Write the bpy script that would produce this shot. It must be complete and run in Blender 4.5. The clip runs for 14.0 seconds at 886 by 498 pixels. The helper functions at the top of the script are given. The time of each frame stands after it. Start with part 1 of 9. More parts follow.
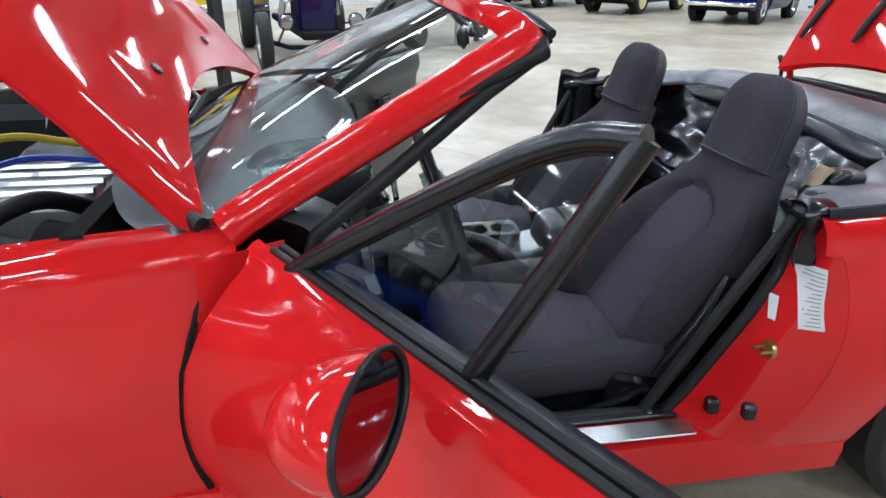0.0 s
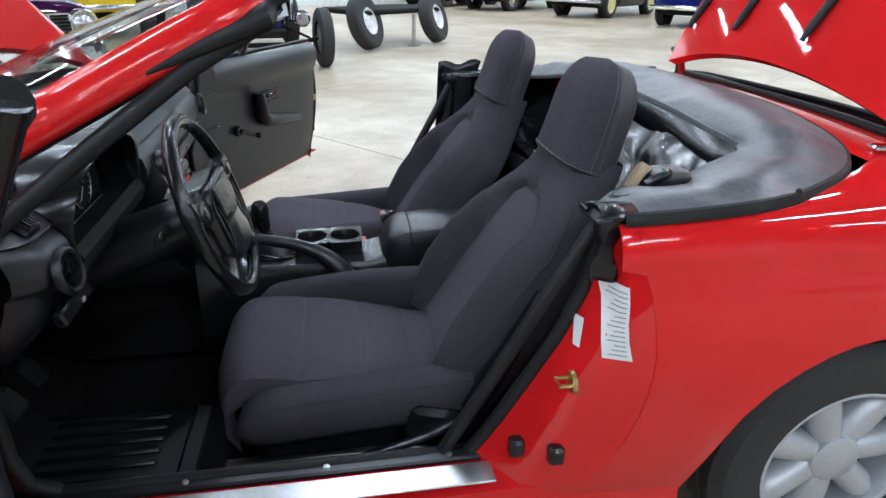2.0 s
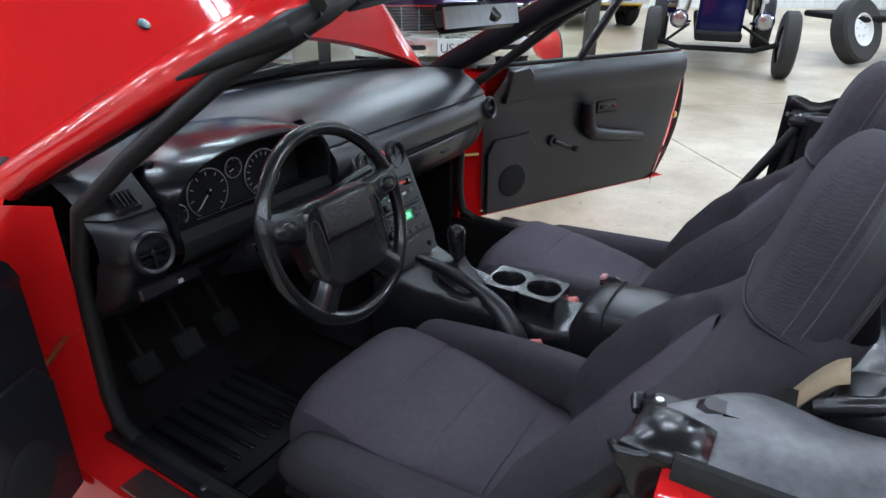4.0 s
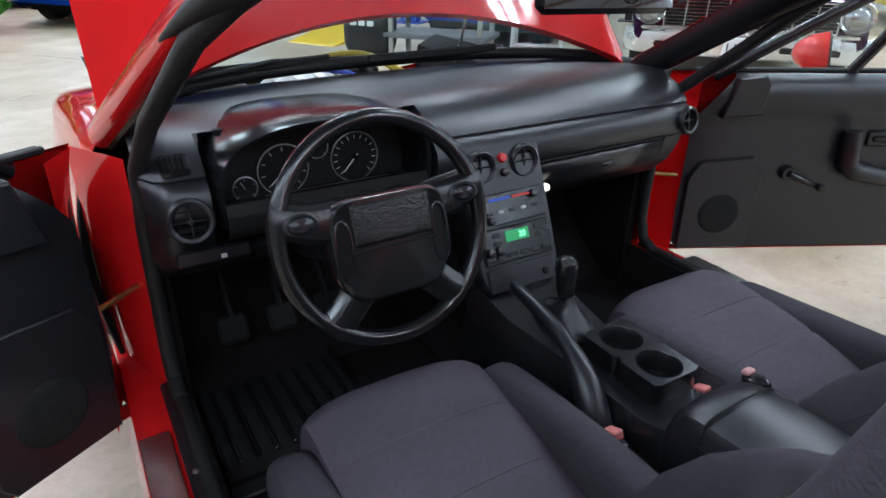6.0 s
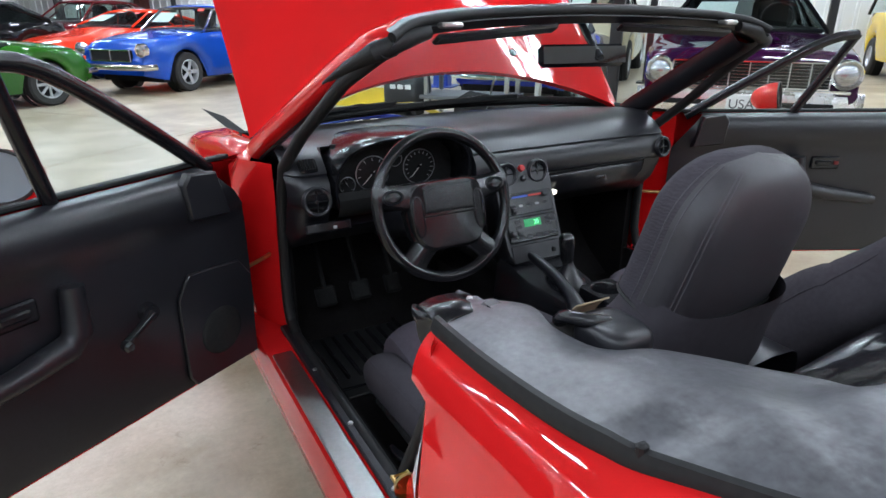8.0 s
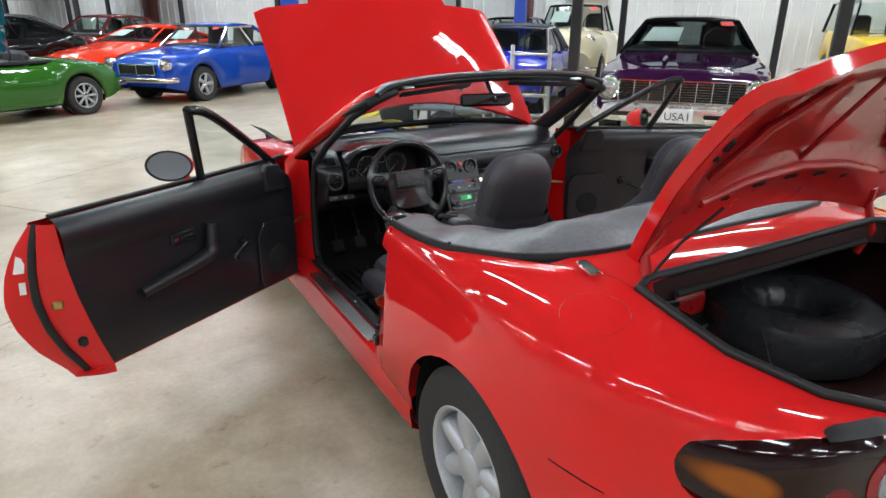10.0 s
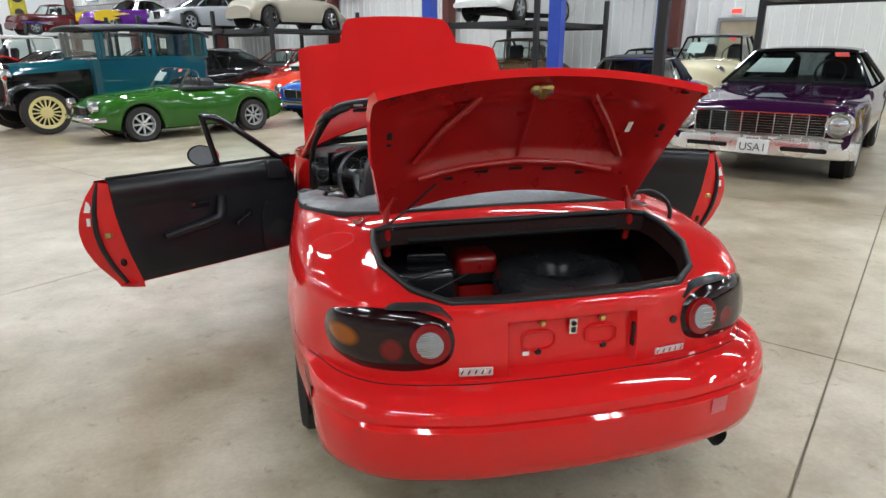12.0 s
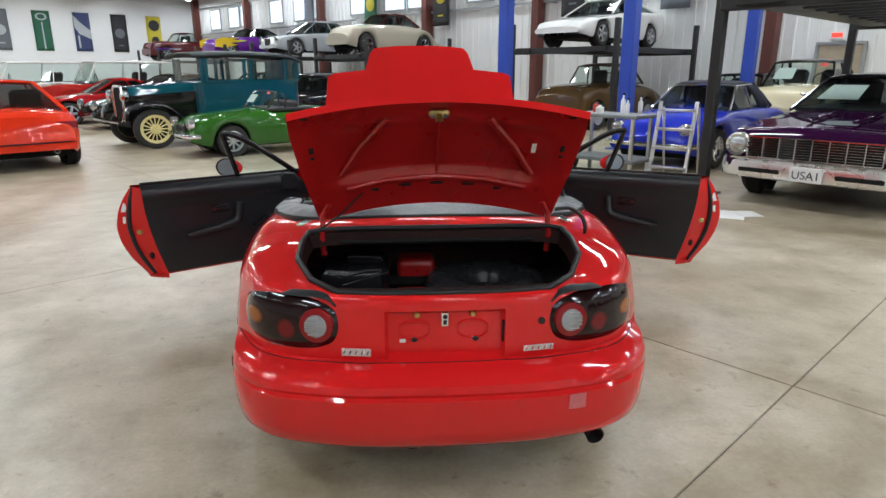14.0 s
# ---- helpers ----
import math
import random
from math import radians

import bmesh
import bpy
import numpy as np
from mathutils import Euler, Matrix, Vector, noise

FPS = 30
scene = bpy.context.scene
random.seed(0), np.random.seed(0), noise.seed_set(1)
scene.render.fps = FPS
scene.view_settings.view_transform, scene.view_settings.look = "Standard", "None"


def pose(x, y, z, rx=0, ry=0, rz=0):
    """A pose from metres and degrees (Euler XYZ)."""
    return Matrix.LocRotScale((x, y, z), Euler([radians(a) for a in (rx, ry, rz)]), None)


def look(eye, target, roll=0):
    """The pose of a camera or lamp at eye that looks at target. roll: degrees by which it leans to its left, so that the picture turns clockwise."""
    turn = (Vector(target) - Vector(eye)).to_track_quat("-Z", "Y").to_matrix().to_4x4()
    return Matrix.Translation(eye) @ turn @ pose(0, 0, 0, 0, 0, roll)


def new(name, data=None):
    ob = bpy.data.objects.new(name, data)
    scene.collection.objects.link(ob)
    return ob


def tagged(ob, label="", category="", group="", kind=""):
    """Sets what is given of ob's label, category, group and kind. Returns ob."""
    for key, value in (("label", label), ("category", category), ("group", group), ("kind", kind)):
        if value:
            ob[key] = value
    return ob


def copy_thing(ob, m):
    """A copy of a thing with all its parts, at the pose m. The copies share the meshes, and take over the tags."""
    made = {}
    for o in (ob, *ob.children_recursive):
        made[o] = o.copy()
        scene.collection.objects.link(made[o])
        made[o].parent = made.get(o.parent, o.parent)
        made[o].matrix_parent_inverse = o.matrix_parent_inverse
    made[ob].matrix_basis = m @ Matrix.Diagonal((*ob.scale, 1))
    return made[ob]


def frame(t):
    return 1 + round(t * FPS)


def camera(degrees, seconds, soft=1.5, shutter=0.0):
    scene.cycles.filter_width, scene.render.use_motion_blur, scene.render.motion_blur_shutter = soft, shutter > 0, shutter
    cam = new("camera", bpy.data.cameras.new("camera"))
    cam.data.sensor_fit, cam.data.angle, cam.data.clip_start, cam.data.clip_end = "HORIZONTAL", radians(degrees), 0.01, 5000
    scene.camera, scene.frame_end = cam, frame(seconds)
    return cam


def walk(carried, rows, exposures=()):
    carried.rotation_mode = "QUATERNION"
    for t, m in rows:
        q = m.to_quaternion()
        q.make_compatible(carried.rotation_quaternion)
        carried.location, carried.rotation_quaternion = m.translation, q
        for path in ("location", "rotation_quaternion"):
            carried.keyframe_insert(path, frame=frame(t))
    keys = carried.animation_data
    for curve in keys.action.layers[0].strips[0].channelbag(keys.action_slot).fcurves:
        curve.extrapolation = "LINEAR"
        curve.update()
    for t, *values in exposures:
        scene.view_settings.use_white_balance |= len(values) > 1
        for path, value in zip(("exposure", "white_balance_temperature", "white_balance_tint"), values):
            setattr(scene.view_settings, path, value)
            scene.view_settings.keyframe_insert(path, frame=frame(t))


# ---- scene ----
cam = camera(70.8, 14.0)
PATH = [
    (0, (-1.804, 0.362, 1.305), (-0.010, 0.088, 0.466), 0.4),
    (0.5, (-1.754, 0.224, 1.285), (0.032, -0.122, 0.455), 0.4),
    (1, (-1.739, 0.141, 1.272), (0.045, -0.220, 0.442), 0.5),
    (1.5, (-1.720, 0.049, 1.249), (0.064, -0.320, 0.422), 0.9),
    (2, (-1.661, -0.109, 1.227), (0.131, -0.434, 0.401), 1.1),
    (2.5, (-1.542, -0.275, 1.207), (0.270, -0.444, 0.379), 1.2),
    (3, (-1.456, -0.444, 1.223), (0.352, -0.294, 0.382), 1.2),
    (3.5, (-1.357, -0.572, 1.239), (0.363, -0.010, 0.388), 1.0),
    (4, (-1.210, -0.616, 1.236), (0.331, 0.330, 0.380), 0.7),
    (4.2, (-1.148, -0.629, 1.229), (0.309, 0.446, 0.379), 0.4),
    (6.3, (-0.759, -0.733, 1.195), (0.153, 0.810, 0.307), 1.0),
    (6.5, (-0.755, -0.747, 1.195), (0.145, 0.808, 0.316), 0.8),
    (7, (-0.794, -0.808, 1.194), (0.112, 0.773, 0.371), 0.7),
    (7.5, (-0.924, -0.983, 1.199), (-0.023, 0.637, 0.446), 0.4),
    (7.7, (-0.994, -1.073, 1.205), (-0.095, 0.561, 0.486), 0.1),
    (9.8, (-1.589, -2.161, 1.458), (-0.640, -0.549, 0.750), 0.2),
    (10, (-1.554, -2.310, 1.468), (-0.639, -0.676, 0.766), 0.3),
    (10.5, (-1.425, -2.640, 1.477), (-0.620, -0.946, 0.783), 0.0),
    (11, (-1.231, -2.966, 1.494), (-0.540, -1.214, 0.820), -0.0),
    (11.5, (-0.975, -3.232, 1.494), (-0.436, -1.419, 0.844), -0.2),
    (12, (-0.749, -3.486, 1.502), (-0.328, -1.632, 0.883), -0.2),
    (12.5, (-0.545, -3.704, 1.521), (-0.243, -1.815, 0.936), -0.2),
    (13, (-0.346, -3.819, 1.532), (-0.111, -1.915, 0.967), -0.2),
    (13.5, (-0.203, -3.875, 1.529), (-0.035, -1.962, 0.972), -0.2),
    (14, (-0.124, -3.886, 1.522), (-0.009, -1.967, 0.971), -0.1),
]
walk(cam, [(t, look(eye, target, roll)) for t, eye, target, roll in PATH],
     [(0, 0.56, 5600, 8), (4.2, 0.70, 5600, 8), (7.7, 0.70, 5700, 8), (10, 0.54, 6150, 8), (11.5, 0.42, 6200, 8), (14, 0.15, 6250, 8)])

# ---- light: a closed hall lit by rows of twin-tube ceiling lamps ----
world = bpy.data.worlds.new("hall_air")
scene.world = world
world.use_nodes = True
world.node_tree.nodes["Background"].inputs[0].default_value = (0.9, 0.95, 1.0, 1)
world.node_tree.nodes["Background"].inputs[1].default_value = 0.05
LAMP_POWER = 80.0
HALL_TURN = 40.0
HALL = pose(0, 0, 0, 0, 0, HALL_TURN)
CEILING = 6.6


# ---- small geometry kit ----
class Geo:
    """Collects vertices and faces; make() turns them into one mesh object."""

    def __init__(self):
        self.v, self.f = [], []

    def add(self, verts, faces, m=None):
        n = len(self.v)
        for p in verts:
            p = Vector(p)
            self.v.append(m @ p if m is not None else p)
        self.f += [[i + n for i in f] for f in faces]
        return self

    def grid(self, rows, closed_u=False, closed_v=False, m=None, flip=False):
        nu, nv = len(rows), len(rows[0])
        faces = []
        for i in range(nu if closed_u else nu - 1):
            for j in range(nv if closed_v else nv - 1):
                a, b = i * nv + j, i * nv + (j + 1) % nv
                c, d = ((i + 1) % nu) * nv + (j + 1) % nv, ((i + 1) % nu) * nv + j
                faces.append([a, d, c, b] if flip else [a, b, c, d])
        return self.add([p for r in rows for p in r], faces, m)

    def tube(self, path, r, n=8, closed=False, m=None, caps=True, flat=1.0):
        pts = [Vector(p) for p in path]
        k = len(pts)
        n = 10 if n in (8, 9) else n
        rad = r if isinstance(r, (list, tuple)) else [r] * k
        rows, side = [], None
        for i, p in enumerate(pts):
            a = pts[(i - 1) % k] if closed or i else pts[0]
            b = pts[(i + 1) % k] if closed or i < k - 1 else pts[-1]
            t = (b - a).normalized()
            if side is None:
                side = t.cross(Vector((0, 0, 1)))
                if side.length < 0.1:
                    side = t.cross(Vector((0, 1, 0)))
            side = (side - t * side.dot(t)).normalized()
            up = side.cross(t)
            rows.append([p + (side * math.cos(q) + up * math.sin(q) * flat) * rad[i]
                         for q in (2 * math.pi * j / n for j in range(n))])
        base = len(self.v)
        self.grid(rows, closed, True, m)
        if not closed and caps:
            self.f.append([base + j for j in range(n)][::-1])
            self.f.append([base + (k - 1) * n + j for j in range(n)])
        return self

    def lathe(self, profile, n=24, m=None, arc=1.0):
        """profile: rows of (radius, height); turned about z."""
        rows = [[(r * math.cos(q), r * math.sin(q), z) for r, z in profile]
                for q in (2 * math.pi * arc * j / n for j in range(n + (arc < 1)))]
        return self.grid(rows, arc == 1.0, False, m)

    def box(self, c, s, bevel=0.0, m=None, turn=None):
        """A box of size s round c; its edges are cut by bevel."""
        hx, hy, hz = s[0] / 2, s[1] / 2, s[2] / 2
        b = min(bevel, hx * 0.9, hy * 0.9, hz * 0.9)
        mm = Matrix.Translation(c)
        if turn is not None:
            mm = mm @ turn
        if m is not None:
            mm = m @ mm
        if b <= 0:
            vs = [(x, y, z) for x in (-hx, hx) for y in (-hy, hy) for z in (-hz, hz)]
            fs = [[0, 1, 3, 2], [4, 6, 7, 5], [0, 4, 5, 1], [2, 3, 7, 6], [0, 2, 6, 4], [1, 5, 7, 3]]
            return self.add(vs, fs, mm)
        rings = []
        for z, inset in ((-hz, b), (-hz + b, 0), (hz - b, 0), (hz, b)):
            x, y = hx - inset, hy - inset
            c2 = max(b - inset, b * 0.35)
            rings.append([(-x + c2, -y, z), (x - c2, -y, z), (x, -y + c2, z), (x, y - c2, z),
                          (x - c2, y, z), (-x + c2, y, z), (-x, y - c2, z), (-x, -y + c2, z)])
        base = len(self.v)
        self.grid(rings, False, True, mm)
        self.f.append([base + j for j in range(8)][::-1])
        self.f.append([base + 24 + j for j in range(8)])
        return self

    def prism(self, outline, lo, hi, m=None, bevel=0.0):
        """An outline in x, y drawn out from z = lo to hi."""
        n = len(outline)
        cx, cy = sum(p[0] for p in outline) / n, sum(p[1] for p in outline) / n

        def ring(z, inset):
            out = []
            for x, y in outline:
                d = math.hypot(x - cx, y - cy) or 1
                out.append((x - (x - cx) / d * inset, y - (y - cy) / d * inset, z))
            return out
        rings = [ring(lo, 0), ring(hi, 0)] if not bevel else [ring(lo, bevel), ring(lo + bevel, 0), ring(hi - bevel, 0), ring(hi, bevel)]
        base, k = len(self.v), len(rings)
        self.grid(rings, False, True, m)
        self.f.append([base + j for j in range(n)][::-1])
        self.f.append([base + (k - 1) * n + j for j in range(n)])
        return self

    def mirror(self):
        n = len(self.v)
        self.f += [[i + n for i in reversed(f)] for f in self.f]
        self.v += [Vector((-p[0], p[1], p[2])) for p in self.v]
        return self

    def mesh(self, name, mat, smooth=38):
        me = bpy.data.meshes.new(name)
        me.from_pydata([tuple(p) for p in self.v], [], self.f)
        bm = bmesh.new()
        bm.from_mesh(me)
        bmesh.ops.remove_doubles(bm, verts=bm.verts, dist=1e-5)
        bmesh.ops.recalc_face_normals(bm, faces=bm.faces)
        bm.to_mesh(me)
        bm.free()
        for p in me.polygons:
            p.use_smooth = smooth > 0
        if smooth > 0:
            me.set_sharp_from_angle(angle=radians(smooth))
        if mat is not None:
            me.materials.append(mat)
        return me

    def make(self, name, mat, parent=None, label="", smooth=38, m=None, thick=0.0):
        ob = new(name, self.mesh(name, mat, smooth))
        if parent is not None:
            ob.parent = parent
        if m is not None:
            ob.matrix_basis = m
        if thick:
            mod = ob.modifiers.new("thickness", "SOLIDIFY")
            mod.thickness, mod.offset = thick, 0.0
        if label:
            ob["label"] = label
        return ob


def thing(name, m, label, category, group="", kind=""):
    ob = new(name)
    ob.matrix_basis = m
    ob.empty_display_size = 0.1
    return tagged(ob, label, category, group, kind)


def lerp_table(table, x):
    """A table of (x, value) read along straight pieces."""
    if x <= table[0][0]:
        return table[0][1]
    for (x0, v0), (x1, v1) in zip(table, table[1:]):
        if x <= x1:
            q = (x - x0) / (x1 - x0)
            return v0 + (v1 - v0) * q
    return table[-1][1]


def ease_table(table, x):
    """A table of (x, value) read along a smooth curve."""
    if x <= table[0][0]:
        return table[0][1]
    if x >= table[-1][0]:
        return table[-1][1]
    k = next(i for i in range(len(table) - 1) if x <= table[i + 1][0])

    def slope(i):
        if i in (0, len(table) - 1):
            return 0.0
        return (table[i + 1][1] - table[i - 1][1]) / (table[i + 1][0] - table[i - 1][0])
    (x0, v0), (x1, v1) = table[k], table[k + 1]
    w = x1 - x0
    q = (x - x0) / w
    return (v0 * (1 + 2 * q) * (1 - q) ** 2 + slope(k) * w * q * (1 - q) ** 2 + v1 * q * q * (3 - 2 * q) + slope(k + 1) * w * q * q * (q - 1))


def spline(points, n):
    """n points on a smooth line through the given ones."""
    pts = [Vector(p) for p in points]
    pts = [pts[0] * 2 - pts[1]] + pts + [pts[-1] * 2 - pts[-2]]
    out, segs = [], len(pts) - 3
    for i in range(n):
        s = i / (n - 1) * segs
        k = min(int(s), segs - 1)
        q = s - k
        a, b, c, d = pts[k:k + 4]
        out.append(0.5 * (2 * b + (c - a) * q + (2 * a - 5 * b + 4 * c - d) * q * q + (3 * b - a - 3 * c + d) * q ** 3))
    return out


def superell(size, e1=0.5, e2=0.5, n=28, k=16):
    """A cushion-like rounded solid of the given half sizes."""
    pw = lambda v, e: math.copysign(abs(v) ** e, v)
    return [[(size[0] * pw(math.cos(b), e1) * pw(math.cos(a), e2), size[1] * pw(math.cos(b), e1) * pw(math.sin(a), e2), size[2] * pw(math.sin(b), e1)) for a in (2 * math.pi * i / n for i in range(n))] for b in (-math.pi / 2 + math.pi * j / k for j in range(k + 1))]


# ---- materials ----
def mat_new(name):
    m = bpy.data.materials.new(name)
    m.use_nodes = True
    nt = m.node_tree
    return m, nt, nt.nodes["Principled BSDF"]


def surface(name, color, rough=0.5, metal=0.0, vary=0.15, scale=6.0, fine=90.0, bump=0.0, bump_scale=200.0,
            coat=0.0, spec=0.5, rough_vary=0.1, distance=0.002):
    """A surface with variation at two scales, in roughness too, and fine relief."""
    m, nt, b = mat_new(name)
    n, l = nt.nodes, nt.links
    co = n.new("ShaderNodeTexCoord")
    big, small = n.new("ShaderNodeTexNoise"), n.new("ShaderNodeTexNoise")
    for t, s in ((big, scale), (small, fine)):
        t.inputs["Scale"].default_value = s
        t.inputs["Detail"].default_value = 4
        l.new(co.outputs["Object"], t.inputs["Vector"])
    add = n.new("ShaderNodeMath")
    add.operation = "ADD"
    l.new(big.outputs["Fac"], add.inputs[0])
    l.new(small.outputs["Fac"], add.inputs[1])
    rng = n.new("ShaderNodeMapRange")
    rng.inputs["From Min"].default_value, rng.inputs["From Max"].default_value = 0.6, 1.4
    rng.inputs["To Min"].default_value, rng.inputs["To Max"].default_value = 1 - vary, 1 + vary
    l.new(add.outputs[0], rng.inputs["Value"])
    mul = n.new("ShaderNodeMix")
    mul.data_type, mul.blend_type = "RGBA", "MULTIPLY"
    mul.inputs["Factor"].default_value = 1
    mul.inputs[6].default_value = (*color, 1)
    l.new(rng.outputs[0], mul.inputs[7])
    l.new(mul.outputs[2], b.inputs["Base Color"])
    rr = n.new("ShaderNodeMapRange")
    rr.inputs["To Min"].default_value, rr.inputs["To Max"].default_value = max(0.01, rough - rough_vary), min(1, rough + rough_vary)
    l.new(big.outputs["Fac"], rr.inputs["Value"])
    l.new(rr.outputs[0], b.inputs["Roughness"])
    b.inputs["Metallic"].default_value = metal
    b.inputs["Specular IOR Level"].default_value = spec
    b.inputs["Coat Weight"].default_value = coat
    b.inputs["Coat Roughness"].default_value = 0.04
    if bump:
        t = n.new("ShaderNodeTexNoise")
        t.inputs["Scale"].default_value, t.inputs["Detail"].default_value = bump_scale, 3
        l.new(co.outputs["Object"], t.inputs["Vector"])
        bp = n.new("ShaderNodeBump")
        bp.inputs["Strength"].default_value, bp.inputs["Distance"].default_value = bump, distance
        l.new(t.outputs["Fac"], bp.inputs["Height"])
        l.new(bp.outputs[0], b.inputs["Normal"])
    return m


def paint(name, color, rough=0.28, flake=0.04):
    """Car paint: a coloured base under a clear coat with a slight waviness."""
    return surface(name, color, rough, 0.0, flake, 2.5, 400.0, coat=1.0, spec=0.0, rough_vary=0.03)


def glass_mat(name, tint=(0.85, 0.92, 0.9), rough=0.0):
    m, nt, b = mat_new(name)
    n, l = nt.nodes, nt.links
    tr, gl, mix, lw = (n.new(k) for k in ("ShaderNodeBsdfTransparent", "ShaderNodeBsdfGlossy", "ShaderNodeMixShader", "ShaderNodeLayerWeight"))
    tr.inputs[0].default_value = (*tint, 1)
    gl.inputs["Roughness"].default_value = rough
    lw.inputs[0].default_value = 0.5
    pw, ma = n.new("ShaderNodeMath"), n.new("ShaderNodeMath")
    pw.operation, ma.operation = "POWER", "MULTIPLY_ADD"
    pw.inputs[1].default_value, ma.inputs[1].default_value, ma.inputs[2].default_value = 4.0, 0.8, 0.06
    l.new(lw.outputs["Facing"], pw.inputs[0])
    l.new(pw.outputs[0], ma.inputs[0])
    l.new(ma.outputs[0], mix.inputs[0])
    l.new(tr.outputs[0], mix.inputs[1])
    l.new(gl.outputs[0], mix.inputs[2])
    l.new(mix.outputs[0], n["Material Output"].inputs["Surface"])
    return m


def glow(name, color, strength):
    m, nt, b = mat_new(name)
    b.inputs["Base Color"].default_value = (*color, 1)
    b.inputs["Emission Color"].default_value = (*color, 1)
    b.inputs["Emission Strength"].default_value = strength
    return m


RED = paint("red_paint", (0.62, 0.012, 0.013), 0.4)
# A darker red than RED, for undersides, inner faces and small parts.
RED_IN = surface("darker_red_paint", (0.36, 0.009, 0.009), 0.3, coat=0.6, vary=0.12)
TRIM = surface("black_vinyl_trim", (0.0115, 0.0115, 0.0145), 0.33, bump=0.12, bump_scale=260, vary=0.2)
TRIM_SHINE = surface("black_glossy_plastic", (0.009, 0.009, 0.011), 0.22, bump=0.05, bump_scale=120, vary=0.2)
RUBBER = surface("black_rubber", (0.015, 0.015, 0.0155), 0.5, vary=0.3, spec=0.3)
TYRE = surface("tyre_rubber", (0.022, 0.021, 0.020), 0.75, bump=0.3, bump_scale=120, vary=0.3)
CLOTH = surface("charcoal_seat_cloth", (0.050, 0.045, 0.053), 0.95, bump=0.5, bump_scale=1400, vary=0.18, scale=5, spec=0.2)
CLOTH_MID = surface("charcoal_woven_insert", (0.080, 0.069, 0.086), 0.95, bump=0.5, bump_scale=1100, vary=0.16, scale=4, spec=0.2)
VINYL = surface("tonneau_vinyl", (0.085, 0.085, 0.094), 0.38, bump=0.14, bump_scale=22, vary=0.45, scale=5, spec=0.6, distance=0.02)
CARPET = surface("black_carpet", (0.013, 0.012, 0.012), 1.0, bump=0.8, bump_scale=900, vary=0.3, spec=0.05)
CHROME = surface("chrome", (0.75, 0.76, 0.78), 0.08, 1.0, vary=0.05)
STEEL = surface("brushed_steel", (0.55, 0.55, 0.55), 0.32, 1.0, vary=0.12)
BRASS = surface("yellow_zinc", (0.55, 0.42, 0.16), 0.35, 1.0, vary=0.2)
ALLOY = surface("silver_wheel_paint", (0.46, 0.47, 0.49), 0.32, 0.4, vary=0.08, coat=0.4)
DARK = surface("underbody_black", (0.016, 0.016, 0.016), 0.8, vary=0.3, spec=0.1)
GLASS = glass_mat("clear_glass", (0.88, 0.94, 0.92))
GLASS_DARK = glass_mat("tinted_glass", (0.35, 0.4, 0.4))
WHITE_LABEL = surface("white_paper", (0.75, 0.74, 0.72), 0.6, vary=0.05)
WHITE = surface("white_paint", (0.75, 0.75, 0.75), 0.6, vary=0.05)

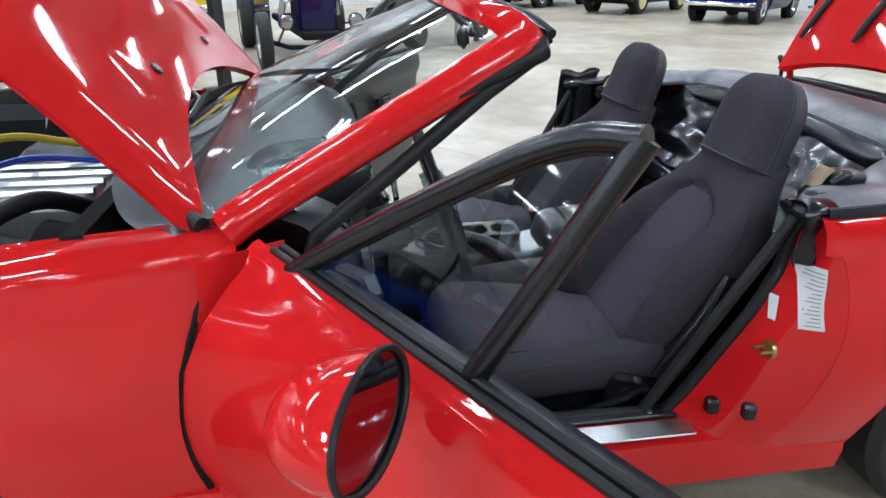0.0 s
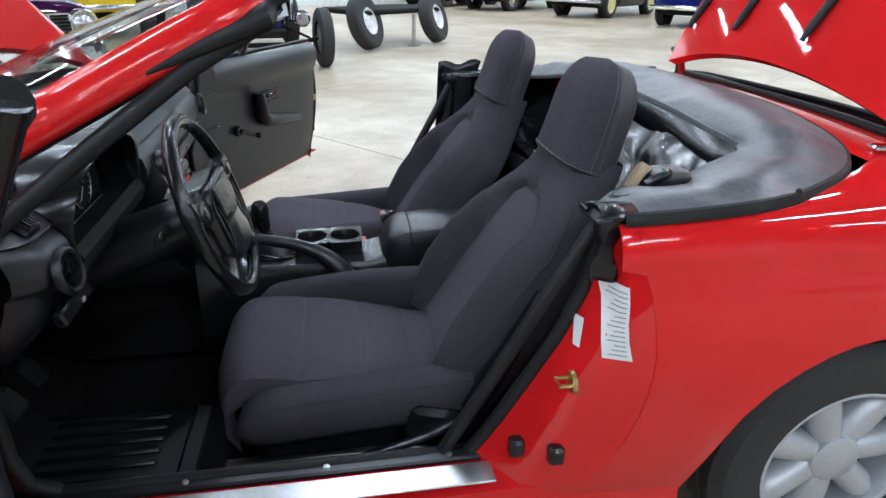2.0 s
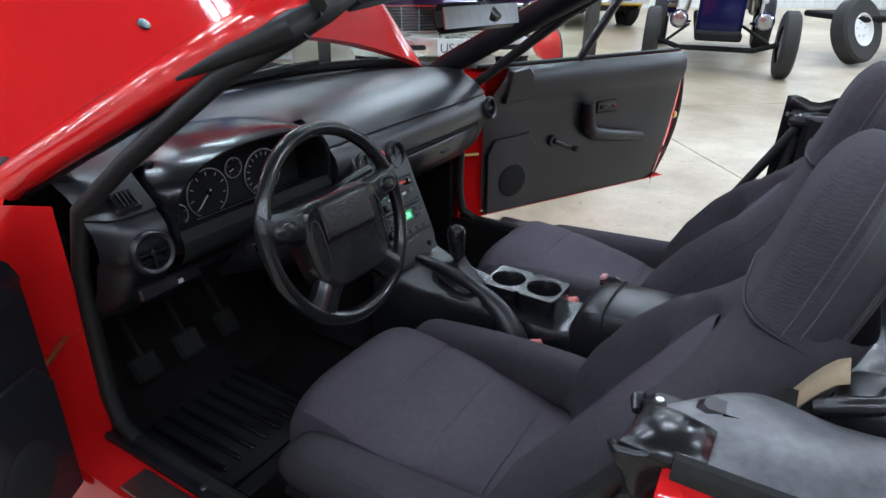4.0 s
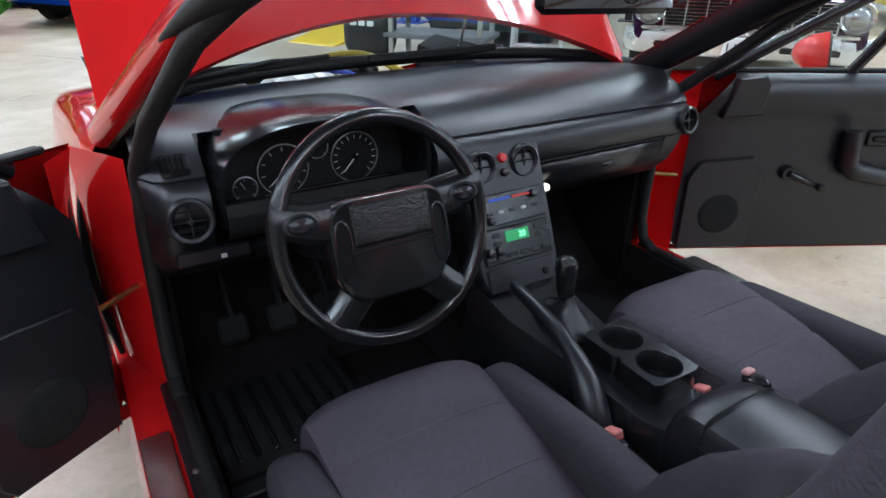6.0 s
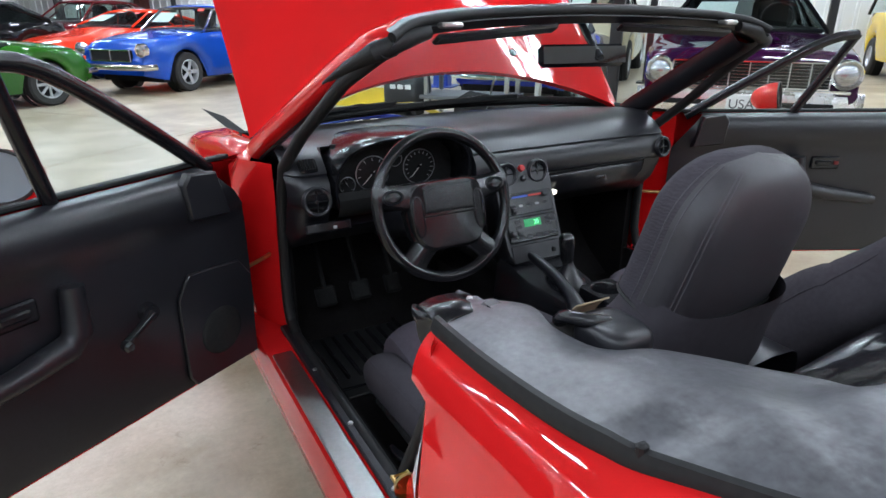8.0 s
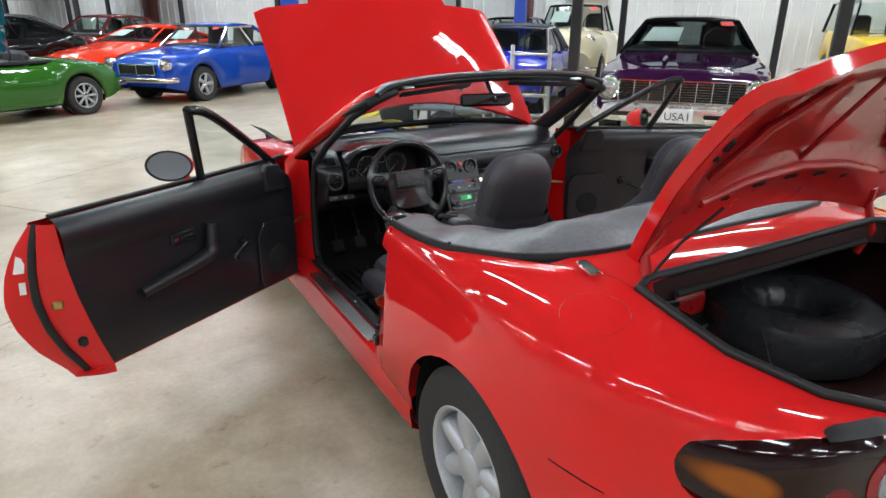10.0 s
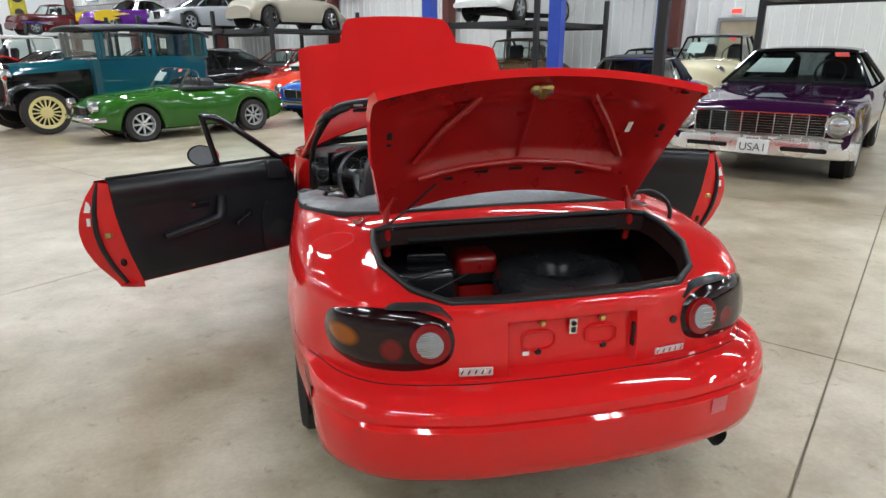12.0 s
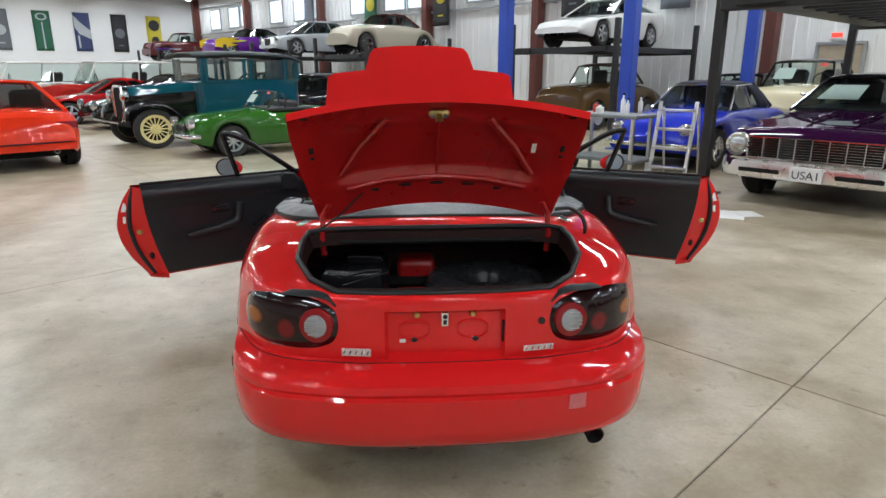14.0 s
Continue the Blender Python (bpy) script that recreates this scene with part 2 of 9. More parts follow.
# ---- hall: floor slabs, walls, ceiling, lamps ----
def concrete():
    m, nt, b = mat_new("polished_concrete")
    n, l = nt.nodes, nt.links
    co = n.new("ShaderNodeTexCoord")

    def noise_node(scale, detail, rough=0.55, dist=0.0):
        t = n.new("ShaderNodeTexNoise")
        t.inputs["Scale"].default_value, t.inputs["Detail"].default_value = scale, detail
        t.inputs["Roughness"].default_value, t.inputs["Distortion"].default_value = rough, dist
        geo = n.new("ShaderNodeNewGeometry")
        l.new(geo.outputs["Position"], t.inputs["Vector"])
        return t
    cloud, mid, grain, spots = noise_node(0.45, 4, 0.5, 0.15), noise_node(2.4, 6, 0.62, 0.15), noise_node(45, 5, 0.7), noise_node(9, 5, 0.7, 0.3)
    r1 = n.new("ShaderNodeValToRGB")
    r1.color_ramp.elements[0].position, r1.color_ramp.elements[0].color = 0.34, (0.37, 0.305, 0.205, 1)
    r1.color_ramp.elements[1].position, r1.color_ramp.elements[1].color = 0.64, (0.62, 0.56, 0.455, 1)
    l.new(cloud.outputs["Fac"], r1.inputs[0])
    r2 = n.new("ShaderNodeValToRGB")
    r2.color_ramp.elements[0].position, r2.color_ramp.elements[0].color = 0.32, (0.60, 0.55, 0.46, 1)
    r2.color_ramp.elements[1].position, r2.color_ramp.elements[1].color = 0.72, (1.04, 1.03, 1.02, 1)
    l.new(mid.outputs["Fac"], r2.inputs[0])
    r3 = n.new("ShaderNodeValToRGB")
    r3.color_ramp.elements[0].position, r3.color_ramp.elements[0].color = 0.26, (0.55, 0.5, 0.44, 1)
    r3.color_ramp.elements[1].position, r3.color_ramp.elements[1].color = 0.40, (1, 1, 1, 1)
    l.new(spots.outputs["Fac"], r3.inputs[0])
    r4 = n.new("ShaderNodeMapRange")
    r4.inputs["To Min"].default_value, r4.inputs["To Max"].default_value = 0.74, 1.22
    l.new(grain.outputs["Fac"], r4.inputs["Value"])
    last = r1.outputs[0]
    for other in (r2.outputs[0], r3.outputs[0], r4.outputs[0]):
        mx = n.new("ShaderNodeMix")
        mx.data_type, mx.blend_type = "RGBA", "MULTIPLY"
        mx.inputs["Factor"].default_value = 1
        l.new(last, mx.inputs[6])
        l.new(other, mx.inputs[7])
        last = mx.outputs[2]
    l.new(last, b.inputs["Base Color"])
    rr = n.new("ShaderNodeMapRange")
    rr.inputs["To Min"].default_value, rr.inputs["To Max"].default_value = 0.26, 0.42
    l.new(mid.outputs["Fac"], rr.inputs["Value"])
    l.new(rr.outputs[0], b.inputs["Roughness"])
    bp = n.new("ShaderNodeBump")
    bp.inputs["Strength"].default_value, bp.inputs["Distance"].default_value = 0.15, 0.003
    l.new(mid.outputs["Fac"], bp.inputs["Height"])
    l.new(bp.outputs[0], b.inputs["Normal"])
    return m


CONCRETE = concrete()
WALL = surface("white_steel_siding", (0.72, 0.73, 0.72), 0.5, vary=0.06, scale=1.2)
WALL_PLAIN = surface("white_wall_board", (0.78, 0.79, 0.80), 0.6, vary=0.05, scale=0.8)
COLUMN = surface("red_oxide_steel", (0.10, 0.025, 0.018), 0.55, vary=0.2)
LIFT_BLACK = surface("black_powder_coat", (0.015, 0.015, 0.016), 0.45, vary=0.25)
LIFT_BLUE = surface("blue_lift_paint", (0.02, 0.06, 0.38), 0.4, vary=0.15)
DECK = surface("grey_steel_deck", (0.20, 0.20, 0.21), 0.6, vary=0.1, scale=0.8)
JOINT = surface("joint_filler", (0.24, 0.21, 0.165), 0.9, vary=0.3)

U0, U1, V0, V1 = -16.0, 15.5, -21.0, 40.0
floor = Geo().box(((U0 + U1) / 2, (V0 + V1) / 2, -0.06), (U1 - U0 + 0.6, V1 - V0 + 0.6, 0.1)).make("floor", JOINT, m=HALL)
tagged(floor, "stained polished concrete floor with saw-cut joints", "floor", kind="structure")
ceiling = Geo().box(((U0 + U1) / 2, (V0 + V1) / 2, CEILING + 0.1), (U1 - U0 + 0.6, V1 - V0 + 0.6, 0.2)).make("ceiling", DECK, m=HALL)
tagged(ceiling, "grey steel deck hall ceiling", "ceiling", kind="structure")


def ribbed(length, height, pitch=0.3):
    """A sheet of steel siding in x, z with a rib each pitch, 0.1 m deep."""
    rows, x = [], 0.0
    while x < length:
        rows += [(x, 0), (x + pitch * 0.7, 0), (x + pitch * 0.76, -0.03), (x + pitch * 0.94, -0.03)]
        x += pitch
    rows.append((length, 0))
    g = Geo()
    g.grid([[(min(x, length), y, 0), (min(x, length), y, height)] for x, y in rows])
    g.box((length / 2, 0.08, height / 2), (length, 0.12, height))
    return g


wall_back = ribbed(V1 - V0, CEILING).make("wall_back", WALL, m=HALL @ pose(U1, V1, 0, 0, 0, -90), smooth=0)
tagged(wall_back, "white ribbed steel siding wall", "wall", kind="structure")
wall_left = Geo().box((0, 0, CEILING / 2), (U1 - U0, 0.2, CEILING)).make("wall_left", WALL_PLAIN, m=HALL @ pose((U0 + U1) / 2, V1 + 0.1, 0))
tagged(wall_left, "smooth white painted end wall with banners", "wall", kind="structure")
wall_right = ribbed(U1 - U0, CEILING).make("wall_right", WALL, m=HALL @ pose(U0, V0, 0, 0, 0, 0) @ pose(U1 - U0, 0, 0, 0, 0, 180), smooth=0)
tagged(wall_right, "white ribbed steel siding wall", "wall", kind="structure")
wall_front = Geo().box((0, 0, CEILING / 2), (0.2, V1 - V0, CEILING)).make("wall_front", WALL_PLAIN, m=HALL @ pose(U0 - 0.1, (V0 + V1) / 2, 0))
tagged(wall_front, "white painted wall", "wall", kind="structure")

# ceiling lamps: twin fluorescent tubes in white troughs
TUBE = glow("fluorescent_tube", (0.95, 0.98, 1.0), LAMP_POWER)
lamp = thing("ceiling_lamp", HALL @ pose(-9.1, -17.4, CEILING - 0.9), "white twin-tube fluorescent ceiling lamp", "ceiling lamp", "ceiling lamps")
Geo().box((0, 0, 0.06), (0.34, 2.44, 0.05), 0.01).make("housing", WHITE, lamp)
for dx in (-0.075, 0.075):
    Geo().add([(dx - 0.035, -1.18, 0.032), (dx + 0.035, -1.18, 0.032), (dx + 0.035, 1.18, 0.032), (dx - 0.035, 1.18, 0.032)], [[0, 1, 2, 3]]).make("tube", TUBE, lamp, smooth=0)
    Geo().box((dx * 2.2, 0, 0.02), (0.012, 2.4, 0.05), 0.003).make("reflector", WHITE, lamp)
for dy in (-1.0, 1.0):
    Geo().tube([(0, dy, 0.08), (0, dy, 0.9)], 0.006, 5).make("hanger", STEEL, lamp)
for i in range(7):
    for j in range(12):
        if (i or j) and (i, j) not in ((2, 3), (2, 4)):
            copy_thing(lamp, HALL @ pose(-9.1 + 3.9 * i, -17.4 + 4.95 * j, CEILING - 0.9))

for k in range(10):
    g = Geo()
    for dz in (0.0, 0.7):
        g.box((0, 0, dz), (U1 - U0 - 0.1, 0.08, 0.08))
    for i in range(20):
        x = U0 + (U1 - U0) * (i + 0.5) / 20 - (U0 + U1) / 2
        g.tube([(x - 0.75, 0, 0.0 if i % 2 else 0.7), (x + 0.75, 0, 0.7 if i % 2 else 0.0)], 0.025, 5)
    t = g.make("roof_truss", COLUMN, m=HALL @ pose((U0 + U1) / 2, -18.3 + 6.0 * k, CEILING - 0.78))
    tagged(t, "dark steel roof truss under the ceiling", "roof truss", "roof trusses", "structure")

# ---- the red convertible: y ahead, x to its right, z up, origin between the axles ----
car = thing("convertible_car", pose(0, 0, 0), "small red two-seat convertible with open doors, hood and trunk", "car")
WB = 1.118
FRONT_AXLE = 1.38
ARCH = 0.335


def arch_low(y, sill):
    """The body's lower edge, lifted over the wheels."""
    z = sill
    for yc in (-WB, FRONT_AXLE):
        d = abs(y - yc)
        if d < ARCH:
            z = max(z, 0.285 + math.sqrt(ARCH ** 2 - d ** 2))
    return z


# plan of the rear body: half outline from the door to the tail's middle
REAR_PLAN = spline([(-0.832, -0.50), (-0.840, -0.78), (-0.846, -1.13), (-0.826, -1.40), (-0.780, -1.62), (-0.712, -1.79),
                    (-0.58, -1.905), (-0.36, -1.965), (-0.18, -1.98), (0.0, -1.985)], 70)
cut = next(k for k, p in enumerate(REAR_PLAN) if p.y < -1.9 and p.x > -0.202)
REAR_PLAN = [p for p in REAR_PLAN[:cut] if p.x < -0.215 or p.y > -1.9] + [Vector((-0.207, -1.9785)), Vector((-0.197, -1.979))] + [p for p in REAR_PLAN[cut:] if p.x > -0.189]
EDGE = [(0.20, -0.507), (0.30, -0.542), (0.40, -0.597), (0.5, -0.630), (0.6, -0.642), (0.7, -0.630), (0.78, -0.607), (0.87, -0.567)]


def inward(plan, i):
    a, b = plan[max(i - 1, 0)], plan[min(i + 1, len(plan) - 1)]
    t = (b - a).normalized()
    return Vector((-t.y, t.x)) if i < len(plan) - 1 else Vector((0, 1))


SHOULDER = [(-2.0, 0.795), (-1.9, 0.80), (-1.75, 0.818), (-1.5, 0.848), (-1.13, 0.870), (-0.9, 0.862), (-0.75, 0.854), (-0.5, 0.845)]
# the shoulder's rounding along the car: inwards, and downwards
ROUND_IN = [(-2.0, 0.022), (-1.9, 0.024), (-1.75, 0.048), (-1.6, 0.080), (-1.4, 0.108), (-1.13, 0.100), (-0.9, 0.072), (-0.7, 0.058), (-0.5, 0.055)]
ROUND_DOWN = [(-2.0, 0.05), (-1.9, 0.05), (-1.75, 0.072), (-1.6, 0.105), (-1.4, 0.138), (-1.13, 0.128), (-0.9, 0.100), (-0.7, 0.086), (-0.5, 0.085)]
COVER_RIM = [(-0.93, 0.728), (-0.84, 0.738), (-0.72, 0.742), (-0.567, 0.742)]
# offset inwards against height: bumper, lip, tail panel
TAIL_OUT = [(0.24, 0.03), (0.27, 0.01), (0.30, 0.0), (0.56, 0.0), (0.576, 0.036), (0.60, 0.034), (0.70, 0.040), (0.80, 0.058), (0.9, 0.09)]
# how far the bumper stands out against height, as a share
BUMPER = [(0.24, 0.0), (0.27, 0.20), (0.30, 0.55), (0.325, 0.75), (0.36, 0.90), (0.42, 0.98), (0.492, 1.0), (0.503, 0.90), (0.515, 0.955), (0.54, 0.89), (0.558, 0.66), (0.568, 0.33), (0.576, 0.0)]
SIDE_OUT = [(0.20, 0.06), (0.30, 0.026), (0.42, 0.006), (0.55, 0.0), (0.62, 0.004), (0.68, 0.012), (0.74, 0.025), (0.80, 0.044), (0.85, 0.066), (0.9, 0.095)]


def tail_off(z, tail, facing):
    """Offset inwards of the rear body; facing: how much the place looks rearwards."""
    return ease_table(SIDE_OUT, z) * (1 - tail) + (lerp_table(TAIL_OUT, z) - (0.010 + 0.098 * abs(facing) ** 1.6) * lerp_table(BUMPER, z)) * tail


def tail_share(y):
    q = min(1.0, max(0.0, (-y - 1.56) / 0.20))
    return q * q * (3 - 2 * q)


def rear_shell(sign):
    """Rows of points over quarter, shoulder and tail, from the lower edge up."""
    rows = []
    for i, p in enumerate(REAR_PLAN):
        inn = inward(REAR_PLAN, i)
        if inn.x < 0:
            inn = -inn
        tail = tail_share(p.y)
        lift = min(1.0, max(0.0, (-p.y - 1.38) / 0.12))
        low = arch_low(p.y, 0.20 + lift * (0.035 + 0.075 * abs(inn.x) ** 1.5))
        top = max(ease_table(SHOULDER, p.y), 0.795)
        drop, rnd = ease_table(ROUND_DOWN, p.y), ease_table(ROUND_IN, p.y)
        end = top - drop
        zs = [low + (end - low) * q / 15 for q in range(16)]
        if p.y < -1.62:
            zs = [low, 0.29, 0.325, 0.37, 0.43, 0.492, 0.503, 0.515, 0.54, 0.558, 0.568, 0.576, 0.590, 0.66, 0.66 + 0.82 * (end - 0.66), end]
        row = []
        for z in zs:
            off = tail_off(z, tail, inn.y)
            if p.y < -1.9 and p.x > -0.2 and 0.58 < z < 0.742:
                off += 0.028
            row.append((p.x + inn.x * off, min(p.y + inn.y * off, lerp_table(EDGE, z)), z))
        base = tail_off(end, tail, inn.y)
        for k in range(1, 11):
            q = radians(8.0 * k)
            row.append((p.x + inn.x * (base + rnd * (1 - math.cos(q))), min(p.y + inn.y * (base + rnd * (1 - math.cos(q))), -0.567), end + drop * math.sin(q)))
        rows.append([(sign * -x, y, z) for x, y, z in row] if sign > 0 else row)
    return rows


# trunk opening, half, from the front middle round to the rear middle
TRUNK_HALF = [(0.0, -1.380, 0.892), (-0.30, -1.378, 0.891), (-0.47, -1.368, 0.886), (-0.525, -1.390, 0.880), (-0.535, -1.50, 0.868),
              (-0.53, -1.64, 0.842), (-0.46, -1.795, 0.812), (-0.36, -1.885, 0.795), (-0.2, -1.900, 0.792), (0.0, -1.902, 0.792)]
# inner edge of the rear deck, half: beside the cockpit, round to the trunk, along its opening
DECK_IN = [(-lerp_table(COVER_RIM, y), y, ease_table(SHOULDER, y) + 0.001) for y in (-0.567, -0.66, -0.75, -0.84, -0.93)]
DECK_IN += [(-0.700, -1.01, 0.872), (-0.640, -1.12, 0.879), (-0.570, -1.22, 0.886), (-0.530, -1.29, 0.886)] + TRUNK_HALF[3:]
IN_RUN = [0.0]
for a, b in zip(DECK_IN, DECK_IN[1:]):
    IN_RUN.append(IN_RUN[-1] + (Vector(b) - Vector(a)).length)
DECK_PAIR = [(-0.567, 0.0), (-0.93, IN_RUN[4]), (-1.08, IN_RUN[6]), (-1.22, IN_RUN[8]), (-1.30, IN_RUN[9]), (-1.46, IN_RUN[10]), (-1.63, IN_RUN[11]), (-1.80, IN_RUN[12])]


def deck_inner(p):
    """The point of the deck's inner edge that belongs to a point of the outer one."""
    if p.y > -1.80:
        run = ease_table([(-y, r) for y, r in DECK_PAIR], -p.y)
    else:
        run = IN_RUN[12] + (IN_RUN[-1] - IN_RUN[12]) * min(1.0, max(0.0, (0.64 + p.x) / 0.64)) ** 1.15
    k = next((i for i in range(len(IN_RUN) - 1) if run <= IN_RUN[i + 1] + 1e-6), len(IN_RUN) - 2)
    return Vector(DECK_IN[k]).lerp(Vector(DECK_IN[k + 1]), (run - IN_RUN[k]) / (IN_RUN[k + 1] - IN_RUN[k]))


for sign in (-1, 1):
    rows = rear_shell(sign)
    for i, r in enumerate(rows):
        a, e = Vector(r[-1]), deck_inner(REAR_PLAN[i])
        b = Vector((sign * -e.x if sign > 0 else e.x, e.y, e.z))
        c = Vector(r[-2])
        run = (b - a).length
        rise = run * (a.z - c.z) / max(1e-4, math.hypot(a.x - c.x, a.y - c.y)) * 0.85
        rise = min(rise, 0.035)
        for q in (0.06, 0.12, 0.18, 0.25, 0.32, 0.4, 0.5, 0.6, 0.7, 0.8, 0.9, 1.0):
            p = a.lerp(b, q)
            p.z = a.z + (b.z - a.z) * q * q * (3 - 2 * q) + rise * q * (1 - q) ** 2 - 0.03 * run * q * q * (q - 1)
            r.append(tuple(p))
    Geo().grid(rows).make("rear_quarter", RED, car, "glossy red rear quarter, deck and bumper")
    if sign < 0:
        DECK_POINTS = [p for r in rows for p in r[16:]]
# panel between cockpit rim and trunk
Geo().grid([[(w * u, y, z + h * (1 - u * u)) for w, y, z, h in ((0.605, -1.17, 0.884, 0.018), (0.580, -1.21, 0.886, 0.024), (0.552, -1.255, 0.887, 0.025), (0.530, -1.30, 0.886, 0.022), (0.527, -1.34, 0.884, 0.016), (0.525, -1.378, 0.881, 0.010))] for u in [-1 + i / 12 for i in range(25)]]).make("deck_panel", RED, car)

# front fenders, nose
FRONT_PLAN = spline([(-0.80, 0.57), (-0.815, 0.72), (-0.824, 1.0), (-0.828, 1.38), (-0.80, 1.62), (-0.72, 1.86), (-0.52, 2.03), (-0.25, 2.09), (0.0, 2.10)], 56)


def fender_rear(z):
    """The front fender's rear edge: it leans forward towards the sill."""
    return lerp_table([(0.18, 0.665), (0.30, 0.690), (0.40, 0.708), (0.50, 0.712), (0.62, 0.695), (0.72, 0.660), (0.80, 0.618), (0.86, 0.575)], z)


SHOULDER_F = [(0.6, 0.865), (0.9, 0.85), (1.13, 0.825), (1.4, 0.785), (1.65, 0.735), (1.9, 0.65), (2.1, 0.58)]
HOOD_EDGE = [(0.6, 0.70), (0.8, 0.715), (1.2, 0.70), (1.5, 0.66), (1.75, 0.58), (1.95, 0.42), (2.1, 0.1)]
for sign in (-1, 1):
    rows = []
    for i, p in enumerate(FRONT_PLAN):
        inn = inward(FRONT_PLAN, i)
        if inn.x < 0 and i < len(FRONT_PLAN) - 1:
            inn = -inn
        if i == len(FRONT_PLAN) - 1:
            inn = Vector((0, -1))
        low, top = arch_low(p.y, 0.20), lerp_table(SHOULDER_F, p.y)
        row = []
        for q in range(14):
            z = low + (top - 0.06 - low) * q / 13
            off = lerp_table(SIDE_OUT, z)
            row.append((sign * -(p.x + inn.x * off), max(p.y + inn.y * off, fender_rear(z)), z))
        base = lerp_table(SIDE_OUT, top - 0.06)
        for k in range(1, 6):
            a = radians(18 * k)
            row.append((sign * -(p.x + inn.x * (base + 0.07 * (1 - math.cos(a)))), p.y + inn.y * (base + 0.07 * (1 - math.cos(a))), top - 0.06 + 0.06 * math.sin(a)))
        ex = min(lerp_table(HOOD_EDGE, p.y), abs(row[-1][0]))
        row.append((sign * ex, min(row[-1][1], 2.0), row[-1][2] + 0.006))
        rows.append(row)
    Geo().grid(rows).make("front_fender", RED, car, "glossy red front fender")
    # Dark tube added for the shade in the gap to the door.
    Geo().tube([(sign * (0.803 - lerp_table(SIDE_OUT, z)), fender_rear(z) - 0.005, z) for z in [0.20 + 0.04 * k for k in range(16)]], 0.009, 6).make("fender_gap_shade", DARK, car)

# sills, floor pan
for sign in (-1, 1):
    Geo().grid([[(sign * x, y, z) for x, z in ((0.765, 0.17), (0.80, 0.19), (0.808, 0.25), (0.795, 0.31), (0.76, 0.325), (0.70, 0.325), (0.685, 0.31), (0.68, 0.15))] for y in (-0.76, -0.3, 0.0, 0.3, 0.78)]).make("sill", RED, car)
Geo().box((0, 0.05, 0.16), (1.5, 1.5, 0.04)).make("floor_pan", DARK, car)


def tail_point(x, z, out=0.0):
    """A place on the tail at x, z, lifted by out, and the way outwards."""
    i = min(range(len(REAR_PLAN)), key=lambda k: abs(REAR_PLAN[k].x + abs(x)) + (9 if REAR_PLAN[k].y > -1.55 else 0))
    i = min(max(i, 1), len(REAR_PLAN) - 2)
    a, b = REAR_PLAN[i - 1], REAR_PLAN[i + 1]
    q = min(max((-abs(x) - a.x) / (b.x - a.x), -0.3), 1.3)
    p = a + (b - a) * q
    t = (b - a).normalized()
    n = Vector((t.y, -t.x))
    if n.y > 0:
        n = -n
    off = tail_off(z, 1.0, n.y)
    s = 1 if x > 0 else -1
    base = Vector((p.x * -s if s > 0 else p.x, p.y, z))
    nn = Vector((n.x * -s if s > 0 else n.x, n.y, 0))
    return base + nn * (out - off), nn


PRINT = surface("grey_print", (0.25, 0.25, 0.26), 0.6)


# door jambs: from the quarter's edge in to the seal
def jamb(sign, s, z):
    edge = Vector((0.8335 - ease_table(SIDE_OUT, z), lerp_table(EDGE, z), z))
    iny = lerp_table([(0.2, -0.33), (0.32, -0.33), (0.4, -0.39), (0.5, -0.45), (0.6, -0.51), (0.7, -0.55), (0.84, -0.567)], z)
    mid, inner = Vector((0.790, min(iny - 0.035, edge.y + 0.12), z)), Vector((0.715, iny, z))
    p = edge.lerp(mid, s / 0.6) if s < 0.6 else mid.lerp(inner, (s - 0.6) / 0.4)
    return Vector((sign * p.x, p.y, p.z))


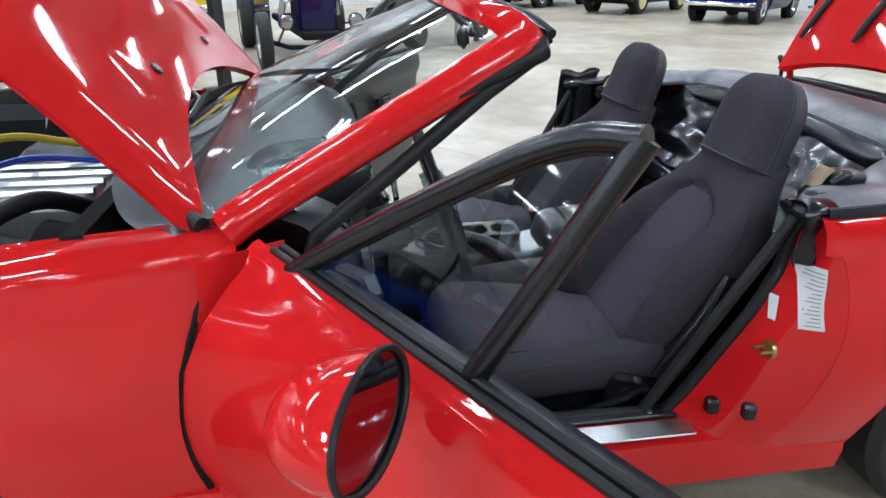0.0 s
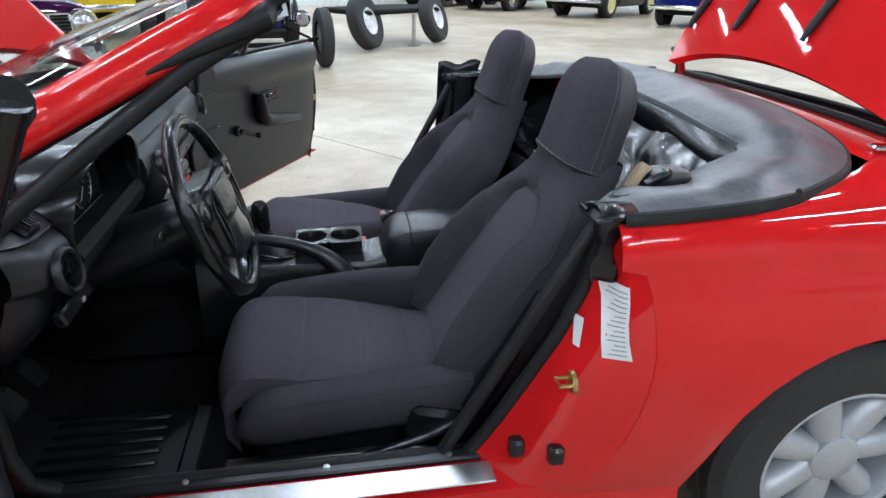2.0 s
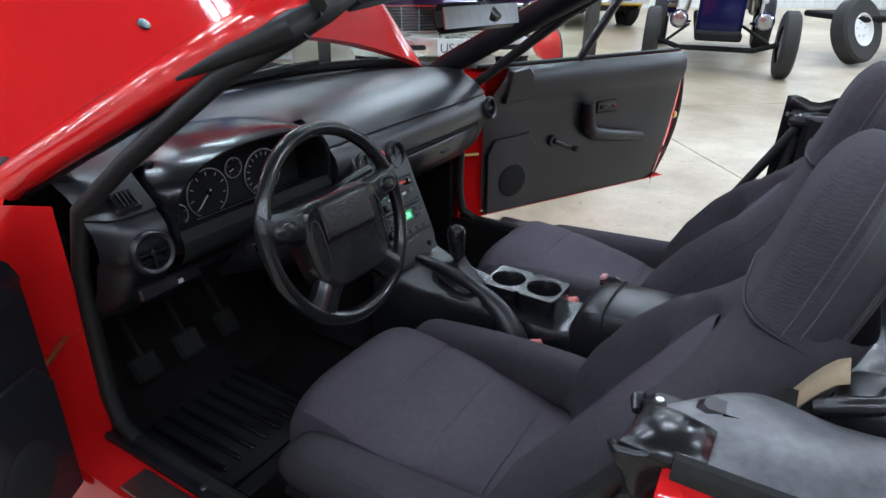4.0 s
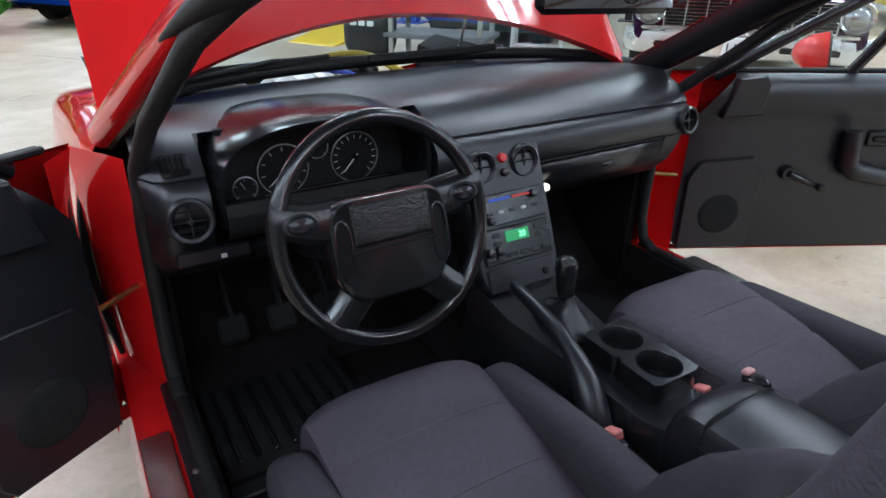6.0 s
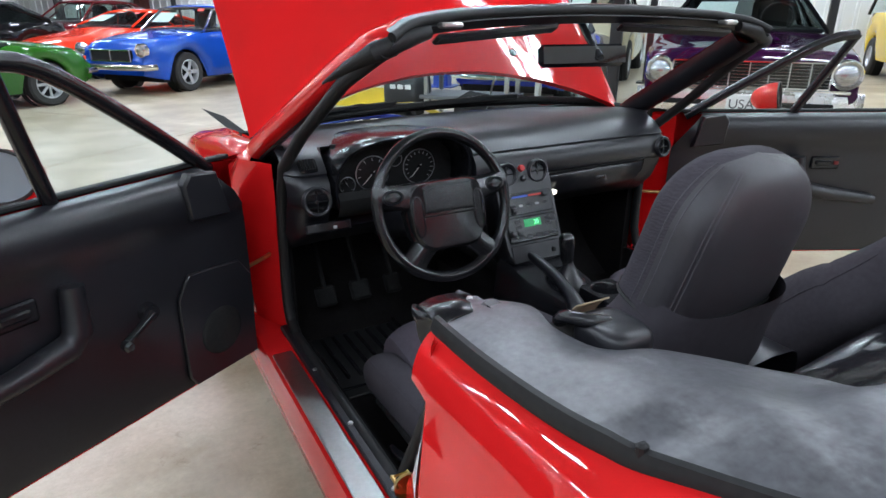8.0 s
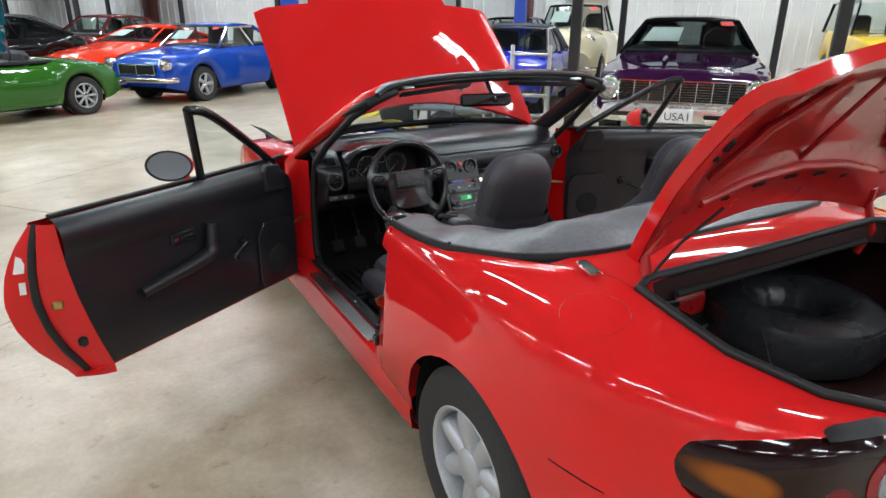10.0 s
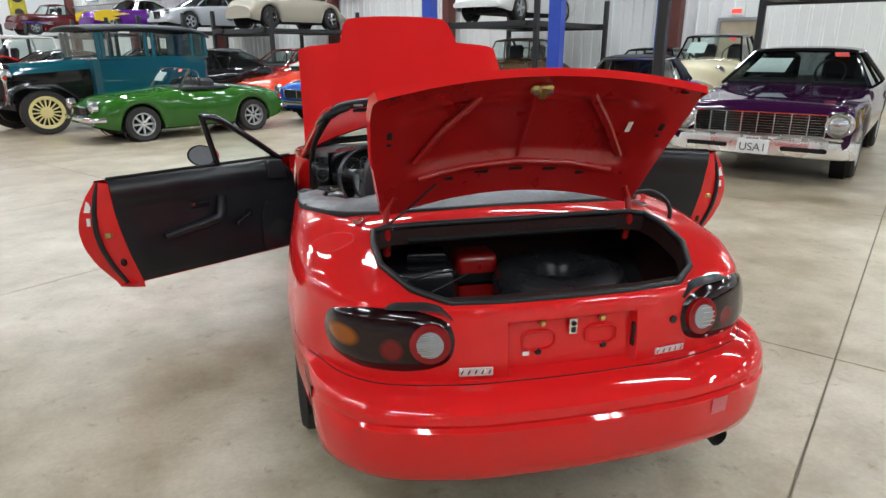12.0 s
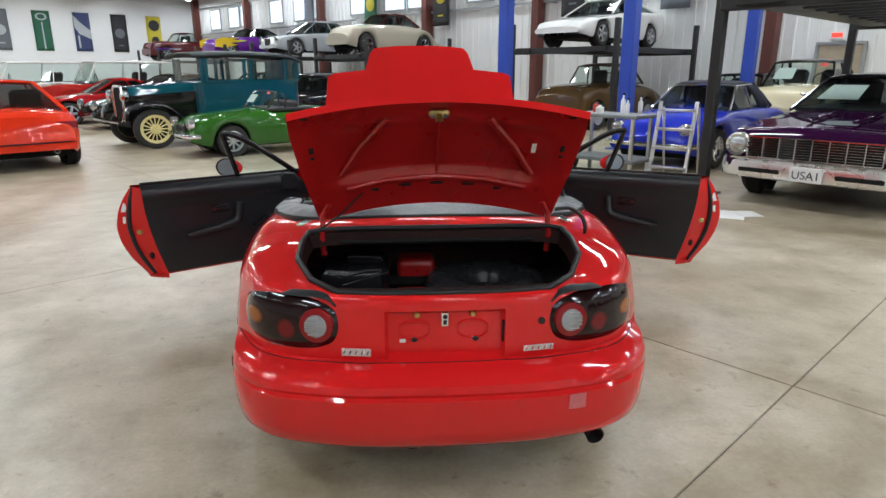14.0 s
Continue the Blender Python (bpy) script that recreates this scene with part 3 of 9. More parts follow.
for sign in (-1, 1):
    zs = [0.21 + 0.625 * k / 18 for k in range(19)]
    Geo().grid([[jamb(sign, s / 10, z) for s in range(11)] for z in zs]).make("door_jamb", RED, car)
    Geo().tube([jamb(sign, 1.0, z) + Vector((sign * -0.004, 0.004, 0)) for z in zs] + [Vector((sign * 0.70, y, 0.335)) for y in (-0.29, -0.2, 0.1, 0.42)], 0.014, 8).make("door_seal", RUBBER, car)
    # stickers, striker, bump stops
    for s, za, zb, w, lean in ((0.36, 0.600, 0.735, 0.018, 0.36), (0.80, 0.600, 0.650, 0.005, 0.12)):
        Geo().grid([[jamb(sign, min(1.0, s + d * (1 + 0.4 * f) + lean * f), za + (zb - za) * f) + Vector((sign * 0.0015, 0.004, 0)) for d in (-w / 0.12, -w / 0.24, 0, w / 0.24, w / 0.12)] for f in (0, 0.25, 0.5, 0.75, 1)]).make("label_plate", WHITE_LABEL, car, "white paper label with fine print")
    for k in range(14):
        f = 0.06 + 0.065 * k
        z, a, b = 0.600 + 0.135 * f, 0.25 + 0.30 * f, 0.44 + 0.42 * f - 0.04 * (k % 3)
        Geo().grid([[jamb(sign, s, zz) + Vector((sign * 0.002, 0.0052, 0)) for s in (a, (a + b) / 2, b)] for zz in (z, z + 0.0020)]).make("print_bar", PRINT, car)
    st = jamb(sign, 0.62, 0.545)
    Geo().lathe([(0, 0.008), (0.02, 0.008), (0.022, 0)], 16, m=Matrix.Translation(st) @ pose(0, 0, 0, -90, 0, 0)).make("striker_plate", BRASS, car)
    Geo().tube([st + Vector((sign * 0.012, 0, 0)), st + Vector((sign * 0.012, 0.03, 0)), st + Vector((sign * -0.014, 0.03, 0)), st + Vector((sign * -0.014, 0, 0))], 0.004, 6).make("striker", BRASS, car)
    for ds, z in ((0.75, 0.385), (0.45, 0.39)):
        Geo().box(jamb(sign, ds, z) + Vector((0, 0.012, 0)), (0.03, 0.03, 0.04), 0.006).make("bump_stop", TRIM_SHINE, car)
    Geo().box((sign * 0.695, -0.605, 0.735), (0.05, 0.075, 0.27), 0.015).make("pillar_trim", TRIM, car)
    Geo().grid([[(sign * (0.708 - 0.03 * q), -0.60 - 0.36 * q, z) for z in (0.40, 0.6, 0.75, 0.872)] for q in (0, 0.25, 0.5, 0.75, 1)]).make("quarter_lining", CARPET, car)
    # cap and flap at the pillar's top
    Geo().box((sign * 0.718, -0.572, 0.842), (0.085, 0.085, 0.028), 0.010).make("pillar_cap", TRIM, car)
    hood = []
    for k in range(9):
        q = math.pi * k / 8
        hood.append([(sign * (0.738 - 0.034 * math.cos(q)), y, 0.850 + 0.016 * math.sin(q)) for y in (-0.525 - 0.012 * math.sin(q), -0.56, -0.60)])
    Geo().grid(hood).make("cap_fold", TRIM_SHINE, car, thick=0.004)
    Geo().lathe([(0, 0.003), (0.004, 0.003), (0.005, 0)], 10, m=pose(sign * 0.700, -0.545, 0.856)).make("cap_bolt", STEEL, car)
    flap_rows = []
    for b in [k / 10 for k in range(11)]:
        w = 0.026 * (1 - 0.35 * b) * (1 + 0.1 * math.sin(9 * b))
        flap_rows.append([(sign * (0.772 + 0.008 * math.sin(3 * a + 4 * b) - 0.010 * b), -0.552 + w * a + 0.006 * math.sin(7 * b + 2 * a), 0.855 - 0.120 * b) for a in (-1, -0.6, -0.2, 0.2, 0.6, 1)])
    Geo().grid(flap_rows).make("pillar_flap", TRIM_SHINE, car, "loose black vinyl flap at the pillar", thick=0.005)
    Geo().tube([(sign * 0.690, -0.528, 0.850), (sign * 0.706, -0.526, 0.856), (sign * 0.720, -0.530, 0.852)], [0.004, 0.007, 0.005], 8).make("cap_latch", TRIM_SHINE, car)
    # sill plate and trim
    Geo().box((sign * 0.765, -0.02, 0.332), (0.055, 0.72, 0.006), 0.002).make("scuff_plate", STEEL, car, "brushed steel scuff plate")
    Geo().box((sign * 0.715, 0.04, 0.334), (0.03, 0.90, 0.014), 0.004).make("sill_trim", TRIM, car)
    for y in (-0.30, -0.06, 0.2):
        Geo().lathe([(0, 0.004), (0.006, 0.003), (0.007, 0)], 10, m=pose(sign * 0.715, y, 0.341)).make("screw", STEEL, car)
    # front jamb, red, with the door check
    Geo().grid([[(sign * x, y + max(0.0, (0.76 - z) * 0.27) * f, z) for x, y, f in ((0.790, 0.640, 1.0), (0.780, 0.622, 0.6), (0.768, 0.602, 0.3), (0.754, 0.580, 0.1), (0.740, 0.556, 0.0), (0.724, 0.530, 0), (0.706, 0.495, 0))] for z in (0.31, 0.36, 0.45, 0.55, 0.65, 0.75, 0.83)]).make("front_jamb", RED, car)
    Geo().tube([(sign * 0.722, 0.54, 0.555), (sign * 0.775, 0.50, 0.552), (sign * 0.815, 0.475, 0.55)], 0.006, 8).make("door_check", BRASS, car, "zinc-plated door check arm")
    Geo().tube([(sign * 0.70, 0.42, 0.336), (sign * 0.70, 0.468, 0.36), (sign * 0.70, 0.486, 0.42), (sign * 0.698, 0.488, 0.5), (sign * 0.695, 0.480, 0.7), (sign * 0.69, 0.435, 0.83), (sign * 0.675, 0.29, 0.94), (sign * 0.63, 0.10, 1.08), (sign * 0.585, -0.02, 1.15)], 0.016, 8).make("door_seal", RUBBER, car)
    # kick panel and tunnel sides
    Geo().box((sign * 0.682, 0.69, 0.45), (0.03, 0.36, 0.6)).make("kick_panel", CARPET, car)
    Geo().box((sign * 0.683, 0.0, 0.25), (0.012, 1.3, 0.16)).make("sill_carpet", CARPET, car)
    # wheel wells
    for yc in (-WB, FRONT_AXLE):
        arc_w = [radians(-8 + 196 * k / 24) for k in range(25)]
        Geo().grid([[(sign * x, yc + (ARCH + 0.015) * math.cos(q), 0.285 + (ARCH + 0.015) * math.sin(q)) for x in (0.49, 0.79)] for q in arc_w]).make("wheel_well", DARK, car)
        Geo().grid([[(sign * 0.49, yc + r * math.cos(q), 0.285 + r * math.sin(q)) for r in (0.0, ARCH + 0.015)] for q in arc_w]).make("wheel_well", DARK, car)

Geo().grid([[Vector((0.705, -0.67, 0.905)).lerp(Vector((0.735, -0.514, 0.895)), a).lerp(Vector((0.72, -0.60, 0.66)).lerp(Vector((0.757, -0.506, 0.647)), a), b) + Vector((0.010 * math.sin(7 * a + 4 * b), 0, 0.008 * math.sin(9 * a))) for a in [k / 8 for k in range(9)]] for b in [k / 8 for k in range(9)]]).make("pillar_curtain", TRIM_SHINE, car, "loose black vinyl flap at the pillar", thick=0.004)
Geo().lathe([(0, 0.006), (0.010, 0.005), (0.012, 0)], 14, m=pose(0.70, -0.56, 0.85, 0, -90)).make("snap_stud", CHROME, car)

# firewall, floor carpet, bulkhead, tunnel
Geo().box((0, 0.86, 0.5), (1.42, 0.04, 0.72)).make("firewall", DARK, car)
Geo().box((0, 0.15, 0.185), (1.38, 1.36, 0.012)).make("carpet", CARPET, car)
Geo().grid([[(x, 0.84 - 0.26 * (1 - q) ** 2, 0.19 + 0.3 * q) for x in (-0.69, 0, 0.69)] for q in (0, 0.25, 0.5, 0.75, 1)]).make("toe_board", CARPET, car)
Geo().box((0, -0.72, 0.40), (1.40, 0.12, 0.44), 0.03).make("bulkhead", CARPET, car)
Geo().box((0, -0.98, 0.60), (1.36, 0.48, 0.05), 0.02).make("parcel_shelf", CARPET, car)
Geo().box((0.03, 0.1, 0.30), (0.24, 1.25, 0.24), 0.05).make("tunnel", CARPET, car)
foot_mat = thing("floor_mat", pose(-0.48, 0.45, 0.192), "black ribbed rubber mat in the driver footwell", "floor mat")
Geo().box((0, 0, 0.005), (0.36, 0.44, 0.010), 0.004).make("sheet", RUBBER, foot_mat)
for k in range(8):
    Geo().box((-0.14 + 0.04 * k, 0.0, 0.014), (0.012, 0.26, 0.012), 0.004).make("rib", TRIM_SHINE, foot_mat)
Geo().tube([(-0.17, -0.18, 0.012), (-0.17, 0.19, 0.012), (0.17, 0.19, 0.012), (0.17, -0.18, 0.012)], 0.008, 6, True).make("raised_border", TRIM_SHINE, foot_mat)
for x, w in ((-0.30, 0.06), (-0.42, 0.07), (-0.54, 0.07)):
    Geo().box((x, 0.62, 0.34), (w, 0.02, 0.07), 0.008, turn=pose(0, 0, 0, -35)).tube([(x, 0.63, 0.36), (x, 0.75, 0.55)], 0.008, 6).make("pedal", DARK, car)

# windscreen frame
BASE = [(-0.715, 0.615, 0.865), (-0.60, 0.71, 0.885), (-0.35, 0.79, 0.895), (0, 0.815, 0.898), (0.35, 0.79, 0.895), (0.60, 0.71, 0.885), (0.715, 0.615, 0.865)]
HEAD = [(-0.575, 0.005, 1.170), (-0.50, 0.035, 1.198), (-0.32, 0.07, 1.214), (0, 0.085, 1.222), (0.32, 0.07, 1.214), (0.50, 0.035, 1.198), (0.575, 0.005, 1.170)]
base_line, head_line = spline(BASE, 25), spline(HEAD, 25)
glass_rows = []
for k in range(7):
    q = k / 6
    glass_rows.append([b.lerp(h, q) + Vector((0, 0.02, 0.012)) * math.sin(math.pi * q) for b, h in zip(base_line, head_line)])
screen = Geo().grid(glass_rows).make("windscreen_glass", GLASS, car, "clear curved windscreen glass")
screen.visible_shadow = False
for sign in (-1, 1):
    side = spline([(sign * 0.726, 0.60, 0.868), (sign * 0.715, 0.555, 0.897), (sign * 0.675, 0.36, 1.00), (sign * 0.632, 0.16, 1.105), (sign * 0.60, 0.04, 1.165), (sign * 0.56, 0.015, 1.186)], 22)
    rows_red, rows_black = [], []
    for i, p in enumerate(side):
        t = (side[min(i + 1, 21)] - side[max(i - 1, 0)]).normalized()
        out = Vector((sign, 0, 0))
        out = (out - t * out.dot(t)).normalized()
        up = out.cross(t) * sign
        if up.z < 0:
            up = -up
        w = 0.036
        rows_red.append([p + out * (w * a) + up * (w * b) for a, b in ((-1.2, 0.55), (-0.75, 0.66), (-0.2, 0.58), (0.3, 0.30), (0.58, -0.12), (0.66, -0.55), (0.58, -0.95), (0.3, -1.2), (-0.1, -1.25))])
        rows_black.append([p + out * (w * a) + up * (w * b) for a, b in ((-0.1, -1.22), (-0.25, -1.4), (-0.5, -1.38), (-0.9, -1.05), (-1.25, -0.5), (-1.3, 0.1), (-1.15, 0.5))])
    Geo().grid(rows_red).make("windscreen_pillar", RED, car, "glossy red windscreen pillar")
    Geo().grid(rows_black).make("pillar_trim", TRIM, car)
    top = side[-4:]
    Geo().tube([(sign * 0.655, 0.16, 1.075), (sign * 0.63, 0.07, 1.115), (sign * 0.60, -0.01, 1.148), (sign * 0.54, -0.02, 1.172), (sign * 0.48, -0.01, 1.185)], [0.004, 0.014, 0.021, 0.020, 0.014], 10).make("corner_seal", RUBBER, car, "thick black rubber roof seal corner")
    Geo().box((sign * 0.43, -0.012, 1.197), (0.05, 0.03, 0.012), 0.004).make("roof_catch", STEEL, car)
head_red, head_black = [], []
for i, p in enumerate(head_line):
    c = [p + Vector((0, y, z)) for y, z in ((0.045, -0.012), (0.04, 0.010), (0.015, 0.022), (-0.015, 0.020))]
    d = [p + Vector((0, y, z)) for y, z in ((-0.015, 0.020), (-0.04, 0.012), (-0.045, -0.008), (-0.02, -0.026), (0.02, -0.024), (0.045, -0.012))]
    head_red.append(c)
    head_black.append(d)
Geo().grid(head_red).make("windscreen_header", RED, car, "glossy red windscreen header rail")
Geo().grid(head_black).make("header_trim", TRIM, car)
Geo().tube([p + Vector((0, -0.042, 0.006)) for p in head_line], 0.011, 8).make("header_seal", RUBBER, car)
for sign in (-1, 1):
    Geo().box((sign * 0.28, 0.03, 1.178), (0.36, 0.012, 0.035), 0.005, turn=pose(0, 0, 0, 60, sign * 3, -sign * 8)).make("sun_visor", TRIM, car)
Geo().tube([p + Vector((0, 0.02, 0.004)) for p in base_line], 0.016, 8).make("windscreen_seal", RUBBER, car)
# mirror
mirror = Geo().box((0, 0, 0), (0.235, 0.028, 0.054), 0.012).make("interior_mirror", TRIM_SHINE, car, m=pose(-0.03, 0.035, 1.122, -11, 0, -14))
Geo().box((0, -0.0165, 0), (0.219, 0.003, 0.040)).make("mirror_glass", surface("rear_view_glass", (0.48, 0.50, 0.54), 0.03, 1.0, vary=0.02, rough_vary=0.01), mirror)
Geo().tube([(0, 0.0, 1.118), (0, 0.05, 1.16), (0, 0.085, 1.20)], 0.009, 8).make("mirror_arm", TRIM_SHINE, car)
# cowl panel and wipers
hood_edge = [Vector((p.x * 1.02, p.y + 0.10, p.z - 0.018)) for p in base_line]
Geo().grid([base_line, [a.lerp(b, 0.5) + Vector((0, 0, 0.006)) for a, b in zip(base_line, hood_edge)], hood_edge]).make("cowl_panel", TRIM, car)
for x0, x1 in ((-0.10, -0.55), (0.40, -0.06)):
    Geo().tube([(x0, 0.87, 0.905), ((x0 + x1) / 2, 0.80, 0.925), (x1, 0.72 if x1 < -0.3 else 0.79, 0.912)], 0.007, 6).make("wiper_arm", TRIM_SHINE, car)
    Geo().box(((x0 + x1) / 2 - 0.05, 0.79, 0.918), (0.42, 0.012, 0.02), 0.004, turn=pose(0, 0, 0, 0, 0, 12 if x1 < -0.3 else 4)).make("wiper_blade", RUBBER, car)

# hood, open: along s from the hinge, out to the rear
HOOD_M = Matrix(((1, 0, 0, 0), (0, 0.68, -0.733, 0.63), (0, 0.733, 0.68, 0.855), (0, 0, 0, 1)))


def hood_sheet(lift, shrink):
    rows = []
    for i in range(45):
        x = (-0.72 + 1.44 * i / 44) * shrink
        ax = abs(x)
        rear = 0.205 * (1 - (x / 0.72) ** 2) + (1 - shrink) * 0.3
        front = 1.14 - 0.035 * (ax / 0.40) ** 3 if ax < 0.385 else (1.105 - (ax - 0.385) / 0.035 * 0.212 if ax < 0.42 else 0.893 - 0.03 * (ax - 0.42) / 0.30)
        front -= (1 - shrink) * 0.3
        edge = 0.03 * max(0.0, (ax - 0.64) / 0.08) ** 2
        crown = 0.012 + 0.02 * (1 - (x / 0.72) ** 2)
        rows.append([HOOD_M @ Vector((x, rear + (front - rear) * q / 16, lift + crown + 0.02 * math.sin(math.pi * q / 16) - edge)) for q in range(17)])
    return rows


hood = Geo().grid(hood_sheet(0.0, 1.0)).make("hood", RED, car, "glossy red hood propped open")
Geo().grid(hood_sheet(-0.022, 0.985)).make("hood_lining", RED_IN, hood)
top, low = hood_sheet(0.0, 1.0), hood_sheet(-0.022, 0.985)
rim_t = [r[0] for r in top] + top[-1][1:] + [r[-1] for r in reversed(top)][1:] + list(reversed(top[0]))[1:]
rim_l = [r[0] for r in low] + low[-1][1:] + [r[-1] for r in reversed(low)][1:] + list(reversed(low[0]))[1:]
Geo().grid([rim_t, rim_l]).make("hood_edge", RED, hood)
for x in (-0.27, 0.29):
    Geo().lathe([(0, 0.004), (0.014, 0.003), (0.016, 0)], 14, m=HOOD_M @ pose(x, 0.272, 0.038)).make("washer_nozzle", TRIM_SHINE, hood)
Geo().tube([(0.60, 1.45, 0.72), (0.62, 1.24, 1.38)], 0.005, 6).make("prop_rod", STEEL, car)

# trunk lid, open
LID_M = Matrix(((1, 0, 0, 0), (0, -0.583, 0.813, -1.30), (0, 0.813, 0.583, 0.92), (0, 0, 0, 1)))


def lid_sheet(lift, shrink, curl=True):
    rows = []
    for i in range(33):
        u = -1 + 2 * i / 32
        row = []
        for k in range(15):
            q = k / 14
            w = lerp_table([(0, 0.488), (0.15, 0.505), (0.45, 0.535), (0.8, 0.550), (0.93, 0.545), (1.0, 0.535)], q) * shrink
            x = u * w
            s0, s1 = 0.015 + (1 - shrink) * 0.3 + 0.05 * (1 - u * u), 0.585 + 0.035 * (1 - u * u) - (1 - shrink) * 0.5
            s = s0 + (s1 - s0) * q
            z = lift + 0.055 * (1 - u * u) + 0.022 * math.sin(math.pi * q) - (0.03 * max(0, (q - 0.86) / 0.14) ** 2 if curl else 0)
            row.append(LID_M @ Vector((x, s, z)))
        rows.append(row)
    return rows


lid = Geo().grid(lid_sheet(0.0, 1.0)).make("trunk_lid", RED, car, "glossy red trunk lid raised open")
top, low = lid_sheet(0.0, 1.0), lid_sheet(-0.030, 0.985)
rim_t = [r[0] for r in top] + top[-1][1:] + [r[-1] for r in reversed(top)][1:] + list(reversed(top[0]))[1:]
rim_l = [r[0] for r in low] + low[-1][1:] + [r[-1] for r in reversed(low)][1:] + list(reversed(low[0]))[1:]
Geo().grid([rim_t, rim_l]).make("lid_edge", RED, lid)
# inner panel: a frame round a recessed middle
inner_rows = []
for i in range(33):
    u = -1 + 2 * i / 32
    row = []
    for k in range(23):
        q = k / 22
        w = lerp_table([(0, 0.488), (0.15, 0.505), (0.45, 0.535), (0.8, 0.550), (0.93, 0.545), (1.0, 0.535)], q) * 0.985
        s0, s1 = 0.02 + 0.05 * (1 - u * u), 0.578 + 0.035 * (1 - u * u)
        deep = min(1, max(0, (0.84 - abs(u)) / 0.07)) * min(1, max(0, (q - 0.26) / 0.06)) * min(1, max(0, (0.84 - 0.06 * abs(u) - q) / 0.09))
        row.append(LID_M @ Vector((u * w, s0 + (s1 - s0) * q, -0.032 + 0.055 * (1 - u * u) + 0.022 * math.sin(math.pi * q) + 0.026 * deep)))
    inner_rows.append(row)
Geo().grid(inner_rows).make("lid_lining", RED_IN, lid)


def lid_at(x, s, d):
    u = x / 0.545
    q = s / 0.6
    return LID_M @ Vector((x, s, -0.032 + 0.055 * (1 - u * u) + 0.022 * math.sin(math.pi * min(max(q, 0), 1)) + d))


for sign in (-1, 1):
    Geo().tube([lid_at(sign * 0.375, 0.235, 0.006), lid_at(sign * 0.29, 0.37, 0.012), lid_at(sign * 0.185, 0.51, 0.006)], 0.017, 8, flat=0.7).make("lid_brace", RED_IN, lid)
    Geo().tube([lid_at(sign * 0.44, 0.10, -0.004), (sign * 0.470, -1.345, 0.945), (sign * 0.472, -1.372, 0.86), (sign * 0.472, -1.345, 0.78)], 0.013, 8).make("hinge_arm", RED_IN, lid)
    Geo().box((sign * 0.562, -1.262, 0.896), (0.032, 0.085, 0.012), 0.004, turn=pose(0, 0, 0, 0, 0, sign * 16)).make("hinge_cover", CHROME, car, "small chrome bracket")
    Geo().lathe([(0, 0.006), (0.013, 0.006), (0.015, 0)], 12, m=Matrix.Translation(lid_at(sign * 0.480, 0.545, -0.004)) @ pose(0, 0, 0, 0, 0, 0)).make("bump_rubber", RUBBER, lid)
    for s in (0.385, 0.345):
        Geo().box(lid_at(sign * 0.475, s, -0.001), (0.016, 0.03 if s > 0.36 else 0.012, 0.012), 0.003, turn=LID_M.to_3x3().to_4x4()).make("lid_hole", DARK, lid)
    Geo().lathe([(0, 0.01), (0.012, 0.006), (0.016, 0)], 12, m=Matrix.Translation(lid_at(sign * 0.41, 0.16, 0)) @ pose(0, 0, 0, 180)).make("lid_plug", RED_IN, lid)
for x in (-0.26, -0.13, 0.0, 0.13, 0.26):
    Geo().box(lid_at(x, 0.145 + 0.03 * (1 - (x / 0.3) ** 2), -0.002), (0.055, 0.016, 0.010), 0.003, turn=LID_M.to_3x3().to_4x4()).make("lid_hole", DARK, lid)
Geo().tube([lid_at(-0.36, 0.17, -0.006), lid_at(-0.2, 0.20, -0.006), lid_at(0, 0.212, -0.006), lid_at(0.2, 0.20, -0.006), lid_at(0.36, 0.17, -0.006)], 0.011, 8).make("lid_rib", RED_IN, lid)
Geo().tube([lid_at(0, 0.20, 0.012), lid_at(0, 0.5, 0.012)], 0.007, 6).make("lid_rib", RED_IN, lid)
for x in (-0.445, -0.15, 0.15, 0.445):
    pts = []
    for k in range(9):
        s = 0.13 + 0.36 * k / 8
        pts.append(LID_M @ Vector((x, s, 0.055 * (1 - (x / 0.55) ** 2) + 0.022 * math.sin(math.pi * s / 0.6) + 0.008)))
    Geo().tube(pts, [0.008] + [0.012] * 7 + [0.008], 10).make("luggage_rail", RUBBER, lid, "black rubber luggage rail")
latch = Geo().box((0, 0, 0), (0.075, 0.034, 0.022), 0.008).box((0, 0.0, -0.012), (0.03, 0.05, 0.018), 0.005).make("lid_latch", BRASS, lid, "yellow zinc lid latch", m=Matrix.Translation(lid_at(0, 0.54, -0.008)) @ LID_M.to_3x3().to_4x4())
for dx in (-0.024, 0.024):
    Geo().lathe([(0, 0.006), (0.009, 0.005), (0.009, 0)], 10, m=pose(dx, 0, -0.012, 180)).make("latch_bolt", STEEL, latch)
Geo().box(lid_at(0.373, 0.36, 0.014), (0.018, 0.045, 0.002), turn=LID_M.to_3x3().to_4x4()).make("lid_sticker", WHITE_LABEL, lid)
Geo().box(LID_M @ Vector((0.02, 0.53, 0.08)), (0.26, 0.02, 0.02), 0.008, turn=LID_M.to_3x3().to_4x4()).make("brake_lamp", RED_IN, lid)
Geo().tube(spline([lid_at(0.50, 0.06, 0.0), (0.56, -1.36, 0.965), (0.60, -1.40, 0.94), (0.612, -1.42, 0.90), (0.612, -1.42, 0.87)], 14), 0.008, 8).make("aerial_stub", RUBBER, car, "bent black rubber aerial stub")
Geo().tube(spline([(-0.46, -1.36, 0.80), (-0.50, -1.38, 0.87), (-0.40, -1.37, 0.95), (-0.30, -1.41, 1.05)], 14), 0.004, 6).make("lid_wire", RUBBER, car)

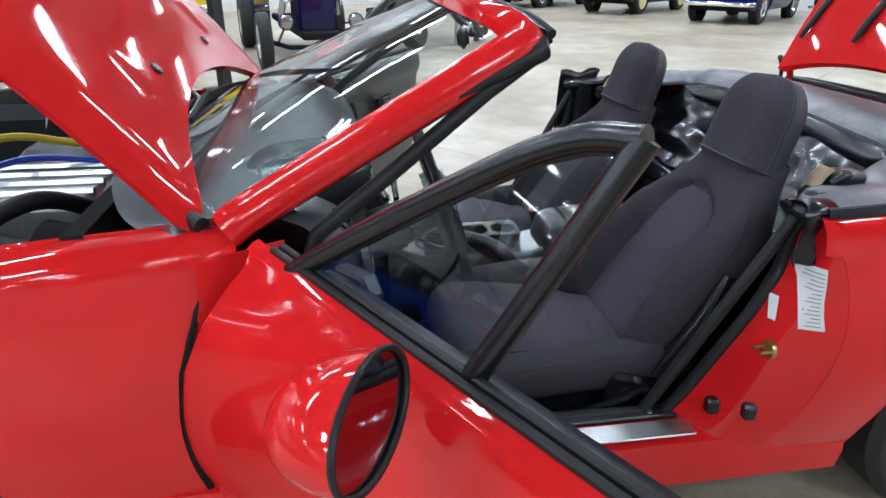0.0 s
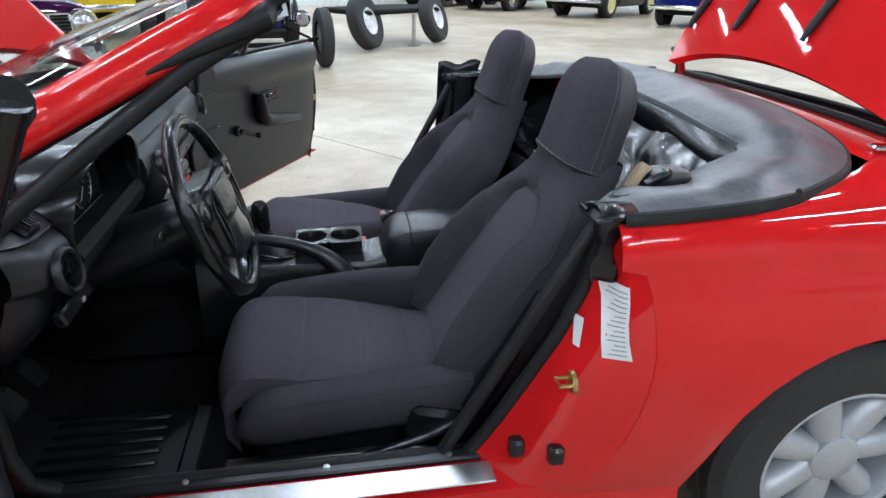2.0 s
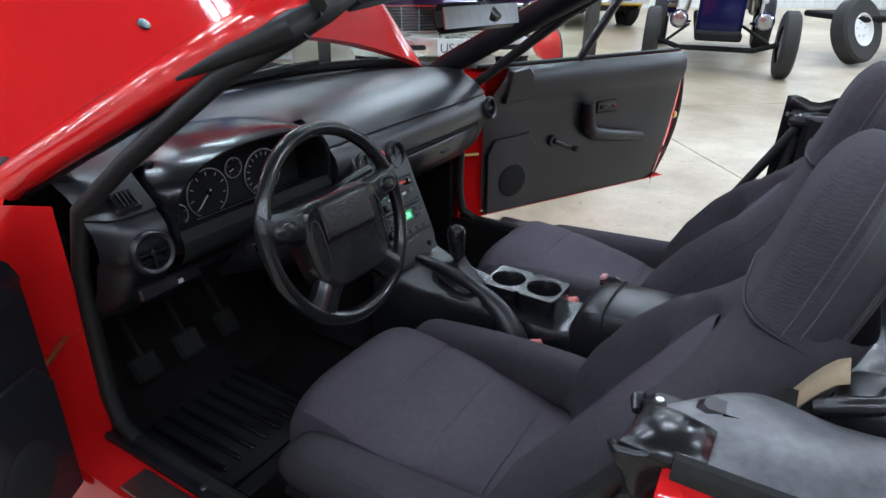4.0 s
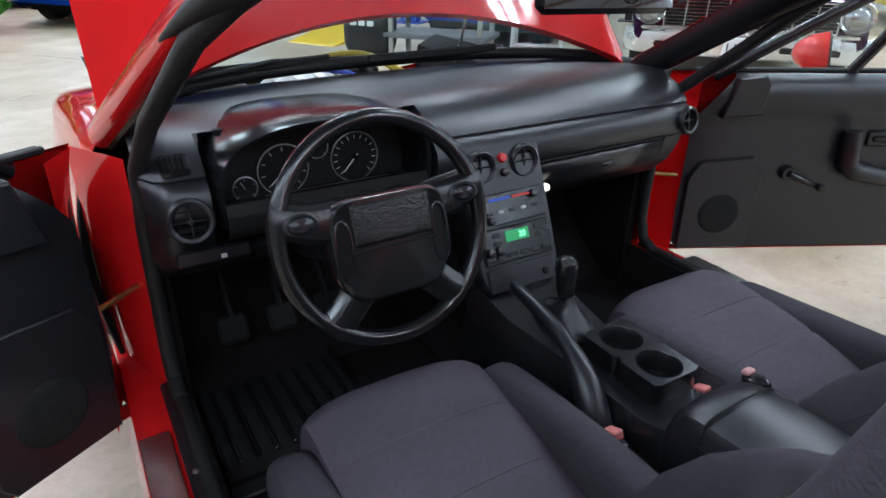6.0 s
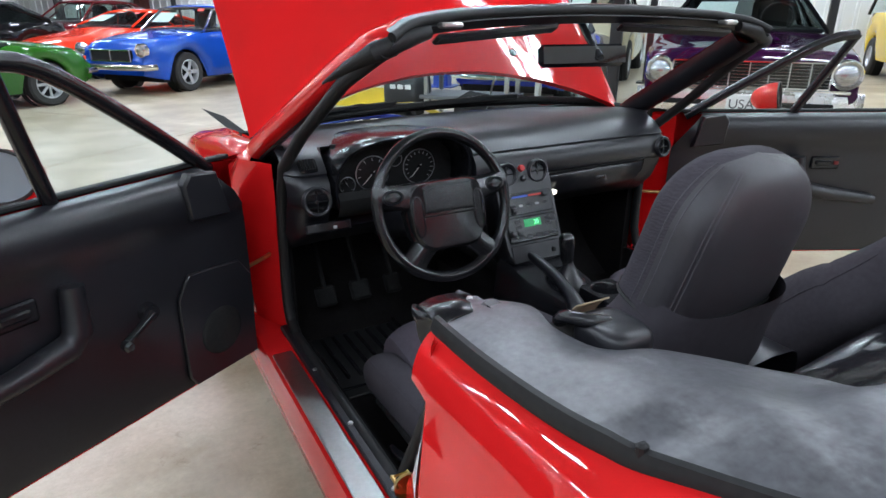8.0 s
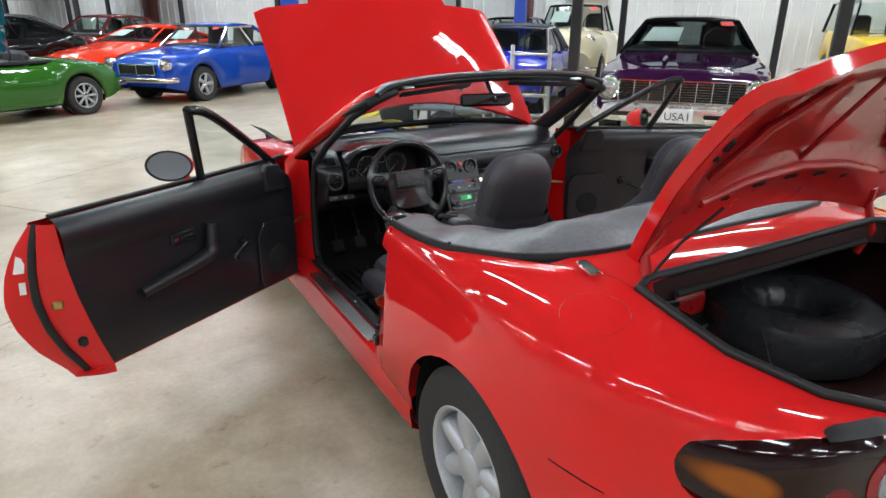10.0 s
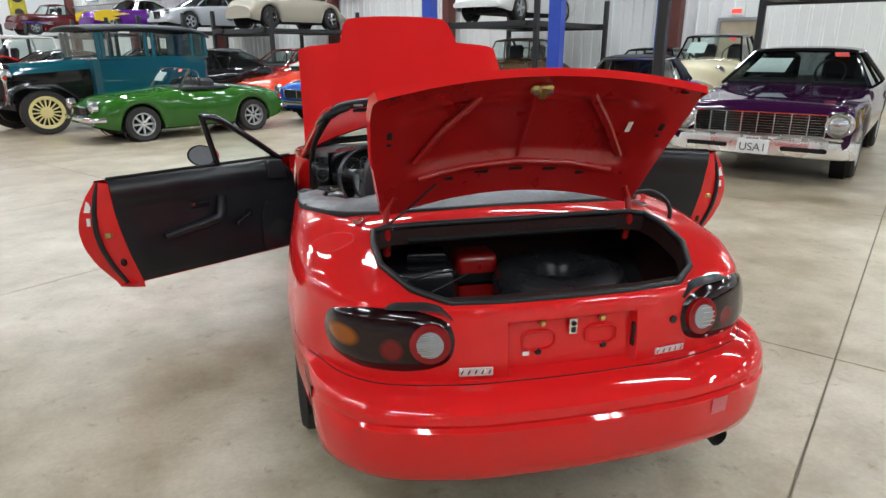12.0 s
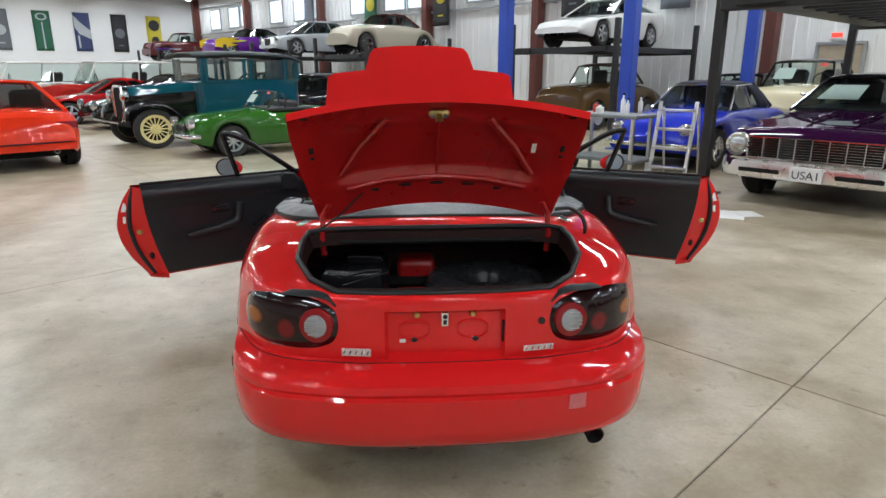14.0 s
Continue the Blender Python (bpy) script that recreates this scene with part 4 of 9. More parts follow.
# trunk: seal, tub
full = [Vector(p) for p in TRUNK_HALF] + [Vector((-p[0], p[1], p[2])) for p in reversed(TRUNK_HALF[1:-1])]
Geo().tube([p + Vector((0, 0, 0.006)) for p in full], 0.011, 8, True).make("trunk_seal", RUBBER, car, "grey rubber trunk seal")
COVER_VINYL = surface("black_cover_vinyl", (0.022, 0.022, 0.024), 0.28, bump=0.5, bump_scale=30, vary=0.2, distance=0.006)
# One near-black red for the tub's walls and floor.
TUB = surface("near_black_red_tub", (0.020, 0.0055, 0.005), 0.7, spec=0.2, vary=0.5, scale=5)
cen = Vector((0, -1.62, 0))


def tub_at(p, z):
    """The tub's wall below the opening: it reaches forward under the deck and out to the sides."""
    q = min(1.0, max(0.0, (p.y + 1.90) / 0.56))
    return Vector((p.x * 1.12, -1.85 + 0.83 * q, z))


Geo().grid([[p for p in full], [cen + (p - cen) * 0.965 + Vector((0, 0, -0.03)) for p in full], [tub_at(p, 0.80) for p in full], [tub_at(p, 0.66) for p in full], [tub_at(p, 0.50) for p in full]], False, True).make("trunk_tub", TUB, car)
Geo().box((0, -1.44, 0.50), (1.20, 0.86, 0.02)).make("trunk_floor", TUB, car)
Geo().grid(superell((0.088, 0.085, 0.105), 0.28, 0.32), False, True, m=pose(-0.085, -1.115, 0.597)).make("tank_hump", RED_IN, car, "red painted hump on the trunk floor")
Geo().tube([(-0.40, -1.395, 0.845), (0.40, -1.395, 0.845)], 0.009, 6).make("torsion_bar", DARK, car)
spare = thing("spare_wheel", pose(0.215, -1.325, 0.530), "spare tyre under a black vinyl cover lying in the trunk", "tyre")
prof = [(0.11, 0.10), (0.16, 0.135), (0.215, 0.145), (0.25, 0.125), (0.262, 0.085), (0.262, 0.04), (0.24, 0.0), (0.1, 0.0)]
Geo().lathe(prof, 40).make("tyre", TYRE, spare)
wr = []
for j in range(72):
    q = 2 * math.pi * j / 72
    wob = 0.0015 * math.sin(9 * q) + 0.001 * math.sin(23 * q + 1)
    wr.append([((r + (wob if z < 0.12 else 0)) * math.cos(q), (r + (wob if z < 0.12 else 0)) * math.sin(q), z) for r, z in ((0.09, 0.06), (0.10, 0.11), (0.14, 0.145), (0.20, 0.155), (0.245, 0.135), (0.264, 0.09), (0.263, 0.05))])
Geo().lathe([(0, 0.07), (0.10, 0.07)], 24).make("wheel_disc", DARK, spare)
Geo().grid(wr, True).make("cover", COVER_VINYL, spare, "wrinkled black vinyl cover")
box = thing("battery_cover", pose(-0.335, -1.24, 0.51), "black moulded plastic battery cover in the trunk", "box")
Geo().prism([(-0.15, -0.14), (0.10, -0.15), (0.13, -0.10), (0.13, 0.12), (-0.10, 0.16), (-0.17, 0.08)], 0, 0.20, bevel=0.02).make("body", TRIM_SHINE, box)
Geo().prism([(-0.05, -0.02), (0.10, -0.04), (0.11, 0.06), (-0.03, 0.09)], 0.20, 0.235, bevel=0.008).make("step", TRIM_SHINE, box)
Geo().tube([(-0.12, -0.13, 0.20), (-0.04, -0.14, 0.185), (0.04, -0.145, 0.205), (0.10, -0.13, 0.2)], 0.008, 6).make("lip", TRIM_SHINE, box)
Geo().tube([(-0.37, -1.65, 0.745), (-0.20, -1.50, 0.745)], 0.0025, 6).make("release_rod", RUBBER, car)

LENS_MARK = surface("dark_red_marker", (0.16, 0.005, 0.006), 0.25, spec=0.2)
for sign in (-1, 1):
    line = []
    for i, p in enumerate(REAR_PLAN):
        if p.y > -1.45:
            continue
        inn = inward(REAR_PLAN, i)
        inn = -inn if inn.x < 0 else inn
        tail = tail_share(p.y)
        off = tail_off(0.573, tail, inn.y)
        line.append((sign * -(p.x + inn.x * off), p.y + inn.y * off, 0.5735))
    Geo().tube(line, 0.0018, 6).make("bumper_gap", DARK, car)
    mark = []
    for i, p in enumerate(REAR_PLAN):
        if -1.745 < p.y < -1.60:
            inn = inward(REAR_PLAN, i)
            inn = -inn if inn.x < 0 else inn
            tail = tail_share(p.y)
            mark.append([(sign * -(p.x + inn.x * o), p.y + inn.y * o, z) for z, o in [(z, tail_off(z, tail, inn.y) - lift) for z, lift in ((0.475, 0.0), (0.482, 0.005), (0.515, 0.005), (0.522, 0.0))]])
    Geo().grid(mark).make("side_marker", LENS_MARK, car, "dark red side marker lens")
# tail: lamps, plate recess, badges, exhaust


def lamp_lens():
    """Smoked lens with soft amber and red fields behind it."""
    m, nt, b = mat_new("smoked_tail_lens")
    n, l = nt.nodes, nt.links
    co, sep = n.new("ShaderNodeTexCoord"), n.new("ShaderNodeSeparateXYZ")
    l.new(co.outputs["Object"], sep.inputs[0])
    ab = n.new("ShaderNodeMath")
    ab.operation = "ABSOLUTE"
    l.new(sep.outputs[0], ab.inputs[0])
    com = n.new("ShaderNodeCombineXYZ")
    l.new(ab.outputs[0], com.inputs[0])
    l.new(sep.outputs[2], com.inputs[2])
    last = None
    for cx, cz, rx, rz, col in ((0.670, 0.704, 0.044, 0.032, (0.26, 0.070, 0.004, 1)), (0.540, 0.680, 0.034, 0.036, (0.14, 0.003, 0.005, 1))):
        mp = n.new("ShaderNodeMapping")
        mp.inputs["Location"].default_value = (-cx / rx, 0, -cz / rz)
        mp.inputs["Scale"].default_value = (1 / rx, 0, 1 / rz)
        l.new(com.outputs[0], mp.inputs["Vector"])
        ln = n.new("ShaderNodeVectorMath")
        ln.operation = "LENGTH"
        l.new(mp.outputs[0], ln.inputs[0])
        rg = n.new("ShaderNodeMapRange")
        rg.interpolation_type = "SMOOTHSTEP"
        rg.inputs["From Min"].default_value, rg.inputs["From Max"].default_value = 1.15, 0.55
        l.new(ln.outputs["Value"], rg.inputs["Value"])
        mx = n.new("ShaderNodeMix")
        mx.data_type = "RGBA"
        l.new(rg.outputs[0], mx.inputs["Factor"])
        if last is None:
            mx.inputs[6].default_value = (0.010, 0.0008, 0.0016, 1)
        else:
            l.new(last, mx.inputs[6])
        mx.inputs[7].default_value = col
        last = mx.outputs[2]
    l.new(last, b.inputs["Base Color"])
    b.inputs["Roughness"].default_value = 0.10
    b.inputs["Specular IOR Level"].default_value = 0.35
    b.inputs["Coat Weight"].default_value = 0.3
    return m


LENS = lamp_lens()
LENS_RED = surface("red_lens", (0.22, 0.005, 0.007), 0.12, coat=0.3, spec=0.3, vary=0.1)
CLEAR_LENS = surface("clear_ribbed_lens", (0.28, 0.29, 0.30), 0.15, coat=1.0, vary=0.1)
for sign in (-1, 1):
    lamp_ob = None
    for (xa, xb, za, zb, out, mat, name, power) in ((0.360, 0.766, 0.602, 0.795, 0.020, LENS, "tail_lamp", 3.0),):
        rows = []
        for i in range(25):
            row = []
            for j in range(13):
                a, b = -1 + 2 * i / 24, -1 + 2 * j / 12
                # rounded-oblong outline
                f = (abs(a) ** power + abs(b) ** power) ** (1 / power)
                g = max(abs(a), abs(b))
                k = g / f if f > 0 else 0
                x, z = (xa + xb) / 2 + a * k * (xb - xa) / 2, (za + zb) / 2 + b * k * (zb - za) / 2
                p, n = tail_point(sign * x, z, -0.006 + (out + 0.006) * (1 - g ** 6))
                row.append(p)
            rows.append(row)
        ob = Geo().grid(rows).make(name, mat, car if lamp_ob is None else lamp_ob, {"tail_lamp": "smoked red wrap-round tail lamp"}.get(name, ""))
        lamp_ob = lamp_ob or ob
    for r0, r1, out, mat, name in ((0.0, 0.038, 0.028, CLEAR_LENS, "reversing_lens"), (0.038, 0.058, 0.025, LENS_RED, "ring_lens")):
        c = 0.438
        rows = []
        for i in range(33):
            q = 2 * math.pi * i / 32
            rows.append([tail_point(sign * (c + r * math.cos(q)), 0.70 + r * math.sin(q), out - 0.004 * (r / 0.064) ** 2)[0] for r in (r0, (r0 + r1) / 2, r1, r1 + 0.001)])
            rows[-1][-1] = tail_point(sign * (c + r1 * math.cos(q)), 0.70 + r1 * math.sin(q), 0.006)[0]
        Geo().grid(rows).make(name, mat, lamp_ob)
    for k in range(5):
        Geo().box(tail_point(sign * 0.438, 0.672 + 0.014 * k, 0.0275)[0], (0.07 if k in (1, 2, 3) else 0.05, 0.003, 0.002)).make("lens_rib", STEEL, lamp_ob)
    # dark gasket above the lamp's inner end
    pad = []
    for k in range(13):
        x = 0.372 + 0.20 * k / 12
        hi = lerp_table([(0.372, 0.0), (0.40, 0.010), (0.45, 0.016), (0.54, 0.013), (0.572, 0.004)], x)
        lo = lerp_table([(0.372, 0.764), (0.40, 0.786), (0.45, 0.793), (0.572, 0.794)], x)
        pad.append([tail_point(sign * x, lo + hi * f, o)[0] for f, o in ((0, 0.0), (0.1, 0.014), (0.5, 0.010), (0.9, 0.0), (1.0, -0.014))])
    Geo().grid(pad).make("lamp_gasket", RUBBER, car)
BADGE = surface("silver_badge", (0.62, 0.62, 0.60), 0.25, 0.3, vary=0.2, scale=60)
for x, w in ((-0.305, 0.10), (0.325, 0.108)):
    b = Geo().box((0, 0, 0), (w, 0.005, 0.028 if x < 0 else 0.022), 0.002).make("badge", BADGE, car, "small silver badge", m=Matrix.Translation(tail_point(x - 0.0, 0.606, 0.004)[0] - Vector((0, 0, 0))) @ pose(0, 0, 0, 0, 0, 8 if x > 0 else -8))
    for k in range(5):
        Geo().box((-w / 2 + w * (k + 0.5) / 5, -0.003, 0.0), (w / 26, 0.003, 0.014), 0.001, turn=pose(0, 0, 0, 0, 28, 0)).make("badge_bar", DARK if x < 0 else RED_IN, b)
RY = -1.985 + 0.037 + 0.026
Geo().box((0.0, RY - 0.006, 0.712), (0.026, 0.006, 0.052), 0.002).make("lock_plate", CHROME, car)
Geo().lathe([(0, 0.004), (0.007, 0.004), (0.008, 0)], 12, m=pose(0, RY - 0.009, 0.722, 90)).make("lock_barrel", DARK, car)
Geo().box((0.0, RY - 0.0095, 0.702), (0.012, 0.003, 0.014)).make("lock_slot", DARK, car)
for x, z in ((-0.095, 0.728), (0.095, 0.728), (-0.105, 0.638), (0.105, 0.638)):
    Geo().lathe([(0, 0.006), (0.008, 0.006), (0.011, 0)], 12, m=pose(x, RY, z, 90)).make("plate_screw", BRASS if z > 0.7 else RUBBER, car)
for x in (-0.105, 0.095):
    Geo().tube([(x - 0.05, RY, 0.66), (x - 0.05, RY, 0.69), (x - 0.03, RY, 0.703), (x + 0.03, RY, 0.703), (x + 0.05, RY, 0.69), (x + 0.05, RY, 0.66), (x + 0.03, RY, 0.645), (x - 0.03, RY, 0.645)], 0.0035, 6, True).make("plate_rib", RED, car)
Geo().box((-0.145, RY - 0.002, 0.636), (0.02, 0.003, 0.012)).make("recess_sticker", WHITE_LABEL, car)
Geo().box((0.200, RY - 0.004, 0.665), (0.010, 0.02, 0.08), 0.004).make("plate_lamp", TRIM_SHINE, car)
Geo().lathe([(0, 0.003), (0.012, 0.003), (0.013, 0)], 14, m=Matrix.Translation(tail_point(0.336, 0.70, 0.0)[0]) @ pose(0, 0, 0, 90)).make("trunk_lock", TRIM_SHINE, car)
Geo().grid([[tail_point(x, z, 0.0025)[0] for x in (0.385, 0.415, 0.442)] for z in (0.435, 0.465, 0.490)]).make("bumper_patch", surface("faded_red_patch", (0.55, 0.13, 0.14), 0.6, vary=0.2), car, "square faded patch on the bumper")
Geo().lathe([(0.024, -0.13), (0.03, 0.0), (0.033, 0.03), (0.029, 0.032), (0.027, 0.0), (0.027, -0.1)], 20, m=pose(0.535, -1.925, 0.262, 96, 0, 8)).make("exhaust_pipe", DARK, car, "sooty black exhaust pipe")
Geo().box((0.2, -1.70, 0.27), (0.5, 0.2, 0.10), 0.03).make("muffler", DARK, car)
Geo().box((-0.115, -1.93, 0.235), (0.05, 0.03, 0.03), 0.008).make("tow_hook", DARK, car)
Geo().box((0, -1.2, 0.25), (1.1, 1.1, 0.1), 0.02).make("underbody", DARK, car)
Geo().box((0, 1.3, 0.25), (1.1, 0.9, 0.1), 0.02).make("underbody", DARK, car)
# fuel flap outline
def deck_height(x, y):
    """Height of the driver-side rear body at x, y: the nearest of its points."""
    best = sorted((((p[0] - x) ** 2 + (p[1] - y) ** 2, p[2]) for p in DECK_POINTS))[:6]
    return sum(z / (d + 1e-5) for d, z in best) / sum(1 / (d + 1e-5) for d, z in best)


flap = [(-0.668 + 0.074 * math.cos(q), -1.405 + 0.078 * math.sin(q)) for q in (2 * math.pi * k / 40 for k in range(40))]
Geo().tube([(x, y, deck_height(x, y) - 0.0004) for x, y in flap], 0.0012, 6, True).make("fuel_flap_gap", RED_IN, car)


# wheels: seven-spoke alloys
def road_wheel(m, spokes=7, r=0.289, rim=0.182, w=0.185, name="wheel", parent=None, rim_mat=None):
    """Axis along local z, outer face at +z."""
    rim_mat = rim_mat or ALLOY
    hub = new(name)
    hub.matrix_basis = m
    if parent is not None:
        hub.parent = parent
    h = w / 2
    tread = [(rim, -h * 0.9), (r * 0.8, -h), (r * 0.93, -h * 0.95), (r, -h * 0.7), (r, -h * 0.35), (r - 0.006, -h * 0.33), (r - 0.006, -h * 0.27), (r, -h * 0.25), (r, h * 0.25), (r - 0.006, h * 0.27), (r - 0.006, h * 0.33), (r, h * 0.35), (r, h * 0.7), (r * 0.93, h * 0.95), (r * 0.8, h), (rim, h * 0.9)]
    Geo().lathe(tread, 40).make("tyre", TYRE, hub)
    Geo().lathe([(rim + 0.004, h * 0.88), (rim - 0.004, h * 0.92), (rim - 0.012, h * 0.86), (rim - 0.018, h * 0.4), (rim - 0.018, -h * 0.8), (rim, -h * 0.9)], 40).make("rim", rim_mat, hub)
    Geo().lathe([(0.0, h * 0.05), (rim - 0.02, h * 0.05)], 24).make("brake_disc", DARK, hub)
    g = Geo()
    for k in range(spokes):
        q = 2 * math.pi * k / spokes
        mm = pose(0, 0, 0, 0, 0, math.degrees(q))
        g.grid([[mm @ Vector((x, y, z)) for y, z in ((-wy, h * 0.2), (-wy, zt - 0.03), (-wy * 0.86, zt - 0.014), (-wy * 0.5, zt - 0.003), (0, zt + 0.001), (wy * 0.5, zt - 0.003), (wy * 0.86, zt - 0.014), (wy, zt - 0.03), (wy, h * 0.2))] for x, wy, zt in ((rim * 0.2, rim * 0.17, h * 0.72), (rim * 0.45, rim * 0.19, h * 0.76), (rim * 0.75, rim * 0.20, h * 0.78), (rim * 0.9, rim * 0.15, h * 0.74), (rim * 0.97, rim * 0.10, h * 0.62))])
    g.make("spokes", rim_mat, hub)
    Geo().lathe([(0, h * 0.84), (rim * 0.26, h * 0.82), (rim * 0.31, h * 0.74), (rim * 0.31, h * 0.3)], 20).make("centre_cap", rim_mat, hub)
    return hub


for y in (-WB, FRONT_AXLE):
    for sign in (-1, 1):
        road_wheel(pose(sign * 0.733, y, 0.289, 0, sign * 90, 0) @ pose(0, 0, 0, 0, 0, 20), parent=car)

# engine bay
bay = Geo().grid([[(x, y, z) for x, z in ((-0.69, 0.82), (-0.60, 0.78), (-0.56, 0.45), (0.56, 0.45), (0.60, 0.78), (0.69, 0.82))] for y in (0.92, 1.3, 1.75)]).make("engine_bay", DARK, car)
Geo().box((-0.02, 1.30, 0.66), (0.30, 0.55, 0.16), 0.03).make("valve_cover", surface("cast_aluminium", (0.4, 0.4, 0.4), 0.4, 0.8, vary=0.2), car)
for k in range(4):
    Geo().tube([(-0.12 + 0.08 * k, 1.04, 0.745), (-0.12 + 0.08 * k, 1.56, 0.745)], 0.012, 6).make("cover_rib", STEEL, car)
Geo().tube(spline([(0.12, 1.1, 0.76), (0.02, 1.25, 0.80), (-0.15, 1.35, 0.79), (-0.30, 1.5, 0.74)], 16), 0.009, 6).make("ignition_lead", surface("blue_lead", (0.03, 0.08, 0.5), 0.4), car)
Geo().tube(spline([(0.25, 1.2, 0.78), (0.15, 1.35, 0.83), (0.02, 1.5, 0.80)], 14), 0.012, 6).make("hose", surface("yellow_lead", (0.6, 0.5, 0.04), 0.5), car)
for a, b, c in (((-0.3, 1.6, 0.66), (-0.36, 1.3, 0.74), (-0.45, 1.05, 0.72)), ((0.3, 1.6, 0.7), (0.2, 1.62, 0.78), (-0.1, 1.6, 0.70)), ((-0.2, 1.0, 0.72), (-0.35, 1.1, 0.80), (-0.5, 1.3, 0.7))):
    Geo().tube(spline([a, b, c], 14), 0.022, 8).make("hose", RUBBER, car)
Geo().lathe([(0, 0.1), (0.05, 0.1), (0.055, 0.08), (0.055, 0)], 20, m=pose(-0.42, 1.22, 0.66)).make("reservoir", TRIM_SHINE, car)
Geo().lathe([(0, 0.12), (0.09, 0.1), (0.1, 0.0)], 24, m=pose(-0.42, 0.98, 0.66, -70)).make("brake_servo", DARK, car)
Geo().box((0.42, 1.25, 0.66), (0.24, 0.4, 0.16), 0.04).make("air_box", TRIM, car)
Geo().box((0, 1.70, 0.62), (0.75, 0.06, 0.2), 0.01).make("radiator", DARK, car)
Geo().box((-0.50, 1.50, 0.66), (0.14, 0.2, 0.10), 0.03).make("fluid_bottle", WHITE, car)


# ---- doors: a along from the hinge, n inwards, z up ----
def door_frame(sign, degrees):
    phi = radians(degrees)
    return Matrix(((sign * math.sin(phi), -sign * math.cos(phi), 0, sign * 0.81), (-math.cos(phi), -math.sin(phi), 0, 0.604), (0, 0, 1, 0), (0, 0, 0, 1)))


TRIM_EDGE = [(0.29, 1.035), (0.40, 1.068), (0.50, 1.094), (0.60, 1.114), (0.70, 1.128), (0.86, 1.138)]


MIRROR = surface("tinted_mirror", (0.34, 0.36, 0.40), 0.03, 1.0, vary=0.02, rough_vary=0.01)


def make_door(sign, degrees):
    m = door_frame(sign, degrees)
    d = new("door")
    d.parent = car
    d["label"] = "red car door standing open with black inner trim"
    a_rear = lambda z: 0.600 - lerp_table(EDGE, z) + 0.035 * max(0.0, math.sin(math.pi * (z - 0.27) / 0.62))
    a_front = lambda z: 0.008 - 0.58 * max(0.0, fender_rear(z) - 0.604)
    bulge = lambda z, q: -0.80 * max(0.0, fender_rear(z) - 0.604) * max(0.0, 1 - q / 0.4) ** 2
    zs = [0.265 + 0.585 * k / 18 for k in range(19)]
    skin = []
    for z in zs:
        f, r = a_front(z), a_rear(z)
        n0 = lerp_table(SIDE_OUT, z)
        skin.append([m @ Vector((f + (r - f) * q / 16, n0 - 0.012 * math.sin(math.pi * q / 16) + bulge(z, q / 16), z)) for q in range(17)])
    shoulder = [[m @ Vector((a_front(0.85) + (a_rear(0.85) - a_front(0.85)) * q / 16, 0.058 + 0.012 * k, 0.85 + 0.013 * math.sin(k * 0.8))) for q in range(17)] for k in range(3)]
    Geo().grid(skin + shoulder).make("skin", RED, d)
    # shut face at the rear, bottom and front faces
    Geo().grid([[m @ Vector((a_rear(z) + (lerp_table(TRIM_EDGE, z) - a_rear(z)) * q, lerp_table(SIDE_OUT, z) + (0.128 - lerp_table(SIDE_OUT, z)) * min(1, q * 1.25 if q < 0.6 else 0.75 + (q - 0.6) * 0.625), z)) for q in (0, 0.12, 0.3, 0.55, 0.8, 1)] for z in zs]).make("shut_face", RED, d)
    Geo().tube([m @ Vector((a_rear(z) * 0.62 + lerp_table(TRIM_EDGE, z) * 0.38, 0.075, z)) for z in zs[1:]], 0.013, 8).make("weather_strip", RUBBER, d)
    Geo().grid([[m @ Vector((a, n, 0.265 + 0.03 * (n > 0.05))) for n in (0.04, 0.08, 0.12)] for a in (0.03, 0.4, 0.8, 0.95, a_rear(0.265))]).make("bottom_face", RED, d)
    Geo().grid([[m @ Vector((a_front(z) + (0.085 - a_front(z)) * q, (lerp_table(SIDE_OUT, z) + bulge(z, 0)) * (1 - q) + 0.11 * q, z)) for q in (0.04, 0.5, 1)] for z in zs]).make("hinge_face", RED, d)
    # inner trim panel with a rolled top
    front = lambda z: 0.07 + 0.10 * max(0, (z - 0.72) / 0.13) ** 1.5 + 0.04 * max(0, (0.36 - z) / 0.07) ** 2
    rows = []
    for z, n in ((0.295, 0.105), (0.30, 0.122), (0.33, 0.130), (0.45, 0.134), (0.60, 0.134), (0.70, 0.134), (0.735, 0.136), (0.75, 0.146), (0.79, 0.155), (0.83, 0.150), (0.855, 0.132), (0.862, 0.11), (0.855, 0.095)):
        f, r = front(z), lerp_table(TRIM_EDGE, z)
        rows.append([m @ Vector((f + (r - f) * q / 14, n - (0.006 if q in (0, 14) else 0), z)) for q in range(15)])
    Geo().grid(rows).make("trim_panel", TRIM, d, "black vinyl door trim")
    for n, z, mat in ((0.078, 0.866, RUBBER), (0.094, 0.868, STEEL if sign < 0 else RUBBER)):
        Geo().box((0.60, n, z), (1.06, 0.012, 0.012), 0.003, m=m).make("window_seal", RUBBER, d)
    # armrest with its pull, handle, winder, loudspeaker
    Geo().tube([m @ Vector(p) for p in ((0.90, 0.150, 0.525), (0.70, 0.158, 0.555), (0.60, 0.160, 0.575), (0.575, 0.160, 0.60), (0.565, 0.155, 0.70))], [0.020, 0.026, 0.030, 0.030, 0.024], 8).make("armrest", TRIM, d)
    cup = Geo().box((0.685, 0.137, 0.672), (0.115, 0.012, 0.050), 0.006, m=m).make("handle_cup", TRIM_SHINE, d)
    Geo().box((0.675, 0.146, 0.672), (0.06, 0.010, 0.018), 0.004, m=m).make("door_handle", TRIM_SHINE, cup)
